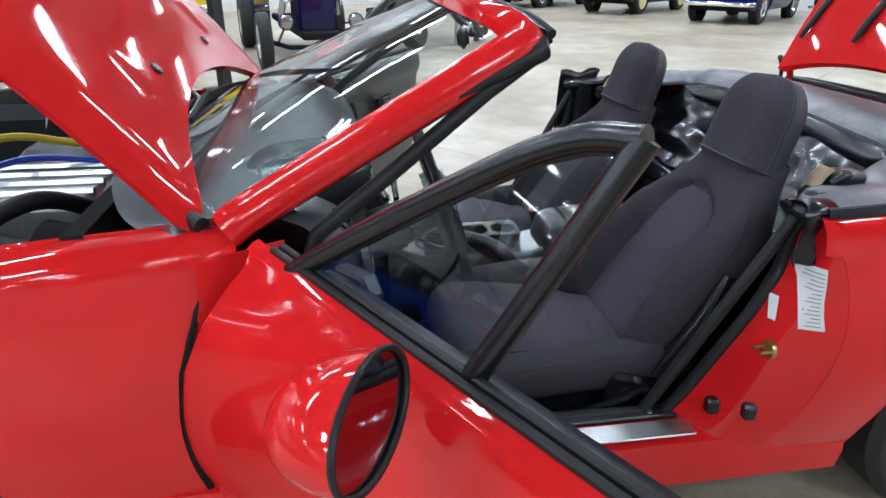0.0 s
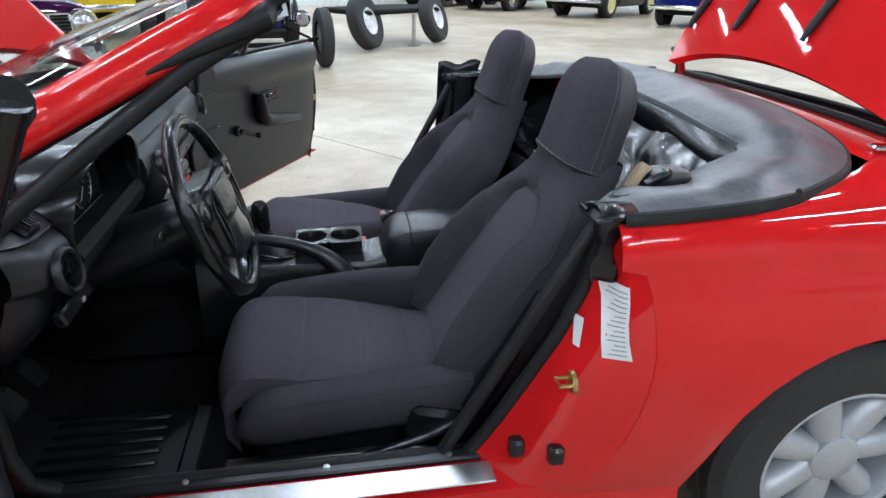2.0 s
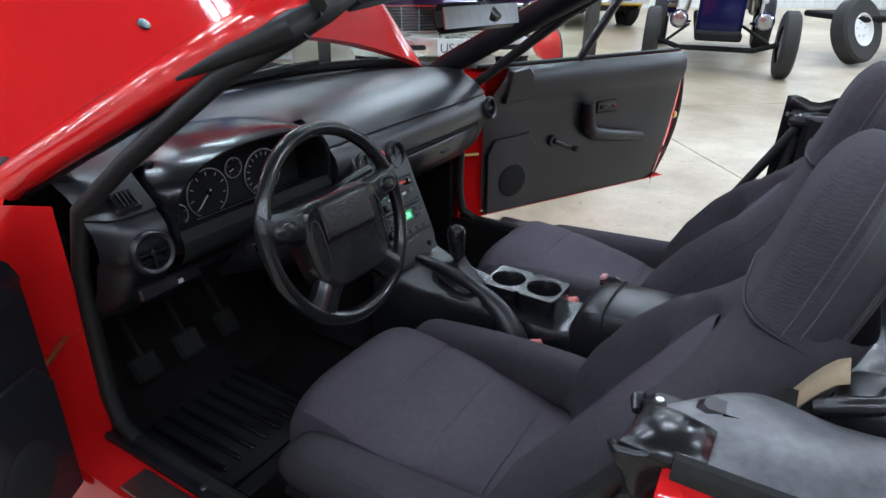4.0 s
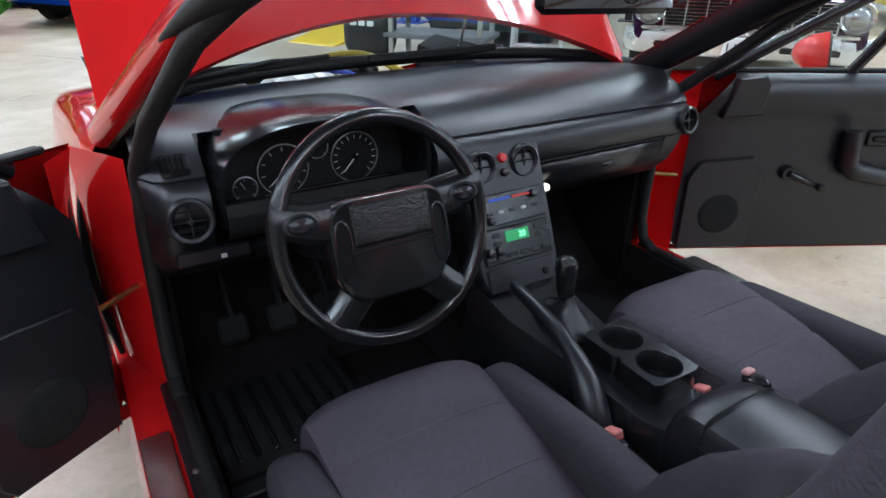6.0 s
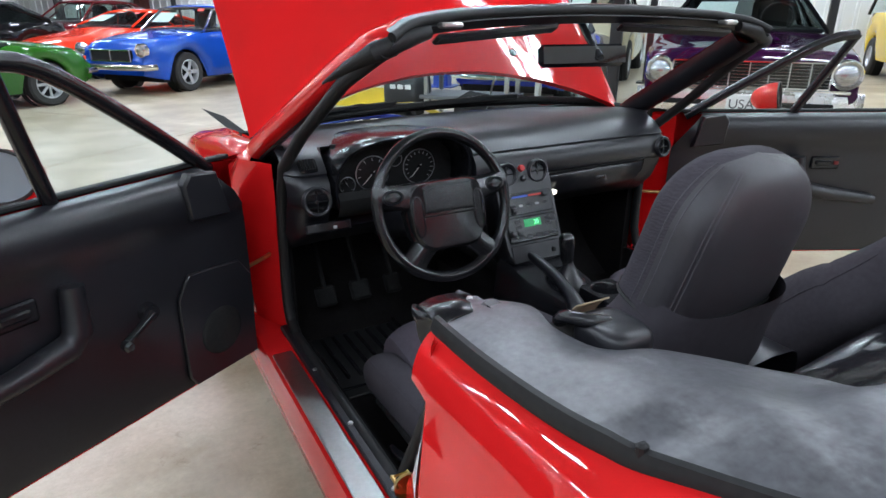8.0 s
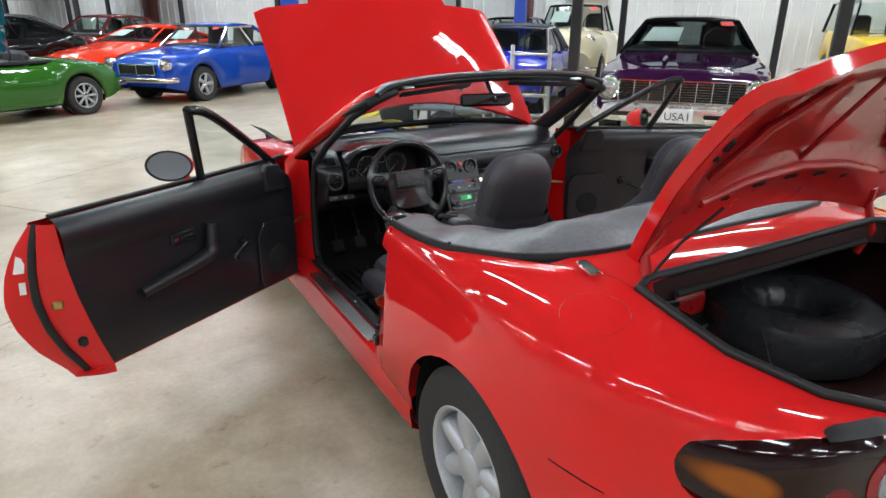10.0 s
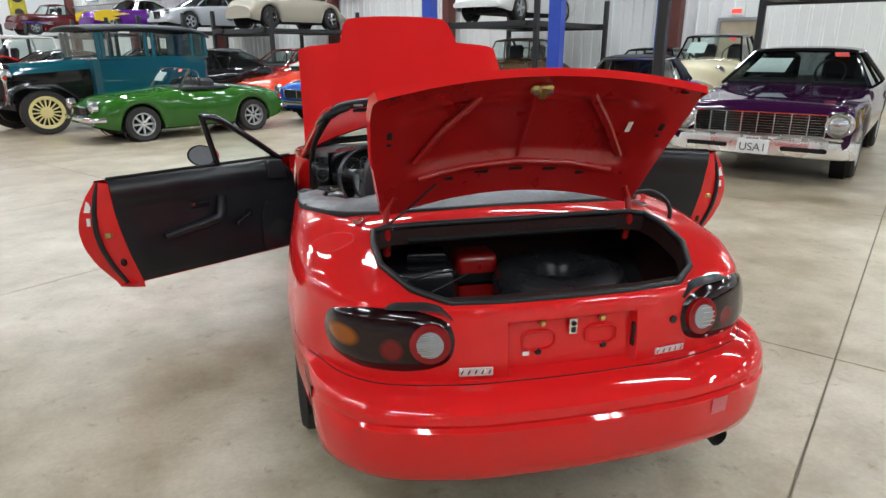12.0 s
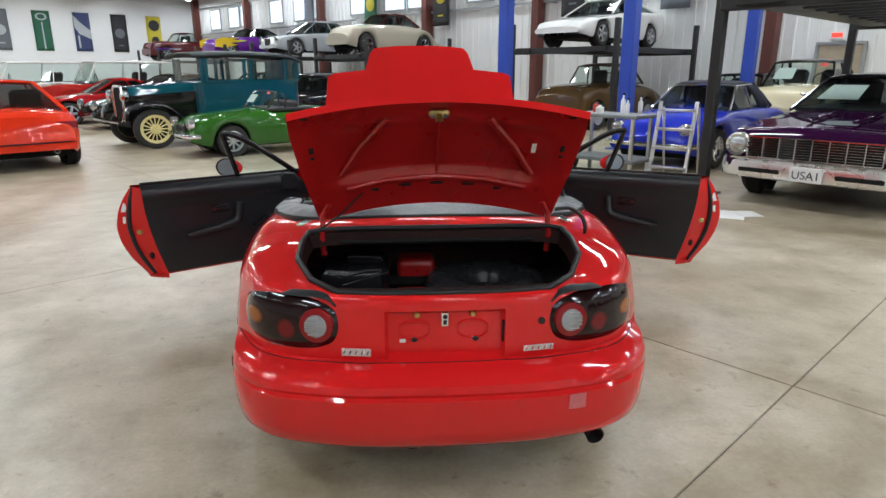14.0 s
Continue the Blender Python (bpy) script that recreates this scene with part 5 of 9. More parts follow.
    Geo().box((0.725, 0.146, 0.672), (0.02, 0.006, 0.014), 0.003, m=m).make("lock_knob", surface("lock_red", (0.16, 0.012, 0.012), 0.4), cup)
    Geo().lathe([(0, 0.022), (0.02, 0.020), (0.024, 0)], 16, m=m @ pose(0.40, 0.134, 0.565, -90)).make("winder_hub", TRIM_SHINE, d)
    Geo().tube([m @ Vector(p) for p in ((0.40, 0.155, 0.565), (0.45, 0.165, 0.545), (0.49, 0.17, 0.53))], [0.012, 0.010, 0.009], 8).make("window_winder", TRIM_SHINE, d)
    Geo().lathe([(0, 0.012), (0.011, 0.012), (0.013, 0.03), (0.008, 0.036), (0, 0.036)], 12, m=m @ pose(0.49, 0.16, 0.53, -90)).make("winder_knob", TRIM_SHINE, d)
    sp = [(0.09, 0.31), (0.30, 0.31), (0.32, 0.34), (0.32, 0.56), (0.28, 0.615), (0.12, 0.60), (0.085, 0.55)]
    Geo().prism([(a, -z) for a, z in sp], 0.134, 0.146, m=m @ Matrix(((1, 0, 0, 0), (0, 0, 1, 0), (0, -1, 0, 0), (0, 0, 0, 1))), bevel=0.004).make("speaker_panel", TRIM, d)
    Geo().lathe([(0, 0.004), (0.055, 0.005), (0.062, 0.003), (0.066, 0)], 24, m=m @ pose(0.205, 0.147, 0.43, -90)).make("speaker_grille", DARK, d)
    # sail panel and quarter-light
    Geo().prism([(0.14, -0.74), (0.26, -0.75), (0.27, -0.84), (0.25, -0.865), (0.17, -0.855)], 0.134, 0.165, m=m @ Matrix(((1, 0, 0, 0), (0, 0, 1, 0), (0, -1, 0, 0), (0, 0, 0, 1))), bevel=0.006).make("sail_panel", TRIM, d)
    peak, foot, toe = Vector((0.652, 0.212, 1.148)), Vector((0.535, 0.095, 0.85)), Vector((0.13, 0.08, 0.845))
    arc = spline([toe, Vector((0.30, 0.130, 0.965)), Vector((0.49, 0.182, 1.090)), Vector((0.585, 0.203, 1.138)), peak], 16)
    Geo().tube([m @ p for p in arc], 0.018, 12).make("vent_frame", TRIM_SHINE, d)
    Geo().tube([m @ p for p in (peak + Vector((0, 0, 0.004)), peak.lerp(foot, 0.5), foot)], 0.0165, 12).make("vent_post", TRIM_SHINE, d)
    pane = Geo().add([m @ p for p in arc + [foot]], [list(range(len(arc) + 1))]).make("vent_glass", GLASS, d, smooth=0)
    pane.visible_shadow = False
    # latch and paper labels on the shut face
    lp = lambda z, q: m @ Vector((a_rear(z) + (lerp_table(TRIM_EDGE, z) - a_rear(z)) * q, 0.024 + 0.10 * q, z))
    Geo().box(lp(0.575, 0.68), (0.035, 0.035, 0.03), 0.006).make("door_latch", BRASS, d)
    Geo().box(lp(0.42, 0.75), (0.03, 0.04, 0.045), 0.01).make("latch_cover", TRIM_SHINE, d)
    for za, zb, qa, qb in ((0.70, 0.77, 0.12, 0.3), (0.63, 0.67, 0.2, 0.3)):
        Geo().grid([[lp(z, q) + (m.to_3x3() @ Vector((0.004, 0.004, 0))) for q in (qa, qb)] for z in (za, zb)]).make("door_label", WHITE_LABEL, d)
    # outside mirror
    mm = Matrix.Translation((sign * -0.003, 0.045, -0.009)) @ m @ pose(0.568, -0.030, 0.905, 0, -9, 33)
    rows = []
    for k in range(9):
        q = k / 8
        f = math.sqrt(max(0.0, 1 - (1 - q) ** 2.2))
        rows.append([mm @ Vector((-0.085 + 0.11 * q - 0.0, 0.092 * f * math.cos(t), 0.060 * f * math.sin(t))) for t in (2 * math.pi * j / 24 for j in range(24))])
    Geo().grid(rows, False, True).make("mirror_housing", RED, d)
    Geo().tube([mm @ Vector((0.025, 0.090 * math.cos(t), 0.058 * math.sin(t))) for t in (2 * math.pi * j / 28 for j in range(28))], 0.004, 6, True).make("mirror_rim", RUBBER, d)
    Geo().add([mm @ Vector((0.022, 0.087 * math.cos(t), 0.055 * math.sin(t))) for t in (2 * math.pi * j / 28 for j in range(28))], [list(range(28))]).make("mirror_glass", MIRROR, d, smooth=0)
    Geo().tube([mm @ Vector(p) for p in ((-0.03, 0.03, -0.03), (-0.03, 0.045, -0.055), (-0.05, 0.05, -0.075))], [0.022, 0.02, 0.03], 8).make("mirror_foot", RED, d)
    return d


make_door(-1, 58.4)
make_door(1, 63.0)


# ---- seats ----
def ribbed_cloth():
    """Charcoal cloth with fine uneven cross ribs."""
    m = surface("charcoal_ribbed_cloth", (0.050, 0.045, 0.054), 0.92, vary=0.2, scale=8, spec=0.2)
    n, l = m.node_tree.nodes, m.node_tree.links
    co, wave, bp = n.new("ShaderNodeTexCoord"), n.new("ShaderNodeTexWave"), n.new("ShaderNodeBump")
    wave.bands_direction = "Z"
    wave.inputs["Scale"].default_value, wave.inputs["Distortion"].default_value = 60.0, 6.0
    wave.inputs["Detail"].default_value, wave.inputs["Detail Scale"].default_value = 2.0, 2.0
    bp.inputs["Strength"].default_value, bp.inputs["Distance"].default_value = 0.26, 0.0015
    l.new(co.outputs["Object"], wave.inputs["Vector"])
    l.new(wave.outputs["Fac"], bp.inputs["Height"])
    l.new(bp.outputs[0], n["Principled BSDF"].inputs["Normal"])
    return m


RIBBED = ribbed_cloth()
STITCH = surface("grey_stitching", (0.085, 0.08, 0.09), 0.9, vary=0.3, fine=700)
HEADCLOTH = surface("charcoal_vinyl_headrest", (0.042, 0.039, 0.045), 0.48, bump=0.25, bump_scale=700, vary=0.15)


def seat(x0, label, lean):
    s = new("seat")
    s.parent = car
    s.matrix_basis = pose(x0, 0.036, 0.012)
    s["label"] = label
    sg = -1 if x0 < 0 else 1
    # cushion: crowned middle with stitched cross seams and a rolled front
    rows, seams = [], {0.36: [], 0.58: [], 0.80: []}
    for i in range(29):
        x = -0.180 + 0.360 * i / 28
        row = []
        for k in range(49):
            q = k / 48
            bulge = 1 - 0.25 * abs(x / 0.180) ** 4
            y = 0.060 - 0.475 * (q - 0.16) / 0.84
            z = 0.454 - 0.085 * q + 0.020 * math.sin(math.pi * min(1, q * 1.2)) - 0.030 * abs(x / 0.180) ** 5
            if q < 0.16:
                a = 2.1 * (1 - q / 0.16)
                y = 0.060 + 0.078 * bulge * math.sin(min(a, math.pi / 2)) - 0.05 * max(0.0, a - math.pi / 2)
                z -= 0.085 * (1 - math.cos(a))
            for c in seams:
                z -= 0.0045 * math.exp(-((q - c) / 0.012) ** 2)
                if abs(q - c) < 0.0105 and abs(x) < 0.165:
                    seams[c].append((x, y, z + 0.0012))
            z += 0.004 * noise.noise(Vector((x * 9 + x0, y * 9, 1.0)))
            row.append((x, y, z))
        rows.append(row)
    rows = [[(-0.184, y, z - 0.06) for x, y, z in rows[0]]] + rows + [[(0.184, y, z - 0.06) for x, y, z in rows[-1]]]
    Geo().grid(rows).make("cushion", CLOTH_MID, s, "charcoal woven cloth seat cushion")
    for pts in seams.values():
        Geo().tube(sorted(pts)[::2], 0.0013, 6).make("stitch_seam", STITCH, s)
    for side in (-1, 1):
        outer = side == sg
        bol, ridge = [], []
        for k in range(25):
            q = k / 24
            f = math.sqrt(max(0.0, 1 - (1 - q / 0.16) ** 2)) if q < 0.16 else 1
            cy = 0.092 - 0.50 * q
            cz = (0.348 + 0.034 * q) if outer else (0.362 + 0.022 * math.sin(math.pi * min(1, q * 0.8)) + 0.03 * q)
            hz, hx, cx = (0.056, 0.050, 0.218) if outer else (0.070 - 0.010 * q, 0.040, 0.208)
            ring = []
            for j in range(22):
                t = 2 * math.pi * j / 22
                c, sn = math.cos(t), math.sin(t)
                ring.append((side * (cx + hx * (0.35 + 0.65 * f) * math.copysign(abs(c) ** 0.72, c)), cy, cz - 0.02 * (1 - f) + hz * f * math.copysign(abs(sn) ** 0.8, sn)))
            bol.append(ring)
            ridge.append(ring[3])
        Geo().grid(bol, False, True).make("side_bolster", CLOTH, s)
        Geo().tube(ridge[3:], 0.0014, 6).make("piping", CLOTH, s)
    Geo().box((0, -0.17, 0.28), (0.43, 0.46, 0.13), 0.03).make("seat_base", TRIM, s)
    for side in (-1, 1):
        Geo().box((side * 0.19, -0.15, 0.205), (0.03, 0.56, 0.02), 0.005).make("seat_rail", STEEL, s)

    # backrest in its own leaning frame: h up, d forward
    class Lean:
        """The backrest's frame: it leans, and straightens towards the head."""
        def __matmul__(self, p):
            y, z, h = -0.395, 0.335, 0.0
            while True:
                a = radians(lean - 17 * min(1, max(0, (h - 0.34) / 0.24)))
                d = min(0.03, p[2] - h)
                y, z, h = y - math.sin(a) * d * 1.045, z + math.cos(a) * d * 1.045, h + d
                if h >= p[2] - 1e-9:
                    return Vector((p[0], y + math.cos(a) * p[1], z + math.sin(a) * p[1]))
    bm = Lean()
    W = [(0, 0.232), (0.06, 0.245), (0.14, 0.254), (0.24, 0.254), (0.31, 0.246), (0.36, 0.238), (0.41, 0.208), (0.46, 0.172), (0.51, 0.138), (0.57, 0.122)]
    BOL = [(0, 0.050), (0.06, 0.070), (0.14, 0.080), (0.24, 0.074), (0.32, 0.056), (0.38, 0.032), (0.44, 0.014), (0.50, 0.0)]
    INS = [(0, 0.150), (0.20, 0.140), (0.34, 0.118), (0.40, 0.098), (0.435, 0.05), (0.45, 0.0)]

    def face(x, h, w):
        """How far the front stands out at x: flat middle, raised wings, a groove between."""
        u, e = abs(x) / w, lerp_table(INS, h)
        q = min(1.0, max(0.0, (abs(x) - e) / max(0.02, w - e)))
        wing = lerp_table(BOL, h) * math.sin(math.pi / 2 * min(1, q / 0.40))
        groove = 0.009 * math.exp(-((abs(x) - e) / 0.007) ** 2) if h < 0.45 else 0.0
        if h > 0.36:
            groove = max(groove, 0.009 * math.exp(-((h - lerp_table([(0, 0.448), (0.05, 0.435), (0.10, 0.40), (0.13, 0.36)], abs(x))) / 0.007) ** 2))
        return -0.012 + (0.062 + wing) * math.sqrt(max(0.0, 1 - u ** 7)) - groove
    rows, rim_line = [], []
    for k in range(43):
        h = 0.57 * k / 42
        w = lerp_table(W, h)
        ring = []
        for j in range(41):
            x = w * math.sin(math.pi / 2 * (-1 + 2 * j / 40))
            ring.append(bm @ Vector((x, face(x, h, w), h)))
        for j in range(1, 16):
            t = math.pi * j / 16
            c, sn = math.cos(t), math.sin(t)
            ring.append(bm @ Vector((w * math.copysign(abs(c) ** 0.6, c), -0.012 - 0.075 * sn ** 0.6, h)))
        rows.append(ring)
        if h < 0.47:
            rim_line.append((ring[4], ring[36]))
    Geo().grid(rows, False, True).make("backrest", CLOTH, s, "charcoal cloth bucket backrest with raised wings")
    for k in (0, 1):
        Geo().tube([p[k] for p in rim_line[2:]], 0.0018, 6).make("piping", CLOTH, s)
    # woven middle panel, a skin on the flat part
    ins = []
    for k in range(27):
        h = 0.02 + 0.416 * k / 26
        e = max(0.004, lerp_table(INS, h) - 0.006)
        w = lerp_table(W, h)
        ins.append([bm @ Vector((e * u, face(0.0, min(h, 0.30), w) + 0.0035 - 0.004 * u ** 8 - 0.004 * math.exp(-((h - 0.25) / 0.006) ** 2), h)) for u in (-1, -0.95, -0.8, -0.5, -0.2, 0, 0.2, 0.5, 0.8, 0.95, 1)])
    Geo().grid(ins).make("back_insert", CLOTH_MID, s)
    # headrest: cloth front, smooth vinyl band over the top and back
    hr = []
    for k in range(25):
        q = k / 24
        h = 0.530 + 0.226 * q
        w = 0.128 - 0.016 * q
        f = math.sqrt(max(0.0, 1 - (max(0, q - 0.58) / 0.42) ** 2)) if q > 0.58 else 1
        f = max(f, 0.02) if k < 24 else 1e-7
        low = 0.95 if k == 0 else 1
        ring = []
        for j in range(40):
            t = 2 * math.pi * j / 40
            cx, sy = math.cos(t), math.sin(t)
            x = w * (0.60 + 0.40 * f) * f ** 0.35 * low * math.copysign(abs(cx) ** 0.6, cx)
            y = 0.064 * f ** 0.7 * low * math.copysign(abs(sy) ** 0.5, sy)
            for c in (4, 16, 24, 36):
                if j == c and 0 < q < 0.97:
                    y *= 0.94
            ring.append(bm @ Vector((x, y, h)))
        hr.append(ring)
    Geo().grid([[r[j % 40] for j in range(0, 21)] for r in hr]).make("headrest", RIBBED, s, "charcoal ribbed cloth headrest")
    Geo().grid([[r[j % 40] for j in range(20, 41)] for r in hr]).make("headrest_back", HEADCLOTH, s, "smooth charcoal vinyl headrest back")
    Geo().tube([p for p in hr[1]], 0.0035, 6, True).make("headrest_seam", RUBBER, s)
    for j in (0, 20, 24, 36):
        for d in (-1, 1):
            Geo().tube([ring[j].lerp(ring[(j + d) % 40], 0.35) * 1.0 for ring in hr[1:24]], 0.0011, 6).make("stitch_seam", STITCH, s)
    # recliner cover and lever on the outer side
    Geo().box((sg * 0.268, -0.36, 0.320), (0.03, 0.20, 0.085), 0.014, turn=pose(0, 0, 0, 16)).make("recliner_cover", TRIM_SHINE, s)
    Geo().tube([(sg * 0.285, -0.36, 0.345), (sg * 0.290, -0.29, 0.318), (sg * 0.290, -0.20, 0.292), (sg * 0.288, -0.165, 0.287)], [0.015, 0.013, 0.012, 0.006], 10, flat=0.6).make("recliner_lever", TRIM_SHINE, s)
    Geo().tube([(sg * 0.26, -0.40, 0.36), (sg * 0.262, -0.48, 0.50), (sg * 0.25, -0.54, 0.62)], [0.03, 0.022, 0.012], 8).make("back_bracket", TRIM_SHINE, s)
    # belt buckle on the inner side
    bx = -sg * 0.266
    Geo().box((bx, -0.235, 0.385), (0.026, 0.05, 0.085), 0.008, turn=pose(0, 0, 0, -22)).make("belt_buckle", TRIM_SHINE, s)
    Geo().box((bx, -0.212, 0.428), (0.024, 0.030, 0.018), 0.003, turn=pose(0, 0, 0, -22)).make("buckle_button", surface("faded_red_button", (0.55, 0.16, 0.15), 0.5), s)
    return s


seat(-0.358, "charcoal cloth bucket seat on the driver side", 32)
seat(0.405, "charcoal cloth bucket seat on the passenger side", 34)

# ---- dashboard ----
dash = new("dashboard")
dash.parent = car
dash.matrix_basis = pose(0, 0.05, 0)
dash["label"] = "black vinyl dashboard with round air vents"
PROF = [(0.79, 0.872), (0.68, 0.884), (0.55, 0.892), (0.45, 0.890), (0.385, 0.880), (0.340, 0.860), (0.315, 0.838), (0.304, 0.826), (0.309, 0.821), (0.302, 0.817), (0.287, 0.800), (0.281, 0.775), (0.284, 0.752), (0.291, 0.742), (0.298, 0.738), (0.305, 0.715), (0.330, 0.66), (0.38, 0.61), (0.48, 0.585)]
CX = -0.366
rows = []
DASH_X = sorted([-0.695 + 1.39 * i / 68 for i in range(69)] + [CX - 0.216, CX - 0.226, CX + 0.216, CX + 0.226])
for x in DASH_X:
    back = 0.10 * (x / 0.695) ** 2
    row = []
    for y, z in PROF:
        yy = y - back * min(1.0, max(0.0, (y - 0.40) / 0.25)) + 0.018 * (abs(x) / 0.66) ** 3 * (y < 0.40)
        if abs(x) > 0.655:
            yy += 0.05 * ((abs(x) - 0.655) / 0.04) ** 2 * (y < 0.40)
        if abs(x - CX) < 0.218 and y < 0.42 and 0.69 < z < 0.875:
            yy = 0.43
        row.append((x, yy, z - 0.010 * (abs(x) / 0.695) ** 3))
    rows.append(row)
Geo().grid(rows).make("dash_pad", TRIM, dash)
# cluster hood: a deep arch with a rolled lip, open to the dials
rows = []
for i in range(37):
    t = math.pi * (-0.10 + 1.20 * i / 36)
    cx, cz = math.cos(t), math.sin(t)
    w, h = 0.212, 0.128
    dx, dz = w * math.copysign(abs(cx) ** 0.74, cx), h * math.copysign(abs(cz) ** 0.74, cz)
    sect = ((1.02, 0.80, 0.60), (1.07, 0.97, 0.50), (1.08, 1.05, 0.42), (1.06, 1.06, 0.335), (1.035, 1.045, 0.29), (1.0, 1.005, 0.272), (0.965, 0.96, 0.274), (0.93, 0.92, 0.292), (0.90, 0.88, 0.335), (0.89, 0.86, 0.375))
    rows.append([(CX + dx * fx, y + 0.022 * (1 - max(0.0, cz)), 0.775 + dz * fz) for fx, fz, y in sect])
Geo().grid(rows).make("cluster_hood", TRIM_SHINE, dash, "glossy black instrument hood")
Geo().grid([[(x, y, z) for y, z in ((0.30, 0.765), (0.288, 0.745), (0.292, 0.72), (0.31, 0.695), (0.36, 0.675))] for x in [CX - 0.205 + 0.041 * k for k in range(11)]]).make("cluster_apron", DARK, dash)
Geo().grid([[(CX + 0.20 * u, 0.30 + 0.085 * q, 0.755 - 0.012 * q) for q in (0, 0.5, 1)] for u in (-1, -0.5, 0, 0.5, 1)]).make("cluster_shelf", DARK, dash)
Geo().box((CX, 0.385, 0.785), (0.38, 0.012, 0.19)).make("cluster_face", DARK, dash)
Geo().box((CX + 0.015, 0.362, 0.742), (0.27, 0.010, 0.010), 0.004).make("cluster_strip", STEEL, dash)
DIAL = surface("dial_print", (0.42, 0.42, 0.42), 0.5)
NEEDLE = surface("needle", (0.7, 0.68, 0.62), 0.5)


BEZEL = surface("silver_bezel", (0.36, 0.36, 0.37), 0.3, 0.6)


def gauge(x, z, r, turn, marks):
    g = new("gauge")
    g.parent = dash
    g.matrix_basis = pose(x, 0.376, z, 90)
    Geo().lathe([(r, 0.001), (r + 0.001, 0.0025), (r + 0.0022, 0.002), (r + 0.003, 0.0)], 32).make("bezel", BEZEL, g)
    Geo().lathe([(0, 0.0005), (r, 0.0005)], 32).make("dial", DARK, g)
    for k in range(marks):
        a = radians(225 - 270 * k / (marks - 1))
        mm = pose(r * 0.84 * math.cos(a), r * 0.84 * math.sin(a), 0.002, 0, 0, math.degrees(a))
        Geo().box((0, 0, 0), (r * 0.16, r * 0.03, 0.001), m=mm).make("mark", DIAL, g)
    Geo().box((r * 0.3, 0, 0.004), (r * 0.95, r * 0.035, 0.002), m=pose(0, 0, 0, 0, 0, turn)).make("needle", NEEDLE, g)
    Geo().lathe([(0, 0.008), (r * 0.1, 0.006), (r * 0.1, 0)], 12).make("needle_cap", TRIM_SHINE, g)
    return g


for x, z, r, turn, marks in ((-0.438, 0.788, 0.049, 225, 9), (-0.288, 0.792, 0.050, 228, 15), (-0.366, 0.822, 0.020, 200, 5), (-0.515, 0.762, 0.022, 120, 5)):
    gauge(x, z, r, turn, marks)


def vent(x, y, z, r=0.036, turn=0):
    v = new("air_vent")
    v.parent = dash
    v.matrix_basis = pose(x, y, z, 80, 0, turn)
    Geo().lathe([(r * 0.82, -0.03), (r * 0.84, 0.004), (r, 0.007), (r * 1.10, 0.004), (r * 1.16, -0.006)], 28).make("ring", TRIM, v)
    Geo().lathe([(0, -0.02), (r * 0.84, -0.02)], 20).make("hollow", DARK, v)
    for a in (0, 90):
        Geo().box((0, 0, -0.006), (r * 1.66, 0.003, 0.012), m=pose(0, 0, 0, 0, 0, a)).make("vane", TRIM_SHINE, v)
    for k in (-0.5, 0.5):
        Geo().box((0, r * k, -0.008), (r * 1.4, 0.002, 0.010)).make("vane", TRIM_SHINE, v)
    Geo().lathe([(0, 0.002), (r * 0.16, 0.0), (r * 0.16, -0.01)], 12).make("boss", TRIM_SHINE, v)


vent(-0.632, 0.290, 0.752, 0.036, -4)
vent(0.640, 0.290, 0.775, 0.033, 4)
# centre stack
stack_m = pose(0.012, 0.300, 0.800, -24)
stack_out = [(0.108 * math.copysign(abs(math.cos(t)) ** 0.5, math.cos(t)), (0.006 if math.sin(t) > 0 else 0.330) * math.copysign(abs(math.sin(t)) ** (0.5 if math.sin(t) > 0 else 0.12), math.sin(t))) for t in (2 * math.pi * k / 44 for k in range(44))]
Geo().prism(stack_out, 0.006, 0.10, m=stack_m @ Matrix(((1, 0, 0, 0), (0, 0, 1, -0.016), (0, 1, 0, 0), (0, 0, 0, 1))), bevel=0.008).make("stack_panel", TRIM, dash, "black centre stack with radio and heater controls")
for sx in (-0.058, 0.058):
    p = stack_m @ Vector((sx, -0.013, -0.050))
    vent(p.x, p.y, p.z, 0.033)
Geo().lathe([(0, 0.012), (0.009, 0.010), (0.011, 0)], 14, m=stack_m @ pose(0.0, -0.010, -0.036, 90)).make("hazard_button", surface("red_button", (0.5, 0.02, 0.02), 0.35), dash)
Geo().lathe([(0, 0.012), (0.008, 0.010), (0.010, 0)], 14, m=stack_m @ pose(0.0, -0.010, -0.068, 90)).make("lighter_knob", TRIM_SHINE, dash)
Geo().box((0, -0.012, -0.143), (0.18, 0.006, 0.068), 0.004, m=stack_m).make("heater_panel", TRIM_SHINE, dash)
Geo().box((-0.03, -0.0162, -0.122), (0.06, 0.002, 0.006), m=stack_m).make("cold_bar", surface("blue_print", (0.03, 0.08, 0.5), 0.5), dash)
Geo().box((0.035, -0.0162, -0.122), (0.06, 0.002, 0.006), m=stack_m).make("warm_bar", surface("red_print", (0.5, 0.03, 0.02), 0.5), dash)
for k in range(5):
    Geo().box((-0.06 + 0.03 * k, -0.0165, -0.150), (0.014, 0.004, 0.007), 0.001, m=stack_m).make("heater_button", DIAL if k % 2 else TRIM, dash)
for x, z in ((-0.07, -0.118), (0.06, -0.125), (-0.06, -0.165)):
    Geo().lathe([(0, 0.014), (0.008, 0.012), (0.009, 0)], 12, m=stack_m @ pose(x, -0.014, z, 90)).make("slider_knob", TRIM_SHINE, dash)
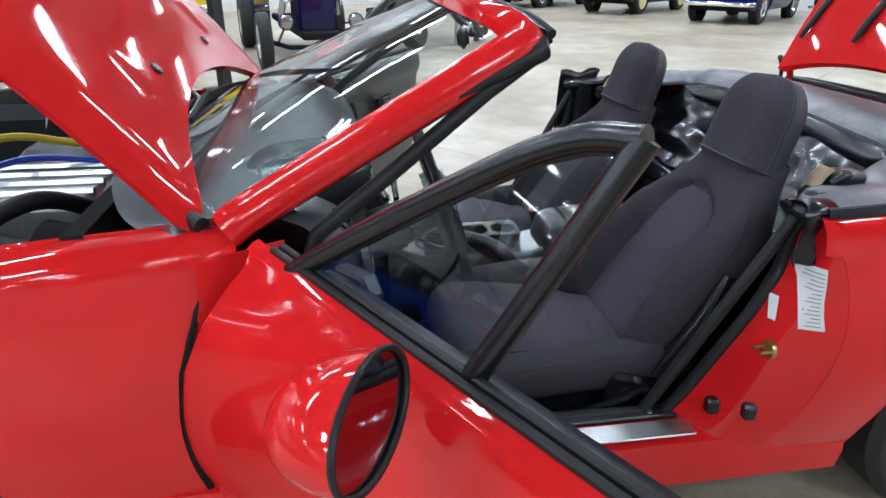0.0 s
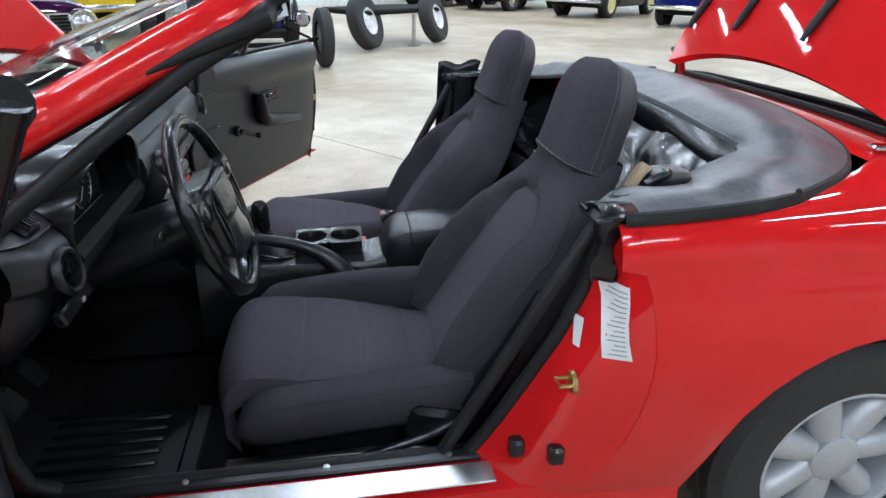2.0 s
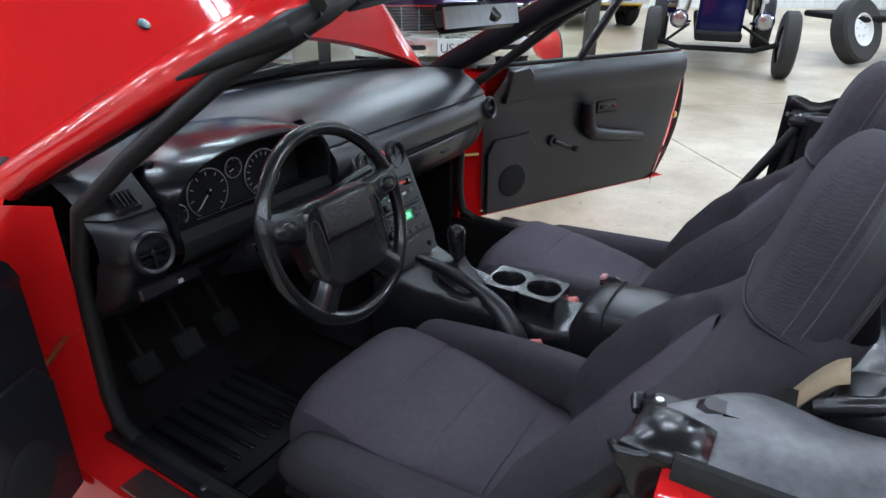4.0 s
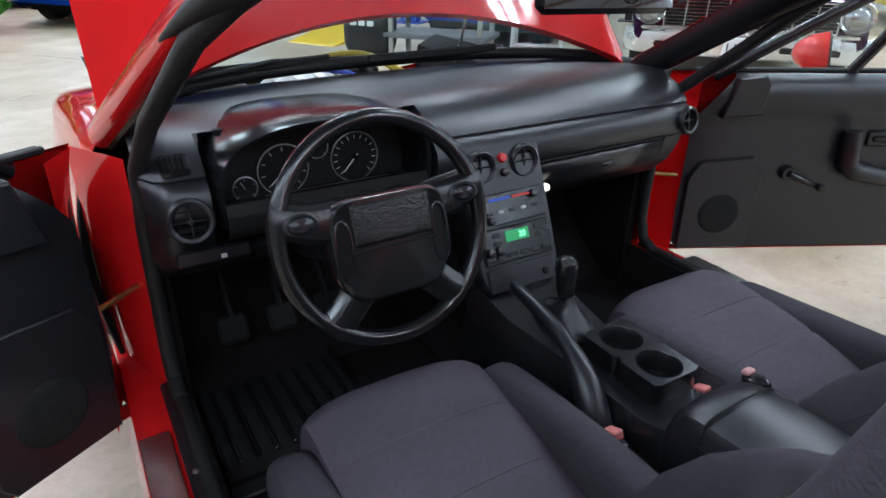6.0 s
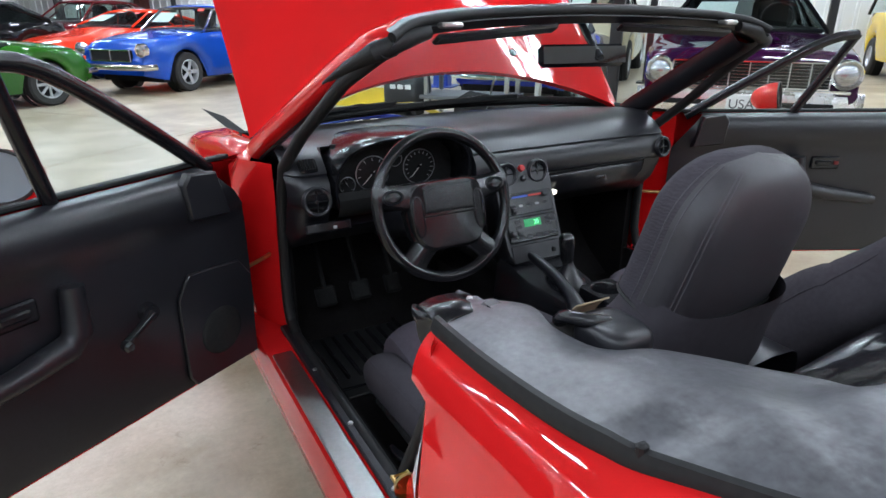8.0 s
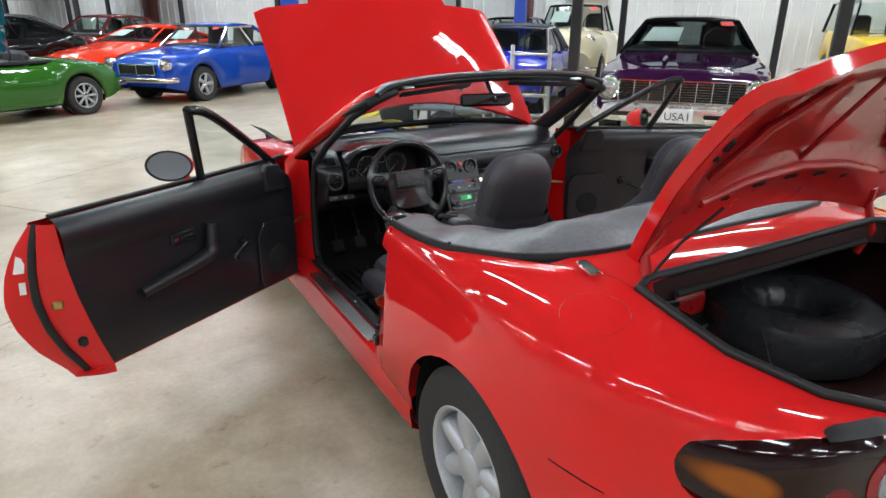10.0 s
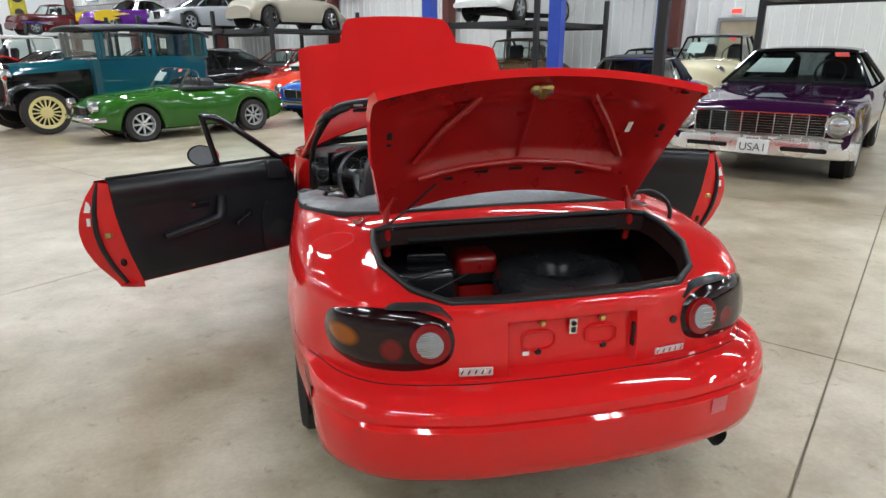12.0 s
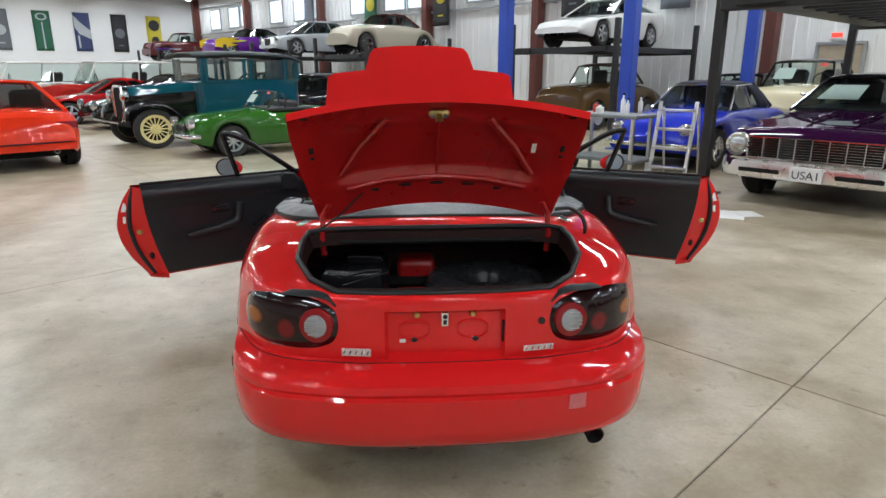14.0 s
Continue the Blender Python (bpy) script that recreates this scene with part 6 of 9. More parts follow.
radio = Geo().box((0, -0.012, -0.222), (0.182, 0.008, 0.078), 0.004, m=stack_m).make("radio", TRIM_SHINE, dash, "black car radio with lit green display")
Geo().box((0.0, -0.0168, -0.205), (0.062, 0.002, 0.024), m=stack_m).make("display", glow("green_display", (0.02, 0.16, 0.05), 0.9), radio)
txt = bpy.data.curves.new("display_digits", "FONT")
txt.body, txt.size, txt.extrude = "20", 0.018, 0.0004
digits = new("display_digits", txt)
digits.parent = radio
digits.matrix_basis = stack_m @ pose(0.004, -0.0185, -0.211, 90)
txt.materials.append(glow("green_digits", (0.25, 1.0, 0.35), 1.6))
for k in range(6):
    Geo().box((-0.078 + 0.030 * k, -0.017, -0.246), (0.022, 0.004, 0.009), 0.001, m=stack_m).make("radio_button", TRIM, radio)
for x, z in ((-0.055, -0.198), (-0.055, -0.216), (0.058, -0.198), (0.058, -0.216), (0.078, -0.207)):
    Geo().box((x, -0.017, z), (0.018, 0.004, 0.009), 0.001, m=stack_m).make("radio_button", TRIM, radio)
for x in (-0.078, -0.055):
    Geo().lathe([(0, 0.016), (0.009, 0.014), (0.010, 0)], 14, m=stack_m @ pose(x, -0.014, -0.232, 90)).make("radio_knob", TRIM_SHINE, radio)
Geo().box((0, -0.011, -0.295), (0.182, 0.006, 0.055), 0.004, m=stack_m).make("blank_panel", TRIM, dash)
Geo().lathe([(0, 0.006), (0.007, 0.005), (0.008, 0)], 12, m=stack_m @ pose(0.06, -0.014, -0.30, 90)).make("lighter_socket", DARK, dash)
# driver side: demister slot, switches; passenger: glove box
Geo().box((-0.636, 0.340, 0.838), (0.052, 0.012, 0.044), 0.010, turn=pose(0, 0, 0, -48)).make("demister_vent", TRIM_SHINE, dash)
Geo().box((-0.636, 0.336, 0.843), (0.038, 0.010, 0.030), 0.004, turn=pose(0, 0, 0, -48)).make("demister_hollow", DARK, dash)
for k in range(4):
    Geo().box((-0.648 + 0.008 * k, 0.332, 0.8465), (0.0025, 0.006, 0.028), turn=pose(0, 0, 0, -48)).make("demister_slat", TRIM_SHINE, dash)
Geo().box((-0.60, 0.312, 0.672), (0.13, 0.02, 0.028), 0.004, turn=pose(0, 0, 0, -18)).make("switch_panel", TRIM_SHINE, dash)
Geo().box((-0.585, 0.299, 0.672), (0.010, 0.003, 0.008)).make("switch_mark", DIAL, dash)
Geo().grid([[(x, y + 0.012 * (x / 0.66) ** 3, z) for y, z in ((0.286, 0.734), (0.290, 0.712), (0.312, 0.668), (0.345, 0.628))] for x in (0.135, 0.25, 0.35, 0.45, 0.55)]).make("glove_box_lid", TRIM, dash, "black glove box lid", thick=0.006)
Geo().tube([(x, 0.289 + 0.012 * (x / 0.66) ** 3, 0.7395) for x in (0.125, 0.25, 0.35, 0.45, 0.56)] + [(0.565, 0.308, 0.70), (0.555, 0.345, 0.64)], 0.003, 6).make("glove_box_gap", DARK, dash)
Geo().box((0.36, 0.297, 0.70), (0.05, 0.012, 0.016), 0.005, turn=pose(0, 0, 0, -18)).make("glove_box_latch", TRIM_SHINE, dash)
Geo().box((0.150, 0.284, 0.676), (0.022, 0.02, 0.014), 0.003).make("footwell_lamp", glow("lamp_lens", (1.0, 0.9, 0.7), 2.0), dash)

# steering wheel, column, stalks
wheel = new("steering_wheel")
wheel.parent = car
wheel["label"] = "black four-spoke airbag steering wheel with worn leather rim"
wheel.matrix_basis = pose(-0.356, 0.146, 0.757, 72, 0, 0)
LEATHER = surface("worn_black_leather", (0.009, 0.009, 0.010), 0.19, rough_vary=0.06, bump=0.10, bump_scale=160, vary=0.3)
def rim_point(t):
    return Vector((0.186 * math.cos(t), 0.186 * math.sin(t), 0))


Geo().tube([rim_point(2 * math.pi * k / 64) for k in range(64)], [0.0145 + 0.0022 * sum(math.exp(-(((2 * math.pi * k / 64 - a + math.pi) % (2 * math.pi) - math.pi) / 0.16) ** 2) for a in (radians(14), radians(166), radians(-52), radians(-128))) for k in range(64)], 14, True).make("rim", LEATHER, wheel)
# pad: wide upper bar that narrows into a tall lower block
pad = []
for k in range(9):
    q = k / 8
    f = 1 - 0.10 * q ** 3
    ring = []
    for j in range(48):
        t = 2 * math.pi * j / 48
        cx, cy = math.cos(t), math.sin(t)
        ring.append((0.112 * f * math.copysign(abs(cx) ** 0.36, cx) * (1 - 0.16 * max(0, -cy) ** 0.7), (0.064 if cy > 0 else 0.118) * f * math.copysign(abs(cy) ** 0.42, cy) - 0.004 + 0.006 * (1 - cx * cx), -0.03 + 0.052 * q ** 0.55 + 0.008 * (1 - cx * cx) * q))
    pad.append(ring)
pad.append([(0, -0.012, 0.032)] * 48)
Geo().grid(pad, False, True).make("airbag_pad", LEATHER, wheel)
Geo().grid([[(x, y, 0.0325 - 0.9 * x * x - 0.0016 * abs(y - 0.018) / 0.03) for y in (-0.016, -0.010, 0.018, 0.046, 0.052)] for x in (-0.070, -0.064, -0.04, 0, 0.04, 0.064, 0.070)]).make("pad_top", surface("crumpled_shiny_skin", (0.008, 0.008, 0.009), 0.2, bump=0.9, bump_scale=230, vary=0.3), wheel, thick=0.006)
Geo().tube([(x, -0.024, 0.0325 - 0.9 * x * x) for x in (-0.078, -0.04, 0, 0.04, 0.078)], 0.0016, 6).make("pad_gap", DARK, wheel)
for sg in (-1, 1):
    Geo().grid([[(sg * x, y, z) for y, z in ((yt - 0.006, -0.014), (yt, 0.004), (yt - 0.010, 0.016), ((yt + yb) / 2, 0.019), (yb + 0.010, 0.016), (yb, 0.004), (yb + 0.006, -0.014))] for x, yt, yb in ((0.085, 0.062, -0.012), (0.115, 0.062, -0.004), (0.145, 0.066, 0.004), (0.170, 0.072, 0.014), (0.186, 0.078, 0.014))]).make("spoke", LEATHER, wheel)
    Geo().grid([[Vector((sg * (x + 0.72 * o), y + 0.69 * o, z)) for o, z in ((-wd, -0.012), (-wd, 0.004), (-wd * 0.6, 0.013), (0, 0.016), (wd * 0.6, 0.013), (wd, 0.004), (wd, -0.012))] for x, y, wd in ((0.062, -0.086, 0.034), (0.080, -0.106, 0.030), (0.100, -0.126, 0.030), (0.118, -0.146, 0.040))]).make("spoke", LEATHER, wheel)
    Geo().lathe([(0, 0.004), (0.013, 0.004), (0.017, 0.001)], 18, m=pose(sg * 0.148, 0.036, 0.019) @ Matrix.Diagonal((1.25, 0.8, 1, 1))).make("horn_button", TRIM_SHINE, wheel)
    Geo().lathe([(0.017, 0.0), (0.019, 0.004), (0.023, 0.002), (0.024, -0.004)], 20, m=pose(sg * 0.148, 0.036, 0.018) @ Matrix.Diagonal((1.25, 0.8, 1, 1))).make("horn_bezel", TRIM, wheel)
    Geo().tube([(sg * 0.088 + 0.014 * math.cos(t), -0.022 + (0.052 if math.sin(t) > 0 else 0.050) * math.copysign(abs(math.sin(t)) ** 0.5, math.sin(t)), 0.0262 - 0.003 * abs(math.sin(t))) for t in (2 * math.pi * k / 28 for k in range(28))], 0.0022, 6, True).make("pad_groove", TRIM_SHINE, wheel)
Geo().tube([(-0.360, 0.165, 0.745), (-0.365, 0.30, 0.69), (-0.365, 0.49, 0.62)], [0.05, 0.06, 0.065], 12).make("steering_column", TRIM, car)
Geo().tube([(-0.32, 0.255, 0.755), (-0.20, 0.255, 0.778), (-0.13, 0.250, 0.788)], [0.008, 0.009, 0.011], 8).make("wiper_stalk", TRIM_SHINE, car)
Geo().tube([(-0.42, 0.235, 0.735), (-0.49, 0.23, 0.742), (-0.515, 0.225, 0.742)], [0.008, 0.009, 0.011], 8).make("lamp_stalk", TRIM_SHINE, car)

# ---- console ----
con = new("console")
con.parent = car
con.matrix_basis = pose(0, 0.034, 0.004)
con["label"] = "black plastic centre console with cup holders and armrest"
rows = []
for y, xl, xr, z in ((0.235, -0.10, 0.135, 0.515), (0.12, -0.085, 0.13, 0.475), (0.0, -0.055, 0.125, 0.455), (-0.22, -0.05, 0.125, 0.45), (-0.30, -0.045, 0.125, 0.47)):
    rows.append([(xl - 0.02, y, 0.26), (xl - 0.004, y, z - 0.03), (xl + 0.012, y, z), (xr - 0.012, y, z), (xr + 0.004, y, z - 0.03), (xr + 0.02, y, 0.26)])
Geo().grid(rows).make("console_body", TRIM_SHINE, con)
Geo().box((0.012, 0.212, 0.522), (0.20, 0.020, 0.010), 0.004, turn=pose(0, 0, 0, 20)).make("console_lip", BEZEL, con)
# gear lever: boot and knob
boot = []
for k in range(9):
    q = k / 8
    r = 0.058 * (1 - q) ** 1.3 + 0.012
    boot.append([(0.033 + r * (1 + 0.12 * math.sin(5 * t + 2 * k)) * math.cos(t) * 0.85, 0.06 + r * math.sin(t), 0.462 + 0.075 * q) for t in (2 * math.pi * j / 24 for j in range(24))])
Geo().grid(boot, False, True).make("gear_boot", TRIM, con)
Geo().tube([(0.033 + 0.062 * math.cos(t) * 0.8, 0.055 + 0.075 * math.sin(t), 0.472 + 0.02 * math.sin(t)) for t in (2 * math.pi * j / 28 for j in range(28))], 0.005, 6, True).make("boot_ring", TRIM_SHINE, con)
Geo().lathe([(0.008, -0.09), (0.012, -0.075), (0.019, -0.06), (0.021, -0.03), (0.024, -0.008), (0.022, 0.008), (0.014, 0.016), (0, 0.018)], 20, m=pose(0.028, 0.072, 0.603, -6)).make("gear_knob", LEATHER, con)
# cup holder
cups = Geo().box((0.065, -0.112, 0.435), (0.116, 0.21, 0.02), 0.004).make("cup_holder", TRIM, con)
for y in (-0.064, -0.160):
    ring = []
    for j in range(33):
        t = 2 * math.pi * j / 32
        c, sn = math.cos(t), math.sin(t)
        k = min(0.059 / max(abs(c), 1e-6), 0.048 / max(abs(sn), 1e-6))
        ring.append([(0.065 + c * r, y + sn * r, z) for r, z in ((0.036, 0.445), (0.040, 0.490), (0.043, 0.494))] + [(0.065 + c * k, y + sn * k, 0.494), (0.065 + c * k, y + sn * k, 0.44)])
    Geo().grid(ring).make("cup_well", TRIM_SHINE, cups)
# armrest: a padded box with a rounded nose and a lid seam
rows = []
for k in range(17):
    q = k / 16
    y = -0.262 - 0.325 * q
    f = math.sqrt(max(0.0, 1 - (1 - q / 0.20) ** 2)) if q < 0.20 else 1.0
    zt = 0.470 + (0.068 + 0.012 * min(1, q * 2)) * f
    xl, xr = -0.030 - 0.026 * f, 0.104 + 0.020 * f
    rows.append([(xl - 0.012, y, 0.30), (xl - 0.006, y, zt - 0.06), (xl, y, zt - 0.024), (xl + 0.008, y, zt - 0.008), (xl + 0.026, y, zt), ((xl + xr) / 2, y, zt + 0.005), (xr - 0.026, y, zt), (xr - 0.008, y, zt - 0.008), (xr, y, zt - 0.024), (xr + 0.006, y, zt - 0.06), (xr + 0.012, y, 0.30)])
g = Geo().grid(rows)
g.f.append(list(range(11)))
g.make("armrest_box", TRIM, con, "padded black vinyl armrest box")
Geo().tube([(-0.061, y, z) for y, z in ((-0.345, 0.502), (-0.45, 0.504), (-0.58, 0.504))], 0.0025, 6).make("lid_gap", DARK, con)
Geo().tube([(-0.060, -0.345, 0.503), (-0.050, -0.342, 0.538), (-0.030, -0.342, 0.5485), (0.035, -0.342, 0.5535), (0.098, -0.342, 0.5485), (0.119, -0.342, 0.538)], 0.0022, 6).make("lid_gap", DARK, con)
Geo().box((0.150, -0.300, 0.500), (0.028, 0.05, 0.05), 0.009, turn=pose(0, 0, 0, -15)).make("belt_buckle", TRIM_SHINE, con)
Geo().box((0.150, -0.279, 0.522), (0.022, 0.016, 0.010), 0.003, turn=pose(0, 0, 0, -15)).make("buckle_button", surface("faded_red_button", (0.45, 0.22, 0.21), 0.5), con)
# handbrake
Geo().tube(spline([(-0.055, 0.135, 0.548), (-0.06, 0.05, 0.540), (-0.065, -0.05, 0.515), (-0.075, -0.12, 0.47), (-0.085, -0.17, 0.40), (-0.09, -0.20, 0.32)], 18), [0.008, 0.0135, 0.0145, 0.015, 0.0155, 0.016, 0.016, 0.0165, 0.020, 0.023, 0.026, 0.028, 0.030, 0.031, 0.031, 0.030, 0.030, 0.030], 12).make("handbrake", TRIM, con, "black handbrake lever with leather gaiter")
# bunched bag behind the wheel in the passenger footwell
Geo().box((0.24, 0.62, 0.24), (0.10, 0.04, 0.05), 0.012).make("carpet_fold", CARPET, car)

# ---- soft-top cover behind the seats ----
RIM = spline([(-0.768, -0.575, 0.859), (-0.771, -0.64, 0.862), (-0.772, -0.70, 0.865), (-0.770, -0.76, 0.868), (-0.766, -0.82, 0.872), (-0.757, -0.87, 0.875), (-0.738, -0.93, 0.878),
              (-0.65, -1.08, 0.890), (-0.50, -1.180, 0.902), (-0.24, -1.232, 0.916), (0, -1.240, 0.920)], 71)
INNER = spline([(-0.706, -0.552, 0.861), (-0.655, -0.618, 0.867), (-0.668, -0.69, 0.869), (-0.652, -0.752, 0.870), (-0.597, -0.788, 0.871), (-0.548, -0.860, 0.877), (-0.484, -0.962, 0.886),
                (-0.36, -0.963, 0.896), (-0.24, -0.963, 0.904), (-0.12, -0.962, 0.909), (0, -0.962, 0.911)], 71)
cover = new("tonneau_cover")
cover.parent = car
cover["label"] = "wrinkled black vinyl cover over the folded soft top"
WEB = surface("tan_webbing", (0.28, 0.21, 0.13), 0.8, vary=0.2)
for sign in (-1, 1):
    rows = []
    for r, i in zip(RIM, INNER):
        row = []
        for k in range(17):
            q = k / 16
            p = r.lerp(i, q)
            wide = min(1, (r - i).length / 0.32) ** 2
            p.z += 0.036 * math.sin(math.pi * q) * (0.05 + 0.95 * wide)
            p.z += (0.007 * noise.noise(Vector((p.x * 8 * sign, p.y * 8, sign * 3.0))) + 0.003 * noise.noise(Vector((p.x * 22 * sign, p.y * 16, sign * 5.0)))) * min(1, q * 5) * min(1, (1 - q) * 6 + 0.3) * min(1, abs(p.x) / 0.12)
            # a pulled pucker above the bead, and drawn folds towards the corner
            p.z -= 0.008 * math.exp(-((p.x + 0.715) ** 2 + (p.y + 0.91) ** 2) / 0.0011)
            p.z += 0.004 * math.sin(60 * (p.x - 0.6 * p.y)) * math.exp(-((p.x + 0.58) ** 2 + (p.y + 1.0) ** 2) / 0.012)
            row.append((p.x * -sign, p.y, p.z))
        # rolled edge towards the cockpit
        x, y, z = row[-1]
        row += [(x, y + 0.003, z - 0.004), (x, y + 0.001, z - 0.012)]
        rows.append(row)
    Geo().grid(rows).make("cover_sheet", VINYL, cover, smooth=60)
    Geo().tube([(p.x * -sign, p.y, p.z + 0.002) for p in INNER[43:]], 0.0028, 6).make("edge_seam", VINYL, cover)
    bead = []
    for k, p in enumerate(RIM):
        d = RIM[min(k + 1, 70)] - RIM[max(k - 1, 0)]
        out = Vector((d.y, -d.x, 0)).normalized()
        bead.append([((p + out * o).x * -sign, (p + out * o).y, p.z + h) for o, h in ((-0.002, 0.002), (0.004, 0.0), (0.006, -0.006), (0.009, -0.014), (0.008, -0.020), (0.0, -0.022))])
    Geo().grid(bead).make("cover_beading", RUBBER, cover)
    Geo().box((sign * 0.748, -0.907, 0.874), (0.012, 0.010, 0.020), 0.003).make("bead_clip", RUBBER, cover)
    # upright glossy fold below the straight edge
    fold = []
    for k in range(25):
        q = k / 24
        x = 0.515 * q
        top = lerp_table([(0, 0.907), (0.24, 0.900), (0.36, 0.892), (0.484, 0.882), (0.52, 0.878)], x)
        deep = 0.088 * min(1.0, (0.53 - x) / 0.10)
        fold.append([(sign * (x + 0.02 * f * q), -0.965 + 0.018 * math.sin(math.pi * min(1, f * 1.2)) + 0.03 * f * q, top - deep * f + 0.004 * math.sin(11 * x + 5 * f)) for f in (0, 0.1, 0.25, 0.4, 0.55, 0.7, 0.85, 1.0)])
    Geo().grid(fold).make("cover_fold", TRIM_SHINE, cover, "upright glossy black fold of the cover")
    # glossy folded sheet below the fold, down to the shelf
    sheet = []
    for i in range(41):
        x = sign * (0.0 + 0.60 * i / 40)
        row = []
        for k in range(21):
            q = k / 20
            y, z = -0.945 + 0.22 * q, 0.842 - 0.17 * q ** 0.8
            z += 0.020 * noise.noise(Vector((x * 7, q * 3.5, 2.0))) + 0.010 * math.sin(18 * x + 6 * q) + 0.006 * abs(noise.noise(Vector((x * 16, q * 7, 4.0))))
            row.append((x, y + 0.03 * noise.noise(Vector((x * 5, q * 4, 7.0))), z))
        sheet.append(row)
    Geo().grid(sheet).make("folded_window_sheet", TRIM_SHINE, cover, "creased glossy black folded sheet", smooth=70)
    # belt reel with tan webbing, sunk in the gap of the cover
    reel = new("belt_reel")
    reel.parent = car
    Geo().grid(superell((0.036, 0.044, 0.030), 0.45, 0.6), False, True, m=pose(sign * 0.612, -0.728, 0.856)).make("reel_cover", TRIM, reel)
    Geo().tube(spline([(sign * 0.648, -0.672, 0.868), (sign * 0.652, -0.690, 0.882), (sign * 0.640, -0.715, 0.884), (sign * 0.615, -0.722, 0.880)], 9), 0.009, 8).make("belt_guide", TRIM_SHINE, reel)
    Geo().box((sign * 0.625, -0.70, 0.825), (0.07, 0.13, 0.05), 0.01).make("reel_base", DARK, reel)
    Geo().grid([[(sign * (0.585 + 0.045 * a), -0.690 + 0.045 * b, 0.892 - 0.070 * b ** 1.6) for a in (0, 1)] for b in (0, 0.2, 0.4, 0.6, 0.8, 1.0)]).make("belt_webbing", WEB, reel, "tan seat belt webbing", thick=0.002)
Geo().tube([(x, -0.70, 0.62 + 0.015 * math.sin(9 * x)) for x in [-0.66 + 0.06 * k for k in range(23)]], 0.035, 8).make("bulkhead_roll", TRIM_SHINE, car)

# ---- parked vehicles: each is built with its nose to -x, in hall metres ----
def hall(u, v, turn=0.0, z=0.0):
    return HALL @ pose(u, v, z, 0, 0, turn)


def dull(name, c, r=0.5):
    return surface(name, c, r)


LEATHER_TAN = dull("tan_leather", (0.30, 0.20, 0.10))
PAPER_RED = dull("red_tag", (0.55, 0.05, 0.04))
HEADLAMP = surface("headlamp_glass", (0.42, 0.43, 0.45), 0.22, 0.85, coat=1.0, vary=0.4, scale=30, bump=0.2, bump_scale=60)
SHEET = surface("pale_green_paper", (0.36, 0.47, 0.43), 0.6, vary=0.12, scale=20)
SEATS_DARK = dull("dark_seat", (0.02, 0.02, 0.022), 0.7)


def round_wheel(parent, x, y, r, rim, w, style, mat, face):
    """style: spokes, wire, plain, dish. face: side on which the outer face lies, +1 or -1 in y."""
    hub = new("wheel")
    hub.parent = parent
    hub.matrix_basis = pose(x, y, r, -90 * face, 0, 0)
    h = w / 2
    Geo().lathe([(rim, -h * 0.9), (r * 0.9, -h), (r, -h * 0.7), (r, h * 0.7), (r * 0.92, h), (rim, h * 0.9)], 28).make("tyre", TYRE, hub)
    Geo().lathe([(rim + 0.004, h * 0.9), (rim - 0.006, h * 0.95), (rim - 0.02, h * 0.6), (rim - 0.02, -h * 0.6)], 28).make("rim", mat, hub)
    if style == "plain":
        Geo().lathe([(0, h * 0.65), (rim * 0.3, h * 0.6), (rim * 0.75, h * 0.35), (rim - 0.02, h * 0.5)], 24).make("disc", mat, hub)
        for k in range(5):
            Geo().lathe([(0, 0.01), (0.012, 0.008), (0.014, 0)], 8, m=pose(rim * 0.42 * math.cos(k * 1.2566), rim * 0.42 * math.sin(k * 1.2566), h * 0.52)).make("wheel_nut", CHROME, hub)
    else:
        n = 8 if style == "spokes" else 5 if style == "five" else 16
        t = rim * (0.10 if style == "spokes" else 0.16 if style == "five" else 0.045)
        if style == "wire":
            Geo().lathe([(rim * 0.80, h * 0.62), (rim * 0.84, h * 0.80), (rim * 0.98, h * 0.97)], 28).make("rim_ring", mat, hub)
            Geo().lathe([(0, h * 0.9), (rim * 0.30, h * 0.82), (rim * 0.36, h * 0.55)], 20).make("hub_disc", mat, hub)
        g = Geo()
        for k in range(n):
            q = 2 * math.pi * k / n
            g.tube([(rim * 0.15 * math.cos(q), rim * 0.15 * math.sin(q), h * 0.6), (rim * 0.96 * math.cos(q), rim * 0.96 * math.sin(q), h * 0.62)], t, 6, flat=0.6)
        g.make("spokes", mat, hub)
        Geo().lathe([(0, h * 0.85), (rim * 0.16, h * 0.8), (rim * 0.24, h * 0.55), (rim * 0.24, 0)], 16).make("hub_cap", CHROME if style != "wire" else mat, hub)
        Geo().lathe([(0, -h * 0.1), (rim - 0.02, -h * 0.1)], 20).make("brake_disc", DARK, hub)
    return hub


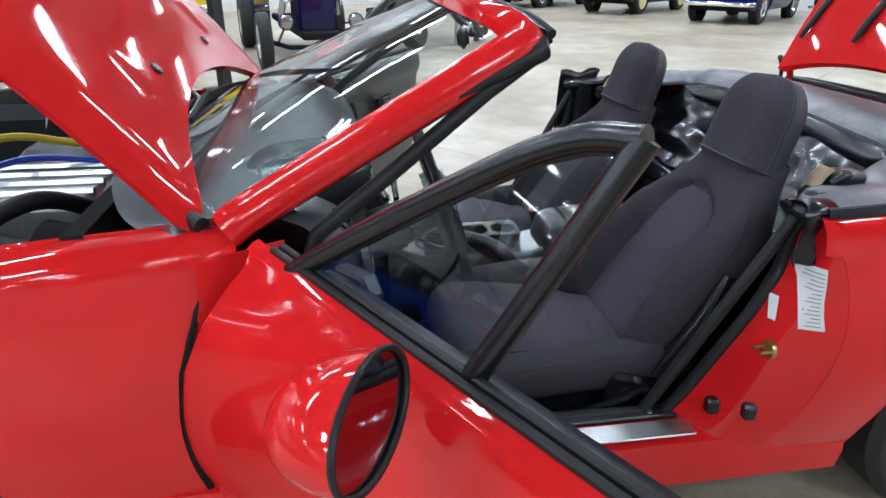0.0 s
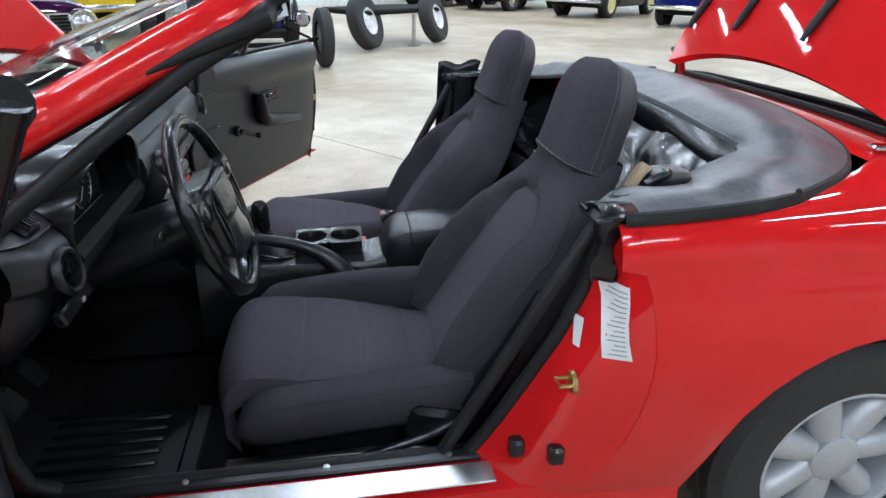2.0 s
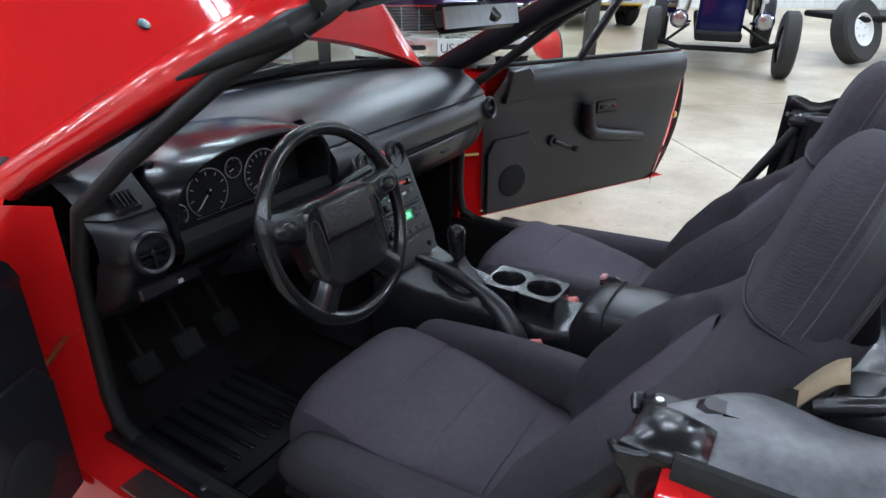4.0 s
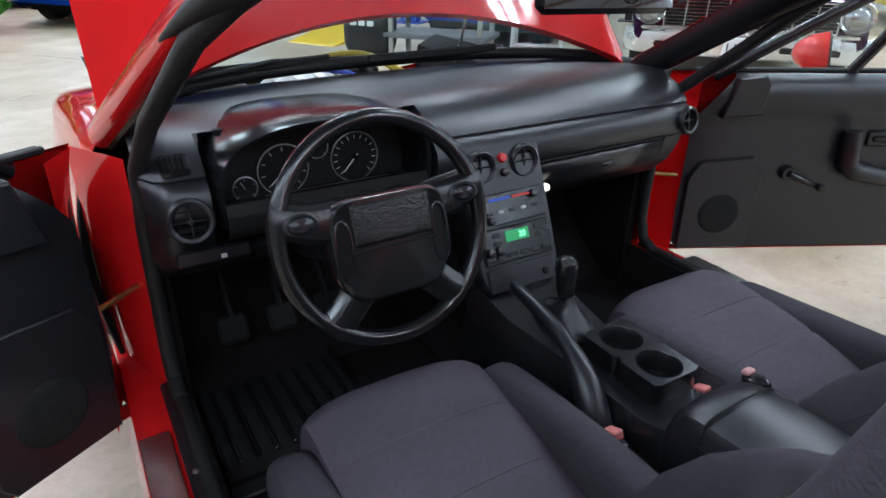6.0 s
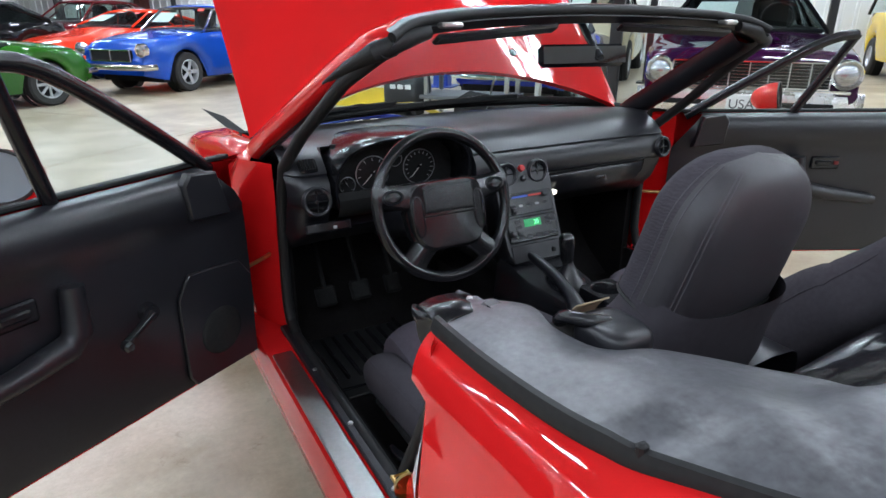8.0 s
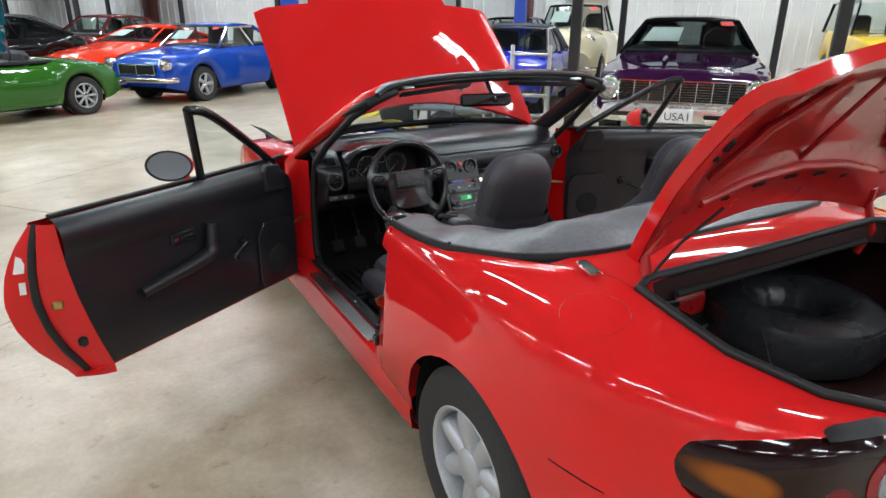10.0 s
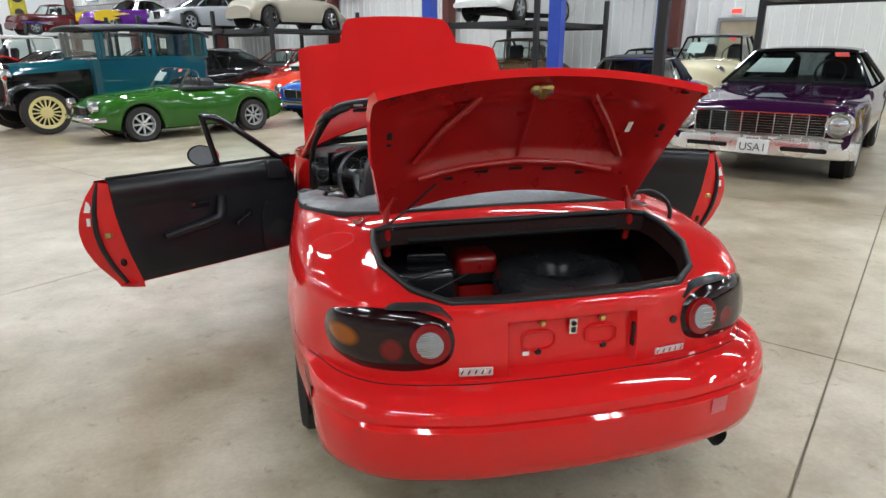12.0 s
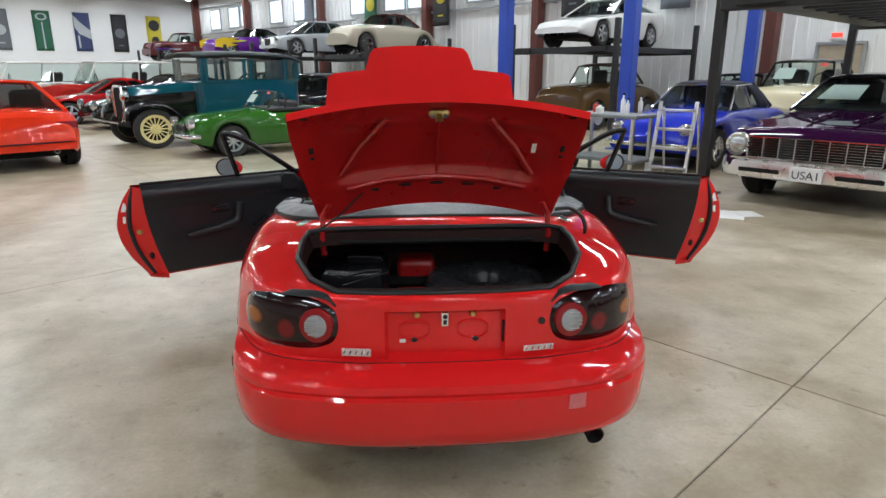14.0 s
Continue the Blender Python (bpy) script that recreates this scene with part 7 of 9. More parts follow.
def body_rows(L, W, top, tuck, wheels, r, sill, nx=56, crown=0.03, plan=None):
    """Half-section rows of a car body along x from nose to tail."""
    rows = []
    for i in range(nx + 1):
        s = 0.5 - 0.5 * math.cos(math.pi * i / nx) if i not in (0, nx) else i / nx
        s = 0.6 * s + 0.4 * i / nx
        x = s * L
        z1 = ease_table(top, s)
        w = W / 2 * (ease_table(plan, s) if plan else 1.0)
        # the lower edge rises ahead of the front wheel and behind the rear one
        over = max(0.0, (wheels[0] - r - x) / max(0.05, wheels[0] - r), (x - wheels[1] - r) / max(0.05, L - wheels[1] - r))
        z0 = sill + 0.10 * over ** 1.5
        for xw in wheels:
            d = abs(x - xw)
            if d < r * 1.16:
                z0 = max(z0, r + math.sqrt((r * 1.16) ** 2 - d * d))
        z0 = min(z0, z1 - 0.06)
        hi = z1 - z0
        row = [(w * 0.92, z0), (w * 0.965, z0 + hi * 0.12), (w * 0.988, z0 + hi * 0.28), (w, z0 + hi * 0.48), (w * 0.994, z0 + hi * 0.62), (w * 0.975, z0 + hi * 0.75), (w * (1 - tuck * 0.42), z0 + hi * 0.86), (w * (1 - tuck * 0.72), z0 + hi * 0.935),
               (w * (1 - tuck * 1.05), z1 - 0.008), (w * (1 - tuck) * 0.82, z1 + crown * 0.32), (w * (1 - tuck) * 0.6, z1 + crown * 0.62), (w * (1 - tuck) * 0.3, z1 + crown * 0.9), (0, z1 + crown)]
        rows.append([(x, -y, z) for y, z in row] + [(x, y, z) for y, z in reversed(row[:-1])])
    return rows


def parked_car(name, label, m, L, W, top, wheels, r, rim, body, *, sill=0.2, tuck=0.10, crown=0.03, plan=None, house=None, roof=None,
               wheel_style="five", wheel_mat=None, lamps=None, grille=None, bumper=None, tail=None, open_top=False, category="car", tag_paper=False, glass=None, chrome_trim=False, wheel_w=0.18, stripe=None, soft_top=False):
    """house: (base front, roof front, roof rear, base rear) as (x, z) pairs and the roof's half width."""
    c = thing(name, m, label, category, "parked cars")
    plan = plan or [(0, 0.80), (0.06, 0.93), (0.2, 1.0), (0.8, 1.0), (0.94, 0.94), (1, 0.82)]
    rows = body_rows(L, W, top, tuck, wheels, r, sill, crown=crown, plan=plan)
    g = Geo().grid(rows)
    n = len(rows[0])
    g.f.append(list(range(n)))
    g.f.append([len(g.v) - n + k for k in range(n)][::-1])
    g.make("body", body, c)
    Geo().box((L / 2, 0, sill + 0.02), (L * 0.82, W * 0.8, 0.10)).make("underbody", DARK, c)
    for xw in wheels:
        for f in (-1, 1):
            Geo().lathe([(r * 1.14, -0.12), (r * 1.14, 0.02)], 20, m=pose(xw, f * (W / 2 - 0.12), r, -90 * f)).make("wheel_well", DARK, c)
            round_wheel(c, xw, f * (W / 2 - wheel_w / 2 - 0.02), r, rim, wheel_w, wheel_style, wheel_mat or ALLOY, f)
    if house:
        (ax, az), (bx, bz), (cx, cz), (dx, dz), hw = house
        wb = W / 2 * (1 - tuck) * 0.97
        gm = glass or GLASS_DARK
        corners = lambda x, z, w: [Vector((x, -w, z)), Vector((x, w, z))]
        A, B, C, D = corners(ax, az, wb), corners(bx, bz, hw), corners(cx, cz, hw), corners(dx, dz, wb)
        rr = []
        for k in range(9):
            q = k / 8
            x, z = bx + (cx - bx) * q, bz + (cz - bz) * q + 0.035 * math.sin(math.pi * q)
            rr.append([(x, hw * u, z + 0.03 * (1 - u ** 4)) for u in (-1.02, -0.8, -0.4, 0, 0.4, 0.8, 1.02)])
        if not open_top:
            Geo().grid(rr).make("roof", roof or body, c, thick=0.03)
        def bow(p, q, out):
            return [p[0].lerp(p[1], u) + Vector((out * math.sin(math.pi * u), 0, 0.02 * math.sin(math.pi * u) * q)) for u in (0, 0.25, 0.5, 0.75, 1)]
        pane = Geo().grid([bow(A, 0, -0.07), bow(B, 1, -0.04)]).make("windscreen", GLASS if open_top else gm, c)
        pane.visible_shadow = False
        frame_mat = CHROME if chrome_trim or open_top else (roof or body)
        for k in (0, 1):
            Geo().tube([A[k], B[k]], 0.022, 6).make("pillar", frame_mat, c)
        Geo().tube(bow(B, 1, -0.04), 0.014 if open_top else 0.022, 6).make("screen_rail", frame_mat, c)
        if not open_top:
            Geo().grid([bow(D, 0, 0.05), bow(C, 1, 0.03)]).make("rear_window", gm, c)
            for k in (0, 1):
                mid = 0.52
                E, F = A[k].lerp(D[k], mid), B[k].lerp(C[k], mid)
                Geo().add([A[k], E, F, B[k]], [[0, 1, 2, 3]]).make("side_window", gm, c, smooth=0)
                if soft_top:
                    E2, F2 = E.lerp(D[k], 0.35), F.lerp(C[k], 0.25)
                    Geo().grid([[E2.lerp(D[k], a).lerp(F2.lerp(C[k], a), b) + Vector((0.10 * a * b * (1 - b) * 2, (-1, 1)[k] * 0.02 * math.sin(math.pi * b), 0.03 * a * b)) for a in (0, 0.3, 0.6, 1)] for b in (0, 0.25, 0.5, 0.75, 1)]).make("quarter_cloth", roof, c, thick=0.02)
                else:
                    Geo().add([E, D[k], C[k], F], [[0, 1, 2, 3]]).make("side_window", gm, c, smooth=0)
                Geo().tube([C[k], D[k]], 0.035, 6).make("rear_pillar", roof or body, c)
                Geo().tube([E, F], 0.020, 6).make("door_pillar", frame_mat, c)
                Geo().tube([B[k], C[k]], 0.022, 6).make("roof_rail", frame_mat, c)
        cabin = Geo().box(((ax + dx) / 2, 0, az + 0.012), (abs(dx - ax) * 0.96, wb * 1.9, 0.05), 0.01).make("cabin_floor", SEATS_DARK, c)
        for y in (-0.33, 0.33):
            Geo().box((ax + (dx - ax) * 0.62, y * W / 1.6, az + (0.02 if open_top else 0.16)), (0.16, 0.46, 0.30 if open_top else 0.42), 0.06, turn=pose(0, 0, 0, 0, 12, 0)).make("seat", SEATS_DARK, c)
        Geo().tube([(ax + 0.42, -0.35 + 0.17 * math.cos(t), az + 0.14 + 0.16 * math.sin(t)) for t in (2 * math.pi * k / 16 for k in range(16))], 0.014, 5, True).make("steering_wheel", SEATS_DARK, c)
        if tag_paper:
            p = [a.lerp(b, 0.30) for a, b in zip(A, B)]
            q = [a.lerp(b, 0.74) for a, b in zip(A, B)]
            off = Vector((-0.06, 0, 0.03))
            Geo().add([p[0].lerp(p[1], 0.58) + off, p[0].lerp(p[1], 0.88) + off, q[0].lerp(q[1], 0.86) + off, q[0].lerp(q[1], 0.56) + off], [[0, 1, 2, 3]]).make("window_sheet", SHEET, c, "pale green price sheet on the glass", smooth=0)
            p, q = [a.lerp(b, 0.80) for a, b in zip(A, B)], [a.lerp(b, 0.93) for a, b in zip(A, B)]
            Geo().add([p[0].lerp(p[1], 0.08) + off, p[0].lerp(p[1], 0.2) + off, q[0].lerp(q[1], 0.2) + off, q[0].lerp(q[1], 0.08) + off], [[0, 1, 2, 3]]).make("window_tag", PAPER_RED, c, smooth=0)
    for x, y, z, rad in lamps or ():
        for s in (-1, 1):
            Geo().lathe([(0, rad * 0.42), (rad * 0.3, rad * 0.39), (rad * 0.6, rad * 0.27), (rad * 0.82, rad * 0.10), (rad * 0.9, 0.0), (rad * 0.9, -0.06)], 20, m=pose(x, s * y, z, 0, -90, 0)).make("headlamp", HEADLAMP, c)
            Geo().lathe([(rad * 0.9, 0.0), (rad, 0.012), (rad * 1.12, 0.0), (rad * 1.12, -0.08)], 20, m=pose(x, s * y, z, 0, -90, 0)).make("lamp_ring", CHROME, c)
    if grille:
        x, w, z0, z1, nb, nv = grille
        Geo().box((x + 0.03, 0, (z0 + z1) / 2), (0.06, w, z1 - z0), 0.01).make("grille_back", DARK, c)
        for k in range(nb):
            z = z0 + (z1 - z0) * k / max(1, nb - 1)
            Geo().box((x - 0.006, 0, z), (0.02, w, 0.018 if nb <= 3 else (0.016 if k in (0, nb - 1) else 0.007)), 0.003).make("grille_bar", CHROME, c)
        for k in range(nv):
            y = -w / 2 + w * k / max(1, nv - 1)
            Geo().box((x - 0.004, y, (z0 + z1) / 2), (0.016, 0.009, z1 - z0), 0.003).make("grille_upright", STEEL, c)
    for bx_, bz_, bw_, bh_ in bumper or ():
        d = 0.14 if bx_ < L / 2 else -0.14
        Geo().tube([(bx_ + d * 1.6, -bw_ / 2, bz_), (bx_ + d * 0.4, -bw_ / 2 * 0.93, bz_), (bx_, -bw_ / 2 * 0.6, bz_), (bx_, bw_ / 2 * 0.6, bz_), (bx_ + d * 0.4, bw_ / 2 * 0.93, bz_), (bx_ + d * 1.6, bw_ / 2, bz_)], bh_ / 2, 8, flat=1.0).make("bumper", CHROME, c)
    for x, y, z, w, h, mt in tail or ():
        for s in (-1, 1):
            Geo().box((x, s * y, z), (0.03, w, h), 0.01).make("tail_lamp", mt, c)
    if stripe:
        x0, x1, z, h, mt = stripe
        for s in (-1, 1):
            Geo().box(((x0 + x1) / 2, s * (W / 2 + 0.001), z), (x1 - x0, 0.012, h), 0.003).make("side_trim", mt, c)
    return c


GREEN = paint("green_paint", (0.026, 0.112, 0.011))
BLUE = paint("royal_blue_paint", (0.012, 0.06, 0.36))
BLUE_V = paint("violet_blue_paint", (0.015, 0.03, 0.42))
PURPLE = paint("dark_purple_paint", (0.030, 0.004, 0.034))
TEAL = paint("teal_paint", (0.008, 0.075, 0.10))
BLACK = paint("black_paint", (0.008, 0.008, 0.009))
MAROON = paint("maroon_paint", (0.09, 0.008, 0.012))
WHITE_P = paint("white_car_paint", (0.72, 0.72, 0.70))
SILVER = paint("silver_car_paint", (0.42, 0.44, 0.46))
GOLD = paint("champagne_paint", (0.42, 0.38, 0.30))
CREAM = paint("cream_paint", (0.62, 0.55, 0.36))
BROWN = paint("brown_paint", (0.10, 0.06, 0.025))
YELLOW = paint("yellow_paint", (0.75, 0.52, 0.03))
WOOD = surface("varnished_wood", (0.42, 0.22, 0.06), 0.35, vary=0.3, scale=12, coat=0.5)
CREAM_WHEEL = surface("cream_wheel_paint", (0.72, 0.62, 0.28), 0.35, vary=0.05)
ORANGE_RED = paint("orange_red_paint", (0.70, 0.035, 0.01))

# green roadster
parked_car("roadster", "bright green roadster with chrome bumpers, windscreen up", hall(1.88, 8.80, -6), 3.45, 1.40,
           [(0, 0.45), (0.03, 0.60), (0.10, 0.70), (0.30, 0.76), (0.42, 0.80), (0.44, 0.76), (0.66, 0.76), (0.70, 0.80), (0.85, 0.76), (0.97, 0.68), (1, 0.55)],
           (0.72, 2.75), 0.285, 0.185, GREEN, house=((1.42, 0.80), (1.66, 1.13), (1.7, 1.13), (2.42, 0.78), 0.55), open_top=True, wheel_style="spokes",
           lamps=[(0.0, 0.50, 0.60, 0.085)], grille=(-0.01, 0.62, 0.44, 0.58, 7, 0), bumper=[(-0.08, 0.40, 1.34, 0.075), (3.53, 0.42, 1.34, 0.075)], tag_paper=True, crown=0.05, tuck=0.16)
# royal blue tourer coupe
parked_car("coupe", "royal blue coupe with black grille and chrome bumper", hall(5.75, 8.0), 3.9, 1.52,
           [(0, 0.50), (0.03, 0.70), (0.12, 0.80), (0.34, 0.88), (0.75, 0.88), (0.9, 0.80), (1, 0.62)], (0.80, 3.10), 0.30, 0.19, BLUE,
           house=((1.30, 0.90), (1.72, 1.24), (2.5, 1.25), (3.25, 0.90), 0.54), roof=BLUE, wheel_style="five", lamps=[(-0.02, 0.60, 0.66, 0.09)], grille=(-0.02, 0.78, 0.50, 0.66, 2, 3),
           bumper=[(-0.10, 0.42, 1.46, 0.09)], tag_paper=True, glass=GLASS, chrome_trim=True, crown=0.05)
# low red sports car
parked_car("sports_car", "low wedge-shaped red sports coupe", hall(6.6, 11.0), 4.5, 1.8,
           [(0, 0.42), (0.05, 0.60), (0.30, 0.80), (0.42, 0.88), (0.75, 0.92), (0.95, 0.86), (1, 0.6)], (0.95, 3.4), 0.32, 0.21, ORANGE_RED,
           house=((1.75, 0.90), (2.45, 1.17), (2.95, 1.17), (3.9, 0.92), 0.55), wheel_style="five", crown=0.04, tag_paper=True)
# vintage teal sedan is built apart; black saloon and others behind
parked_car("saloon", "glossy black modern sports saloon", hall(4.4, 13.4), 4.6, 1.8, [(0, 0.45), (0.05, 0.68), (0.3, 0.88), (0.75, 0.98), (0.96, 0.95), (1, 0.7)], (0.9, 3.6), 0.32, 0.22, BLACK,
           house=((1.4, 0.92), (2.2, 1.36), (3.1, 1.36), (4.1, 1.0), 0.58), lamps=[(0.10, 0.62, 0.66, 0.10)])
parked_car("saloon", "glossy black saloon with bright headlamps", hall(2.2, 16.2), 4.6, 1.8, [(0, 0.45), (0.05, 0.66), (0.3, 0.88), (0.75, 0.96), (0.96, 0.92), (1, 0.7)], (0.9, 3.6), 0.32, 0.22, BLACK,
           house=((1.4, 0.92), (2.2, 1.38), (3.1, 1.38), (4.1, 1.0), 0.58), lamps=[(0.05, 0.60, 0.64, 0.12)], grille=(0.0, 0.5, 0.42, 0.62, 4, 0))
parked_car("sports_car", "dark red low sports coupe", hall(1.4, 18.9), 4.4, 1.8, [(0, 0.45), (0.06, 0.66), (0.35, 0.86), (0.75, 0.92), (1, 0.75)], (0.9, 3.3), 0.32, 0.22, paint("deep_red_paint", (0.35, 0.012, 0.015)),
           house=((1.6, 0.88), (2.3, 1.25), (2.9, 1.25), (3.8, 0.92), 0.55))
parked_car("off_roader", "red and white boxy off-road wagon", hall(2.2, 21.6), 4.6, 1.9, [(0, 0.60), (0.02, 1.02), (0.3, 1.10), (0.98, 1.12), (1, 0.9)], (0.85, 3.5), 0.37, 0.2, paint("tomato_red_paint", (0.45, 0.02, 0.015)),
           sill=0.4, house=((1.35, 1.12), (1.70, 1.80), (4.35, 1.80), (4.5, 1.12), 0.80), roof=WHITE_P, wheel_style="plain", crown=0.01, tuck=0.03, glass=GLASS)
parked_car("off_roader", "white boxy off-road wagon", hall(0.2, 24.4), 4.6, 1.9, [(0, 0.60), (0.02, 1.02), (0.3, 1.10), (0.98, 1.12), (1, 0.9)], (0.85, 3.5), 0.37, 0.2, WHITE_P,
           sill=0.4, house=((1.35, 1.12), (1.70, 1.80), (4.35, 1.80), (4.5, 1.12), 0.80), roof=WHITE_P, wheel_style="plain", crown=0.01, tuck=0.03, glass=GLASS)
# orange-red rounded coupe seen from behind
tail_car = parked_car("coupe", "orange-red rounded coupe showing its tail", hall(-0.62, 12.55, -90), 4.04, 1.76,
           [(0, 0.45), (0.06, 0.70), (0.25, 0.84), (0.7, 0.92), (0.9, 0.88), (0.985, 0.78), (1, 0.55)], (0.85, 3.3), 0.32, 0.22, ORANGE_RED, sill=0.22,
           house=((1.15, 0.86), (1.75, 1.30), (2.45, 1.32), (3.55, 0.90), 0.56), tail=[(3.98, 0.62, 0.70, 0.32, 0.11, LENS_RED)], crown=0.06, tuck=0.14, glass=GLASS_DARK)
for sg in (-1, 1):
    Geo().lathe([(0.026, -0.10), (0.034, 0.0), (0.036, 0.03), (0.030, 0.03), (0.028, -0.08)], 16, m=pose(4.01, sg * 0.42, 0.30, 0, 90, 0)).make("exhaust_tip", STEEL, tail_car)
Geo().box((4.015, 0, 0.52), (0.03, 0.52, 0.13), 0.01).make("plate_panel", DARK, tail_car)
Geo().tube([(4.03, -0.70, 0.44), (4.05, -0.35, 0.44), (4.055, 0, 0.44), (4.05, 0.35, 0.44), (4.03, 0.70, 0.44)], 0.012, 6).make("bumper_line", DARK, tail_car)
# dark purple muscle car
nova = parked_car("muscle_car", "dark purple two-door muscle car with chrome grille and bumper", hall(5.02, -0.71) @ Matrix.Diagonal((1.07, 1.07, 1.07, 1)), 4.7, 1.82,
                  [(0, 0.54), (0.015, 0.755), (0.06, 0.815), (0.30, 0.885), (0.38, 0.91), (0.75, 0.91), (0.98, 0.85), (1, 0.62)], (0.86, 3.66), 0.325, 0.19, PURPLE, sill=0.30, tuck=0.07, crown=0.035,
                  plan=[(0, 0.94), (0.05, 0.98), (0.2, 1.0), (0.85, 1.0), (1, 0.93)], house=((1.72, 0.93), (2.25, 1.31), (3.2, 1.31), (3.85, 0.93), 0.58), roof=BLACK, wheel_style="five",
                  lamps=[(-0.025, 0.74, 0.640, 0.105)], grille=(-0.02, 1.26, 0.520, 0.735, 9, 9), bumper=[], glass=GLASS_DARK, tag_paper=True)
for sg in (-1, 1):
    Geo().box((1.0, sg * 0.22, 0.925), (1.1, 0.05, 0.03), 0.012, turn=pose(0, 0, 0, 0, -3, 0)).make("hood_ridge", PURPLE, nova)
    Geo().box((-0.075, sg * 0.47, 0.385), (0.02, 0.42, 0.045), 0.012).make("bumper_slot", DARK, nova)
    Geo().lathe([(0.095, 0.0), (0.118, 0.012), (0.130, -0.02), (0.130, -0.1)], 20, m=pose(-0.03, sg * 0.74, 0.640, 0, -90, 0)).make("lamp_surround", CHROME, nova)
Geo().grid([[(x + 0.16 * (abs(y) / 0.92) ** 6, y, z) for x, z in ((-0.03, 0.485), (-0.06, 0.465), (-0.075, 0.39), (-0.06, 0.31), (-0.03, 0.295))] for y in [-0.93 + 1.86 * k / 24 for k in range(25)]]).make("front_bumper", surface("bright_chrome", (0.85, 0.85, 0.86), 0.28, 1.0, vary=0.05), nova)
Geo().box((-0.02, 0, 0.500), (0.04, 1.6, 0.03), 0.01).make("grille_sill", CHROME, nova)
plate = Geo().box((-0.09, 0, 0.385), (0.012, 0.31, 0.15), 0.006).make("front_plate", WHITE, nova, "white decorative front plate with dark letters")
tx = bpy.data.curves.new("plate_letters", "FONT")
tx.body, tx.size, tx.align_x, tx.extrude = "USA1", 0.115, "CENTER", 0.002
letters = new("plate_letters", tx)
letters.parent = plate
letters.matrix_basis = Matrix(((0, 0, -1, -0.098), (-1, 0, 0, 0.0), (0, 1, 0, 0.342), (0, 0, 0, 1)))
tx.materials.append(dull("letter_grey", (0.06, 0.06, 0.07)))
# violet-blue rounded coupe with a dark soft top
ghia = parked_car("coupe", "violet-blue rounded coupe with a dark soft top", hall(6.55, 2.10), 4.1, 1.63, [(0, 0.45), (0.05, 0.66), (0.2, 0.80), (0.36, 0.86), (0.7, 0.88), (0.9, 0.80), (1, 0.55)], (0.85, 3.25), 0.315, 0.19, BLUE_V,
                  house=((1.35, 0.88), (1.85, 1.26), (2.5, 1.28), (3.1, 0.90), 0.54), roof=dull("navy_soft_top", (0.012, 0.014, 0.03), 0.8), wheel_style="plain", lamps=[(0.06, 0.58, 0.64, 0.085)], bumper=[(-0.06, 0.40, 1.5, 0.07)], crown=0.07, tuck=0.14, glass=GLASS_DARK, chrome_trim=True, wheel_mat=CHROME, soft_top=True)
Geo().tube(spline([(0.10, 0.0, 0.50), (0.02, 0.0, 0.52), (-0.02, 0.0, 0.55), (0.03, 0.0, 0.60)], 8), 0.012, 6).make("nose_trim", CHROME, ghia)
# cream vintage coupe and dark companions behind
parked_car("vintage_coupe", "cream vintage coupe with a black roof", hall(10.1, 1.75), 4.6, 1.75, [(0, 0.80), (0.05, 1.05), (0.3, 1.16), (0.6, 1.16), (0.95, 0.95), (1, 0.6)], (0.8, 3.6), 0.36, 0.2, CREAM, sill=0.3,
           house=((1.75, 1.16), (2.05, 1.66), (2.9, 1.68), (3.5, 1.16), 0.56), roof=BLACK, wheel_style="plain", lamps=[(0.3, 0.62, 1.0, 0.10)], glass=GLASS, crown=0.08, tuck=0.2, tag_paper=True, bumper=[(-0.1, 0.5, 1.6, 0.09)])
parked_car("wood_wagon", "yellow wood-panelled wagon parked by the wall", hall(10.3, -4.4), 4.7, 1.8, [(0, 0.80), (0.05, 1.05), (0.3, 1.15), (0.98, 1.15), (1, 0.8)], (0.85, 3.6), 0.36, 0.2, YELLOW, sill=0.32,
           house=((1.6, 1.15), (1.85, 1.75), (4.45, 1.75), (4.6, 1.15), 0.72), roof=BLACK, wheel_style="plain", glass=GLASS, tuck=0.06, lamps=[(0.0, 0.6, 0.85, 0.1)], bumper=[(-0.1, 0.5, 1.6, 0.09)])


# ---- vintage teal sedan with black wings ----
sed = thing("vintage_sedan", hall(1.28, 11.12) @ Matrix.Diagonal((1.13, 1.03, 1.05, 1)), "teal 1930s sedan with black wings and cream wheels", "car", "parked cars")
HOOD_ROWS = [[(x, y, z) for y, z in ((-w, 0.55), (-w, z1 - 0.16), (-w * 0.96, z1 - 0.09), (-w * 0.8, z1 - 0.02), (-w * 0.4, z1 + 0.015), (0, z1 + 0.02), (w * 0.4, z1 + 0.015), (w * 0.8, z1 - 0.02), (w * 0.96, z1 - 0.09), (w, z1 - 0.16), (w, 0.55))] for x, w, z1 in ((0.35, 0.30, 1.14), (0.6, 0.335, 1.16), (0.8, 0.36, 1.17), (1.15, 0.42, 1.20), (1.5, 0.47, 1.22))]
Geo().grid([r[1:10] for r in HOOD_ROWS]).make("hood", TEAL, sed)
for a, b in ((0, 2), (9, 11)):
    Geo().grid([r[a:b] for r in HOOD_ROWS]).make("hood_side", BLACK, sed)
rows = []
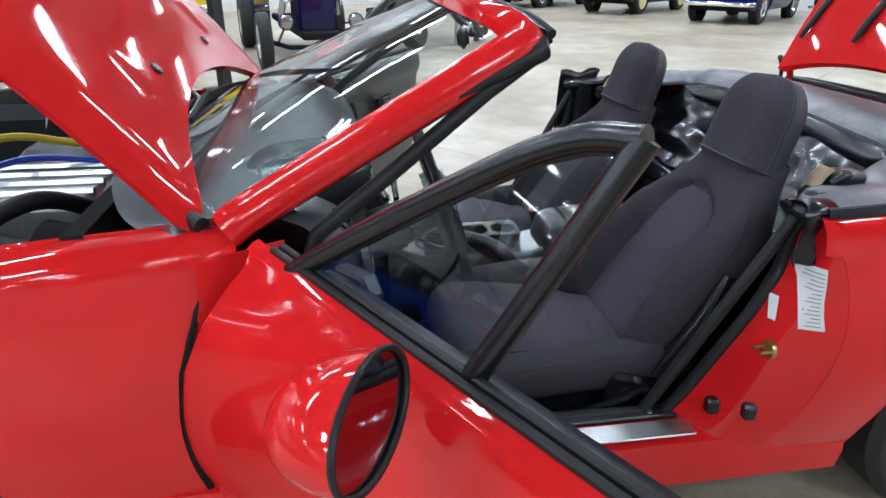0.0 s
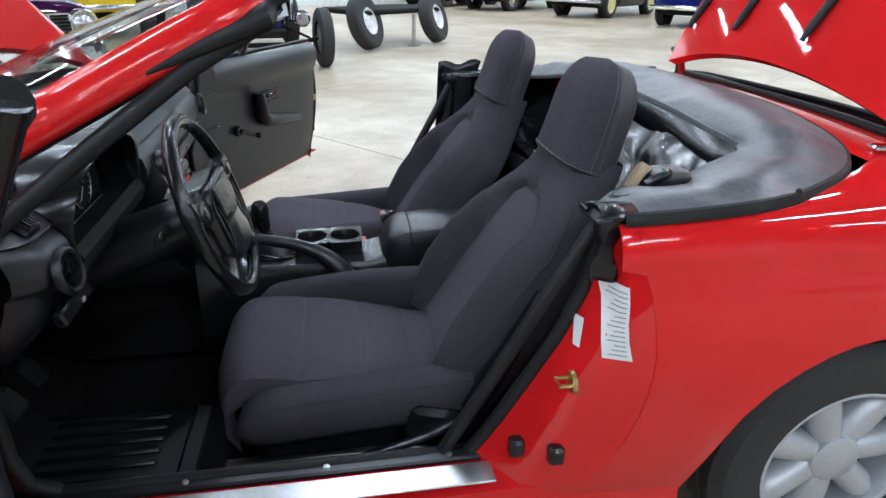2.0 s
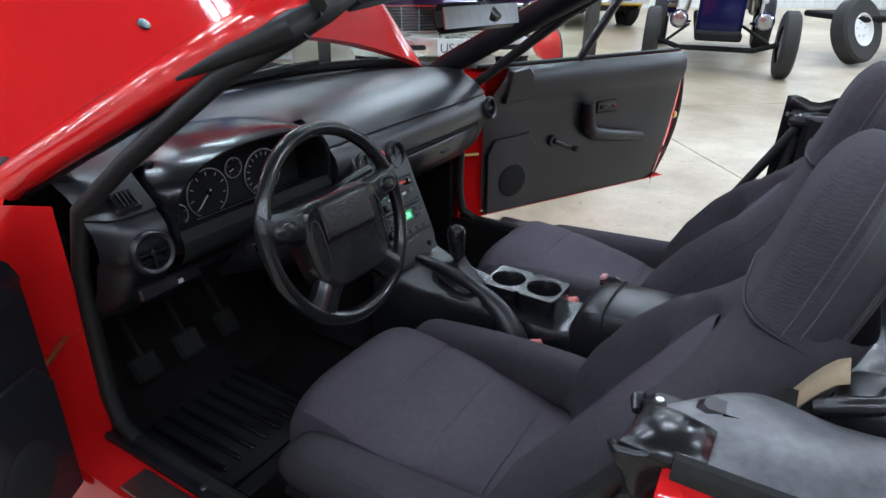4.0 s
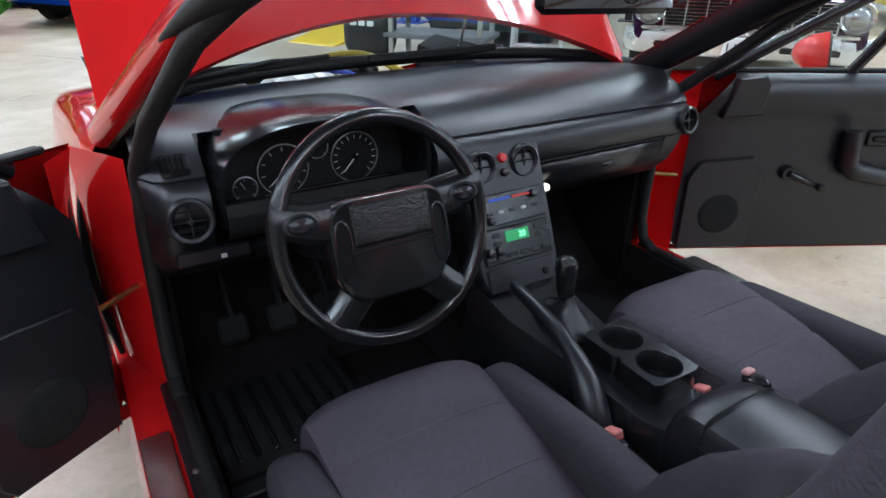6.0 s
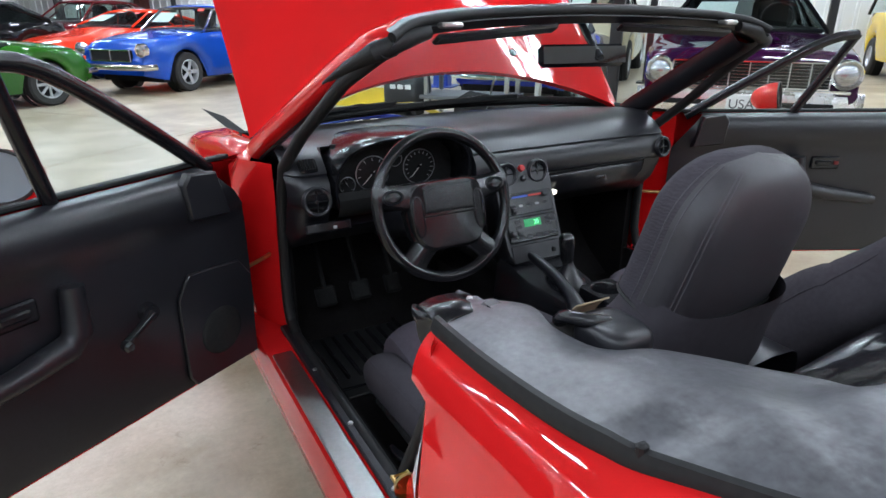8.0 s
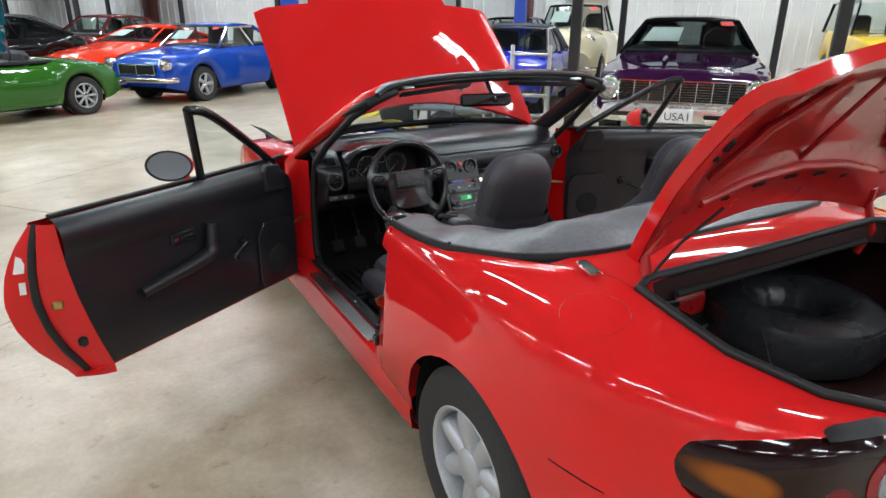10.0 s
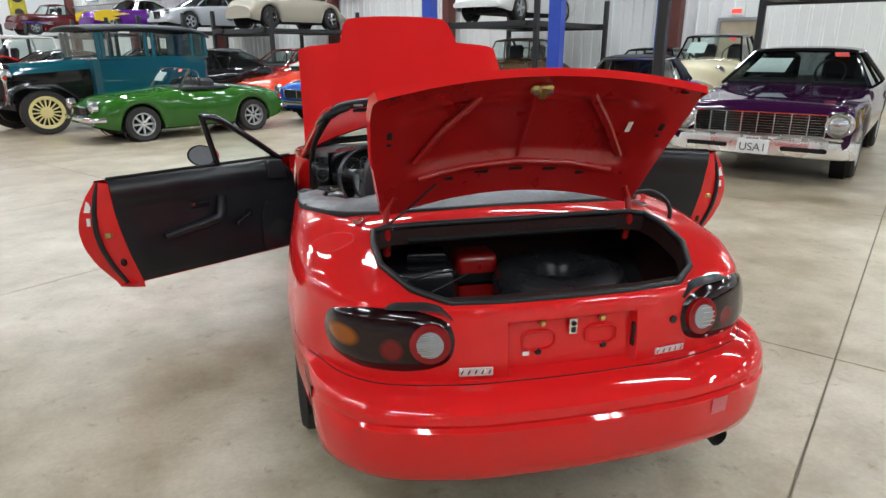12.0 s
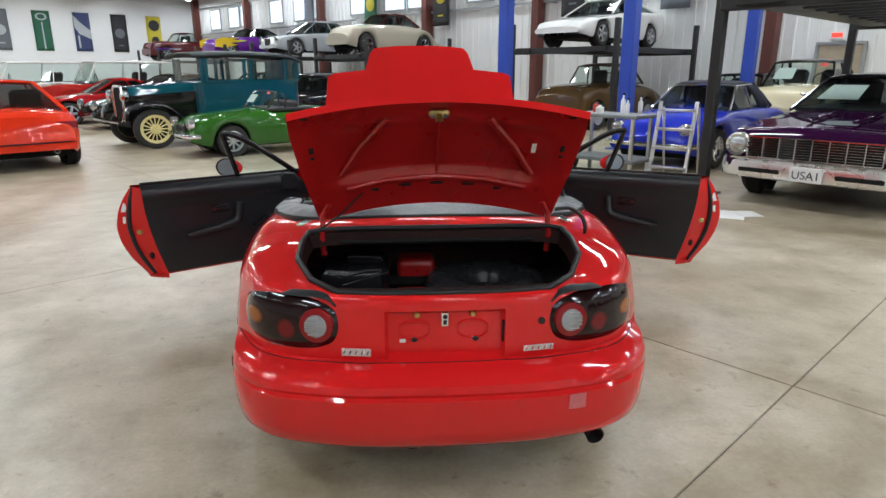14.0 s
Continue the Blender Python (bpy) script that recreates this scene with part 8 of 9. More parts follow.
for x, w, z1 in ((1.50, 0.62, 1.22), (1.58, 0.70, 1.24), (2.6, 0.74, 1.24), (3.5, 0.72, 1.24), (3.62, 0.62, 1.22)):
    rows.append([(x, -w * 0.96, 0.45), (x, -w, 0.7), (x, -w, z1), (x, 0, z1 + 0.005), (x, w, z1), (x, w, 0.7), (x, w * 0.96, 0.45)])
Geo().grid(rows).make("body", TEAL, sed)
Geo().add([Vector(p) for p in rows[-1]], [list(range(7))]).make("body_back", TEAL, sed)
Geo().add([Vector(p) for p in rows[0]], [list(range(7))]).make("firewall", TEAL, sed)
for x in (1.58, 1.66, 2.42, 2.55, 3.30, 3.58):
    for sg in (-1, 1):
        Geo().box((x, sg * 0.70, 1.46), (0.07, 0.05, 0.46), 0.015).make("window_pillar", TEAL, sed)
for sg in (-1, 1):
    Geo().box((2.6, sg * 0.70, 1.24), (2.0, 0.05, 0.05), 0.01).make("window_sill", TEAL, sed)
    Geo().add([Vector((1.6, sg * 0.695, 1.25)), Vector((3.58, sg * 0.695, 1.25)), Vector((3.58, sg * 0.695, 1.68)), Vector((1.6, sg * 0.695, 1.68))], [[0, 1, 2, 3]]).make("side_glass", GLASS, sed, smooth=0)
Geo().add([Vector((1.56, -0.68, 1.25)), Vector((1.56, 0.68, 1.25)), Vector((1.50, 0.68, 1.68)), Vector((1.50, -0.68, 1.68))], [[0, 1, 2, 3]]).make("windscreen", GLASS, sed, smooth=0)
rr = []
for k in range(13):
    q = k / 12
    x = 1.42 + 2.24 * q
    z = 1.70 + 0.09 * math.sin(math.pi * (0.15 + 0.72 * q)) - (0.10 * max(0, (q - 0.85) / 0.15) ** 2)
    rr.append([(x, 0.74 * u, z + 0.05 * (1 - u * u) - 0.03 * (abs(u) > 0.95)) for u in (-1, -0.9, -0.5, 0, 0.5, 0.9, 1)])
Geo().grid(rr).make("roof", dull("dark_slate_top", (0.02, 0.026, 0.032), 0.5), sed, thick=0.04)
Geo().box((3.56, 0, 1.46), (0.08, 1.3, 0.5), 0.03).make("rear_panel", TEAL, sed)
Geo().box((0.32, 0, 0.86), (0.10, 0.56, 0.60), 0.03).make("radiator", DARK, sed)
Geo().tube([(0.27, -0.27, 0.58), (0.27, -0.29, 1.05), (0.27, -0.18, 1.16), (0.27, 0.18, 1.16), (0.27, 0.29, 1.05), (0.27, 0.27, 0.58)], 0.03, 8).make("radiator_shell", CHROME, sed)
for sg in (-1, 1):
    Geo().lathe([(0, 0.04), (0.07, 0.03), (0.115, 0.0), (0.11, -0.05), (0.06, -0.12), (0, -0.14)], 20, m=pose(0.22, sg * 0.42, 0.98, 0, -90)).make("headlamp", CHROME, sed)
    for xw, xa, xb in ((0.62, 0.12, 1.25), (3.15, 2.7, 3.75)):
        pts = spline([(xa, sg * 0.70, 0.52), (xa + 0.1, sg * 0.70, 0.78), (xw, sg * 0.70, 0.86), (xw + 0.32, sg * 0.70, 0.74), (xb, sg * 0.70, 0.42)], 16)
        Geo().grid([[(p.x, p.y - sg * 0.20, p.z - 0.02), (p.x, p.y - sg * 0.06, p.z + 0.03), (p.x, p.y + sg * 0.06, p.z + 0.02), (p.x, p.y + sg * 0.12, p.z - 0.04)] for p in pts]).make("wing", BLACK, sed, thick=0.01)
        round_wheel(sed, xw, sg * 0.70, 0.37, 0.27, 0.13, "wire", CREAM_WHEEL, sg)
    Geo().box((2.0, sg * 0.74, 0.40), (1.5, 0.22, 0.03), 0.01).make("running_board", BLACK, sed)
Geo().tube([(0.0, -0.75, 0.52), (0.0, 0.75, 0.52)], 0.02, 6).make("bumper", CHROME, sed)
Geo().box((1.9, 0, 0.46), (3.2, 0.8, 0.12)).make("chassis", DARK, sed)

# ---- lifts with stored cars ----
def four_post_lift(u0, u1, v0, v1, deck, height, mat, label):
    w = thing("car_lift", hall(0, 0), label, "car lift", "car lifts")
    for u in (u0, u1):
        for v in (v0, v1):
            Geo().box((u, v, height / 2), (0.12, 0.12, height), 0.01).make("post", mat, w)
            Geo().box((u, v, 0.01), (0.42, 0.32, 0.02), 0.004).make("base_plate", mat, w)
    for v in (v0 + 0.45, v1 - 0.45):
        Geo().box(((u0 + u1) / 2, v, deck), (u1 - u0 + 0.3, 0.48, 0.12), 0.01).make("runway", mat, w)
    for u in (u0, u1):
        Geo().box((u, (v0 + v1) / 2, deck - 0.02), (0.16, v1 - v0, 0.16), 0.01).make("cross_beam", mat, w)
    return w


near_lift = four_post_lift(5.24, 10.6, -2.20, 0.55, 2.29, 3.4, LIFT_BLACK, "black four-post car lift with raised runways")
for k in range(11):
    Geo().box((5.5 + 0.46 * k, -0.85, 2.24), (0.06, 1.5, 0.05), 0.008).make("tray_rib", LIFT_BLACK, near_lift)


def on_lift(u, v, *args, **kw):
    return parked_car(args[0], args[1], HALL @ pose(u, v, 2.12), *args[2:], **kw)


# lift row in front of the back wall
for u0, v0 in ((11.0, 5.5), (11.0, 15.3), (11.0, 20.4), (11.0, 26.2), (11.0, 34.6)):
    four_post_lift(u0, u0 + 4.0, v0, v0 + 3.2, 2.02, 2.7, LIFT_BLACK, "black four-post storage lift carrying a car")
on_lift(10.9, 7.2, "sports_coupe", "white wedge-shaped sports coupe on a lift", 4.2, 1.70, [(0, 0.42), (0.06, 0.58), (0.3, 0.74), (0.45, 0.84), (0.8, 0.92), (0.97, 0.90), (1, 0.6)], (0.85, 3.25), 0.30, 0.2, WHITE_P,
        house=((1.35, 0.80), (2.05, 1.20), (2.55, 1.22), (3.5, 0.92), 0.53), wheel_style="five", glass=GLASS_DARK)
on_lift(10.9, 16.9, "street_rod", "champagne 1930s street rod coupe with dark roof on a lift", 4.4, 1.75, [(0, 0.62), (0.05, 0.85), (0.3, 0.98), (0.62, 1.0), (0.85, 0.85), (1, 0.45)], (0.75, 3.5), 0.34, 0.21, GOLD,
        house=((1.5, 0.98), (1.95, 1.38), (2.7, 1.40), (3.4, 0.98), 0.52), roof=MAROON, wheel_style="five", crown=0.08, tuck=0.2, wheel_mat=CHROME)
on_lift(10.9, 22.0, "saloon", "silver modern saloon on a lift", 4.6, 1.8, [(0, 0.45), (0.05, 0.70), (0.28, 0.88), (0.75, 0.98), (0.96, 0.95), (1, 0.7)], (0.9, 3.6), 0.33, 0.22, SILVER,
        house=((1.3, 0.92), (2.05, 1.40), (3.1, 1.40), (4.05, 1.0), 0.58), lamps=[(0.05, 0.62, 0.66, 0.09)], grille=(-0.01, 0.4, 0.4, 0.68, 5, 0))
flame = on_lift(10.9, 27.8, "street_rod", "purple street rod with yellow flames on a lift", 4.4, 1.75, [(0, 0.60), (0.05, 0.85), (0.4, 0.98), (0.9, 0.9), (1, 0.5)], (0.75, 3.5), 0.34, 0.21, paint("violet_paint", (0.10, 0.012, 0.22)),
                house=((1.5, 0.98), (1.95, 1.35), (2.9, 1.36), (3.6, 0.98), 0.52), roof=BLACK)
for sg in (-1, 1):
    Geo().prism([(-0.02, 0.5), (0.5, 0.45), (1.1, 0.62), (0.75, 0.68), (1.6, 0.80), (0.9, 0.84), (1.2, 0.93), (0.3, 0.92), (-0.02, 0.8)], -0.01, 0.01, m=Matrix(((1, 0, 0, 0), (0, 0, 1, sg * 0.87), (0, 1, 0, 0), (0, 0, 0, 1)))).make("flame_panel", YELLOW, flame)
on_lift(10.9, 36.2, "pickup", "dark red and silver vintage pickup on a lift", 4.8, 1.85, [(0, 0.6), (0.04, 0.95), (0.3, 1.02), (0.6, 1.0), (0.98, 1.0), (1, 0.6)], (0.85, 3.7), 0.35, 0.21, MAROON,
        house=((1.5, 1.02), (1.85, 1.5), (2.6, 1.5), (2.85, 1.0), 0.6), glass=GLASS, stripe=(0.2, 4.6, 0.6, 0.12, CHROME))
# cars stored below the lifts
parked_car("vintage_coupe", "brown vintage coupe under a lift", hall(11.0, 7.2), 4.3, 1.7, [(0, 0.85), (0.05, 1.05), (0.35, 1.15), (0.6, 1.15), (0.95, 0.9), (1, 0.6)], (0.8, 3.3), 0.36, 0.22, BROWN, sill=0.35,
           house=((1.5, 1.15), (1.75, 1.62), (2.7, 1.64), (3.2, 1.15), 0.54), roof=dull("brown_roof", (0.05, 0.03, 0.015)), wheel_style="plain", lamps=[(0.2, 0.55, 0.95, 0.11)], glass=GLASS, tuck=0.2, crown=0.06)
for u, v, mt, lb in ((11.0, 16.9, MAROON, "maroon saloon under a lift"), (11.0, 22.0, BLACK, "black saloon under a lift"), (11.0, 27.8, BLACK, "black coupe under a lift"), (8.3, 13.9, MAROON, "dark maroon saloon parked before the lifts"), (11.5, 3.6, BLACK, "black pickup beside the lifts"), (7.6, 17.2, paint("grey_car_paint", (0.12, 0.12, 0.13)), "grey saloon parked in the row"), (7.2, 20.2, BLACK, "black coupe parked in the row")):
    parked_car("saloon", lb, hall(u, v), 4.5, 1.75, [(0, 0.5), (0.05, 0.75), (0.3, 0.92), (0.75, 0.98), (0.96, 0.92), (1, 0.7)], (0.85, 3.5), 0.32, 0.2, mt,
               house=((1.4, 0.95), (2.0, 1.38), (3.1, 1.38), (3.9, 0.98), 0.56), lamps=[(0.0, 0.6, 0.66, 0.09)], bumper=[(-0.06, 0.45, 1.6, 0.08)], glass=GLASS)
# blue two-post lift
blue = thing("two_post_lift", hall(0, 0), "tall blue two-post vehicle lift", "car lift", "car lifts")
for u, v in ((8.17, 6.48), (8.68, 3.77), (13.07, 3.22)):
    Geo().box((u, v, 2.3), (0.24, 0.26, 4.6), 0.02).make("column", LIFT_BLUE, blue)
    Geo().box((u, v, 0.01), (0.5, 0.5, 0.02), 0.004).make("base_plate", LIFT_BLUE, blue)

# ---- hot rod chassis, trailer wheels, bench side ----
rod = thing("hot_rod", hall(5.65, -3.88, -28), "dark blue fenderless hot rod with exposed front axle", "car", "parked cars")
NAVY = paint("navy_paint", (0.010, 0.010, 0.055))
for y in (-0.72, 0.72):
    round_wheel(rod, 0.0, y, 0.36, 0.20, 0.16, "plain", STEEL, 1 if y > 0 else -1)
    round_wheel(rod, 2.7, y, 0.38, 0.20, 0.22, "plain", STEEL, 1 if y > 0 else -1)
    Geo().lathe([(0, 0.03), (0.07, 0.025), (0.10, 0.0), (0.10, -0.06), (0.05, -0.14), (0, -0.15)], 20, m=pose(-0.12, y * 0.62, 0.60, 0, -90)).make("headlamp", NAVY, rod)
    Geo().lathe([(0, 0.034), (0.07, 0.028), (0.088, 0.008)], 20, m=pose(-0.135, y * 0.62, 0.60, 0, -90)).make("lamp_glass", HEADLAMP, rod)
    Geo().tube([(0.1, y * 0.45, 0.56), (-0.08, y * 0.62, 0.56)], 0.015, 6).make("lamp_bracket", CHROME, rod)
    Geo().tube([(0.02, y * 0.75, 0.36), (1.0, y * 0.45, 0.45)], 0.018, 6).make("radius_rod", DARK, rod)
Geo().tube([(0, -0.65, 0.36), (0, -0.4, 0.28), (0, 0.4, 0.28), (0, 0.65, 0.36)], 0.03, 8).make("front_axle", DARK, rod)
Geo().box((0.18, 0, 0.78), (0.14, 0.50, 0.75), 0.04).make("radiator_shell", NAVY, rod)
Geo().box((0.75, 0, 0.72), (0.55, 0.45, 0.42), 0.05).make("engine", DARK, rod)
for k in range(4):
    for sg in (-1, 1):
        Geo().tube([(0.55 + 0.13 * k, sg * 0.2, 0.85), (0.55 + 0.13 * k, sg * 0.35, 0.80), (0.7 + 0.13 * k, sg * 0.38, 0.62)], 0.025, 6).make("exhaust_header", CHROME if sg < 0 else STEEL, rod)
Geo().lathe([(0, 0.1), (0.14, 0.09), (0.15, 0)], 20, m=pose(0.75, 0, 0.98)).make("air_cleaner", CHROME, rod)
Geo().grid([[(x, -w, 0.5), (x, -w, z), (x, 0, z + 0.04), (x, w, z), (x, w, 0.5)] for x, w, z in ((1.1, 0.5, 1.05), (1.7, 0.64, 1.12), (2.8, 0.66, 1.1), (3.4, 0.5, 0.9))]).make("body", NAVY, rod)
Geo().box((2.1, 0, 1.42), (1.2, 1.1, 0.08), 0.03).make("roof", NAVY, rod)
for x in (1.55, 2.65):
    for y in (-0.52, 0.52):
        Geo().box((x, y, 1.25), (0.08, 0.06, 0.35), 0.01).make("roof_pillar", NAVY, rod)
Geo().box((1.6, 0, 0.42), (3.4, 0.5, 0.10), 0.02).make("chassis", DARK, rod)

tr = thing("utility_trailer", hall(6.15, -6.85, 0), "small black trailer frame with white steel wheels", "trailer")
for dv, dz in ((0.80, 0.0), (-0.80, 0.0)):
    w = round_wheel(tr, 0.0, dv, 0.40, 0.20, 0.22, "plain", WHITE, -1)
    w.matrix_basis = pose(0.0, dv, 0.41, 0, 0, 0) @ pose(0, 0, 0, 0, -72, 20)
Geo().box((0.5, -0.1, 0.55), (1.0, 1.9, 0.08), 0.02).make("bed", DARK, tr)
Geo().tube([(-0.1, -0.2, 0.5), (-0.1, -0.2, 0.02)], 0.03, 8).make("jack_leg", STEEL, tr)
Geo().box((-0.1, -0.2, 0.012), (0.16, 0.16, 0.02), 0.004).make("jack_foot", STEEL, tr)
BLUE_D, RED_D = paint("dark_blue_paint", (0.006, 0.012, 0.09)), paint("dark_red_paint", (0.22, 0.01, 0.012))
for k, (u, v, mt) in enumerate(((4.33, -14.25, BLUE_D), (7.7, -15.1, BLACK), (11.05, -15.3, RED_D), (1.6, -14.3, BLACK), (13.6, -15.2, BLACK))):
    parked_car("vintage_car", ("dark blue vintage car with a chrome bumper", "black vintage car with cream wheels", "dark red vintage car with dark wheels", "black vintage car parked by the wall", "black vintage car parked by the wall")[k], hall(u, v, -90), 4.3, 1.7,
               [(0, 0.6), (0.05, 0.85), (0.3, 1.0), (0.75, 1.02), (0.96, 0.9), (1, 0.6)], (0.8, 3.4), 0.35, 0.22, mt, sill=0.3, house=((1.4, 1.0), (1.8, 1.5), (2.9, 1.5), (3.6, 1.0), 0.56),
               wheel_style="plain", wheel_mat=CREAM_WHEEL if k == 1 else CHROME, bumper=[(-0.1, 0.45, 1.6, 0.10)], lamps=[(-0.02, 0.6, 0.75, 0.09)])

# tool cart, step ladder, papers
cart = thing("tool_cart", hall(5.75, 2.25), "grey steel work cart with bottles and sprays on top", "cart")
for du in (-0.25, 0.25):
    for dv in (-0.5, 0.5):
        Geo().box((du, dv, 0.45), (0.05, 0.05, 0.9), 0.006).make("leg", STEEL, cart)
for z in (0.25, 0.88):
    Geo().box((0, 0, z), (0.62, 1.15, 0.05), 0.01).make("shelf", surface("grey_cart_paint", (0.16, 0.17, 0.18), 0.5), cart)
for k, (du, dv, h, r, mt) in enumerate(((0.1, -0.4, 0.24, 0.035, STEEL), (-0.05, -0.28, 0.2, 0.03, WHITE), (0.12, -0.1, 0.26, 0.035, WHITE), (-0.1, 0.15, 0.12, 0.06, WHITE), (0.1, 0.35, 0.15, 0.045, PAPER_RED))):
    b = thing("spray_bottle", hall(5.75 + du, 2.25 + dv, 0, 0.905), "plastic bottle standing on the work cart", "bottle", "bottles on the cart")
    Geo().lathe([(0, 0), (r, 0), (r, h * 0.7), (r * 0.4, h * 0.82), (r * 0.4, h), (0, h)], 14).make("bottle_body", mt, b)
    Geo().box((0.01, 0, h + 0.015), (0.05, 0.025, 0.03), 0.006).make("nozzle", DARK, b)
lad = thing("step_ladder", hall(5.72, 1.18, 8), "folding aluminium step ladder standing open", "ladder")
for dv in (-0.24, 0.24):
    Geo().box((-0.22, dv, 0.55), (0.03, 0.05, 1.16), 0.006, turn=pose(0, 0, 0, 0, 14, 0)).make("front_rail", STEEL, lad)
    Geo().box((0.16, dv, 0.52), (0.025, 0.03, 1.06), 0.005, turn=pose(0, 0, 0, 0, -14, 0)).make("rear_leg", STEEL, lad)
for k in range(4):
    Geo().box((-0.32 + 0.065 * k, 0, 0.25 + 0.25 * k), (0.12, 0.48, 0.03), 0.006).make("tread", STEEL, lad)
pp = thing("paper_sheets", hall(4.25, -0.22, 20), "white paper sheets lying on the floor", "paper")
Geo().box((0, 0, 0.002), (0.42, 0.30, 0.002)).make("sheet", WHITE_LABEL, pp)
Geo().box((0.12, -0.18, 0.0045), (0.30, 0.22, 0.002), turn=pose(0, 0, 0, 0, 0, 25)).make("sheet", WHITE_LABEL, pp)
mat_y = thing("floor_ramp", hall(6.45, 3.95, -10), "low yellow steel wheel ramp on the floor", "ramp")
Geo().prism([(-0.5, 0), (0.5, 0), (0.5, 0.14), (0.3, 0.14)], -0.35, 0.35, m=Matrix(((1, 0, 0, 0), (0, 0, 1, 0), (0, 1, 0, 0), (0, 0, 0, 1)))).make("ramp_body", YELLOW, mat_y)
bag = thing("tool_bag", hall(5.62, 3.05, 0), "black padded gear cover with a printed mark", "bag")
Geo().grid([[(x, y, z) for x, y, z in ring] for ring in superell((0.22, 0.28, 0.27), 0.5, 0.6)], m=pose(0, 0, 0.27)).make("cover", RUBBER, bag)
for k in range(3):
    Geo().box((-0.215, 0.10 - 0.1 * k, 0.36), (0.03, 0.07, 0.05), 0.004).make("print_bar", WHITE_LABEL, bag)

# ---- wall dressing ----
for k, (v0) in enumerate((3.6, 11.24, 16.85, 24.5, 32.1, 39.1)):
    col = Geo().box((U1 - 0.25, v0, CEILING / 2), (0.4, 0.28, CEILING), 0.01).make("column", COLUMN, m=HALL)
    tagged(col, "red oxide steel column against the wall", "column", "steel columns", "structure")
PANE = glow("daylight_pane", (0.80, 0.88, 0.95), 0.55)
win_frame = surface("aluminium_frame", (0.35, 0.36, 0.37), 0.45, 0.6)
for k in range(14):
    v0 = 6.6 + 2.5 * k
    if any(abs(v0 - c) < 0.9 for c in (11.24, 16.85, 24.5, 32.1, 39.1)):
        v0 += 0.95
    w = thing("window_%d" % (k + 1), hall(U1 - 0.06, v0, 0, 4.55), "translucent high wall window with metal frame", "window", "", "structure")
    Geo().box((0, 0, 0), (0.02, 1.3, 1.1)).make("pane", PANE, w)
    for dy, dz, sy, sz in ((0, 0.57, 1.42, 0.07), (0, -0.57, 1.42, 0.07), (0.68, 0, 0.07, 1.1), (-0.68, 0, 0.07, 1.1)):
        Geo().box((-0.02, dy, dz), (0.06, sy, sz), 0.008).make("window_frame", win_frame, w)
for z in (3.75, 5.3):
    g = Geo().box((U1 - 0.12, 22.0, z), (0.1, 35.0, 0.08), 0.01).make("girt", win_frame, m=HALL)
    tagged(g, "grey steel wall rail", "wall rail", "", "structure")


def banner(m, colors, group, label, style="disc"):
    b = thing("banner", m, label, "banner", group)
    Geo().grid([[(x, 0.012 * math.sin(5 * z) * (abs(x) / 0.45) ** 2, z) for x in (-0.45, -0.22, 0, 0.22, 0.45)] for z in [-1.1 + 0.2 * k for k in range(12)]]).make("cloth", colors[0], b, thick=0.008)
    Geo().tube([(-0.47, 0, 1.11), (0.47, 0, 1.11)], 0.015, 6).make("rod", STEEL, b)
    if len(colors) < 2:
        return b
    flat = Matrix(((1, 0, 0, 0), (0, 0, -1, -0.022), (0, 1, 0, 0), (0, 0, 0, 1)))
    if style == "disc":
        Geo().lathe([(0, 0.008), (0.28, 0.007), (0.29, 0)], 24, m=pose(0, -0.022, 0.0, 90)).make("emblem", colors[1], b)
        Geo().box((0, -0.022, -0.72), (0.3, 0.006, 0.06)).make("print_bar", colors[1], b)
    elif style == "crest":
        Geo().lathe([(0.16, 0.0), (0.17, 0.008), (0.24, 0.008), (0.25, 0)], 24, m=pose(0, -0.022, 0.78, 90) @ Matrix.Diagonal((1.2, 0.8, 1, 1))).make("emblem", colors[1], b)
        Geo().prism([(-0.03, 0.5), (0.03, 0.5), (0.05, -1.0), (-0.05, -1.0)], 0, 0.006, m=flat).make("print_bar", colors[1], b)
    elif style == "swoosh":
        Geo().prism([(-0.44, 1.0), (-0.15, 0.6), (0.44, 0.1), (0.44, -0.4), (-0.2, -0.1), (-0.44, 0.3)], 0, 0.006, m=flat).make("emblem", colors[1], b)
        Geo().prism([(-0.3, -0.9), (-0.2, -0.9), (-0.2, -0.2), (-0.3, -0.2)], 0, 0.006, m=flat).make("print_bar", colors[1], b)
    elif style == "dials":
        for z, r in ((0.55, 0.34), (-0.35, 0.24)):
            Geo().lathe([(0, 0.008), (r, 0.007), (r, 0)], 24, m=pose(0.02, -0.022, z, 90)).make("emblem", colors[1], b)
    return b


B_GREEN, B_NAVY, B_BLACK, B_YEL, B_GREY, B_RED = (dull("banner_" + n, c, 0.7) for n, c in (("green", (0.02, 0.11, 0.06)), ("navy", (0.035, 0.05, 0.14)), ("black", (0.020, 0.020, 0.024)), ("yellow", (0.5, 0.42, 0.03)), ("grey", (0.12, 0.13, 0.15)), ("red", (0.30, 0.05, 0.03))))
PALE = dull("banner_pale", (0.40, 0.43, 0.46), 0.7)
for k, (cols, style) in enumerate((([B_GREY, PALE], "disc"), ([B_GREEN, PALE], "crest"), ([B_NAVY, PALE], "swoosh"), ([B_BLACK, B_GREY], "disc"), ([B_YEL, B_BLACK], "dials"))):
    banner(hall(4.63 + 2.05 * k, V1 - 0.05, 0, 3.72) @ Matrix.Diagonal((0.98, 1, 0.98, 1)), cols, "banners on the end wall", "tall printed cloth banner hanging on the white wall", style)
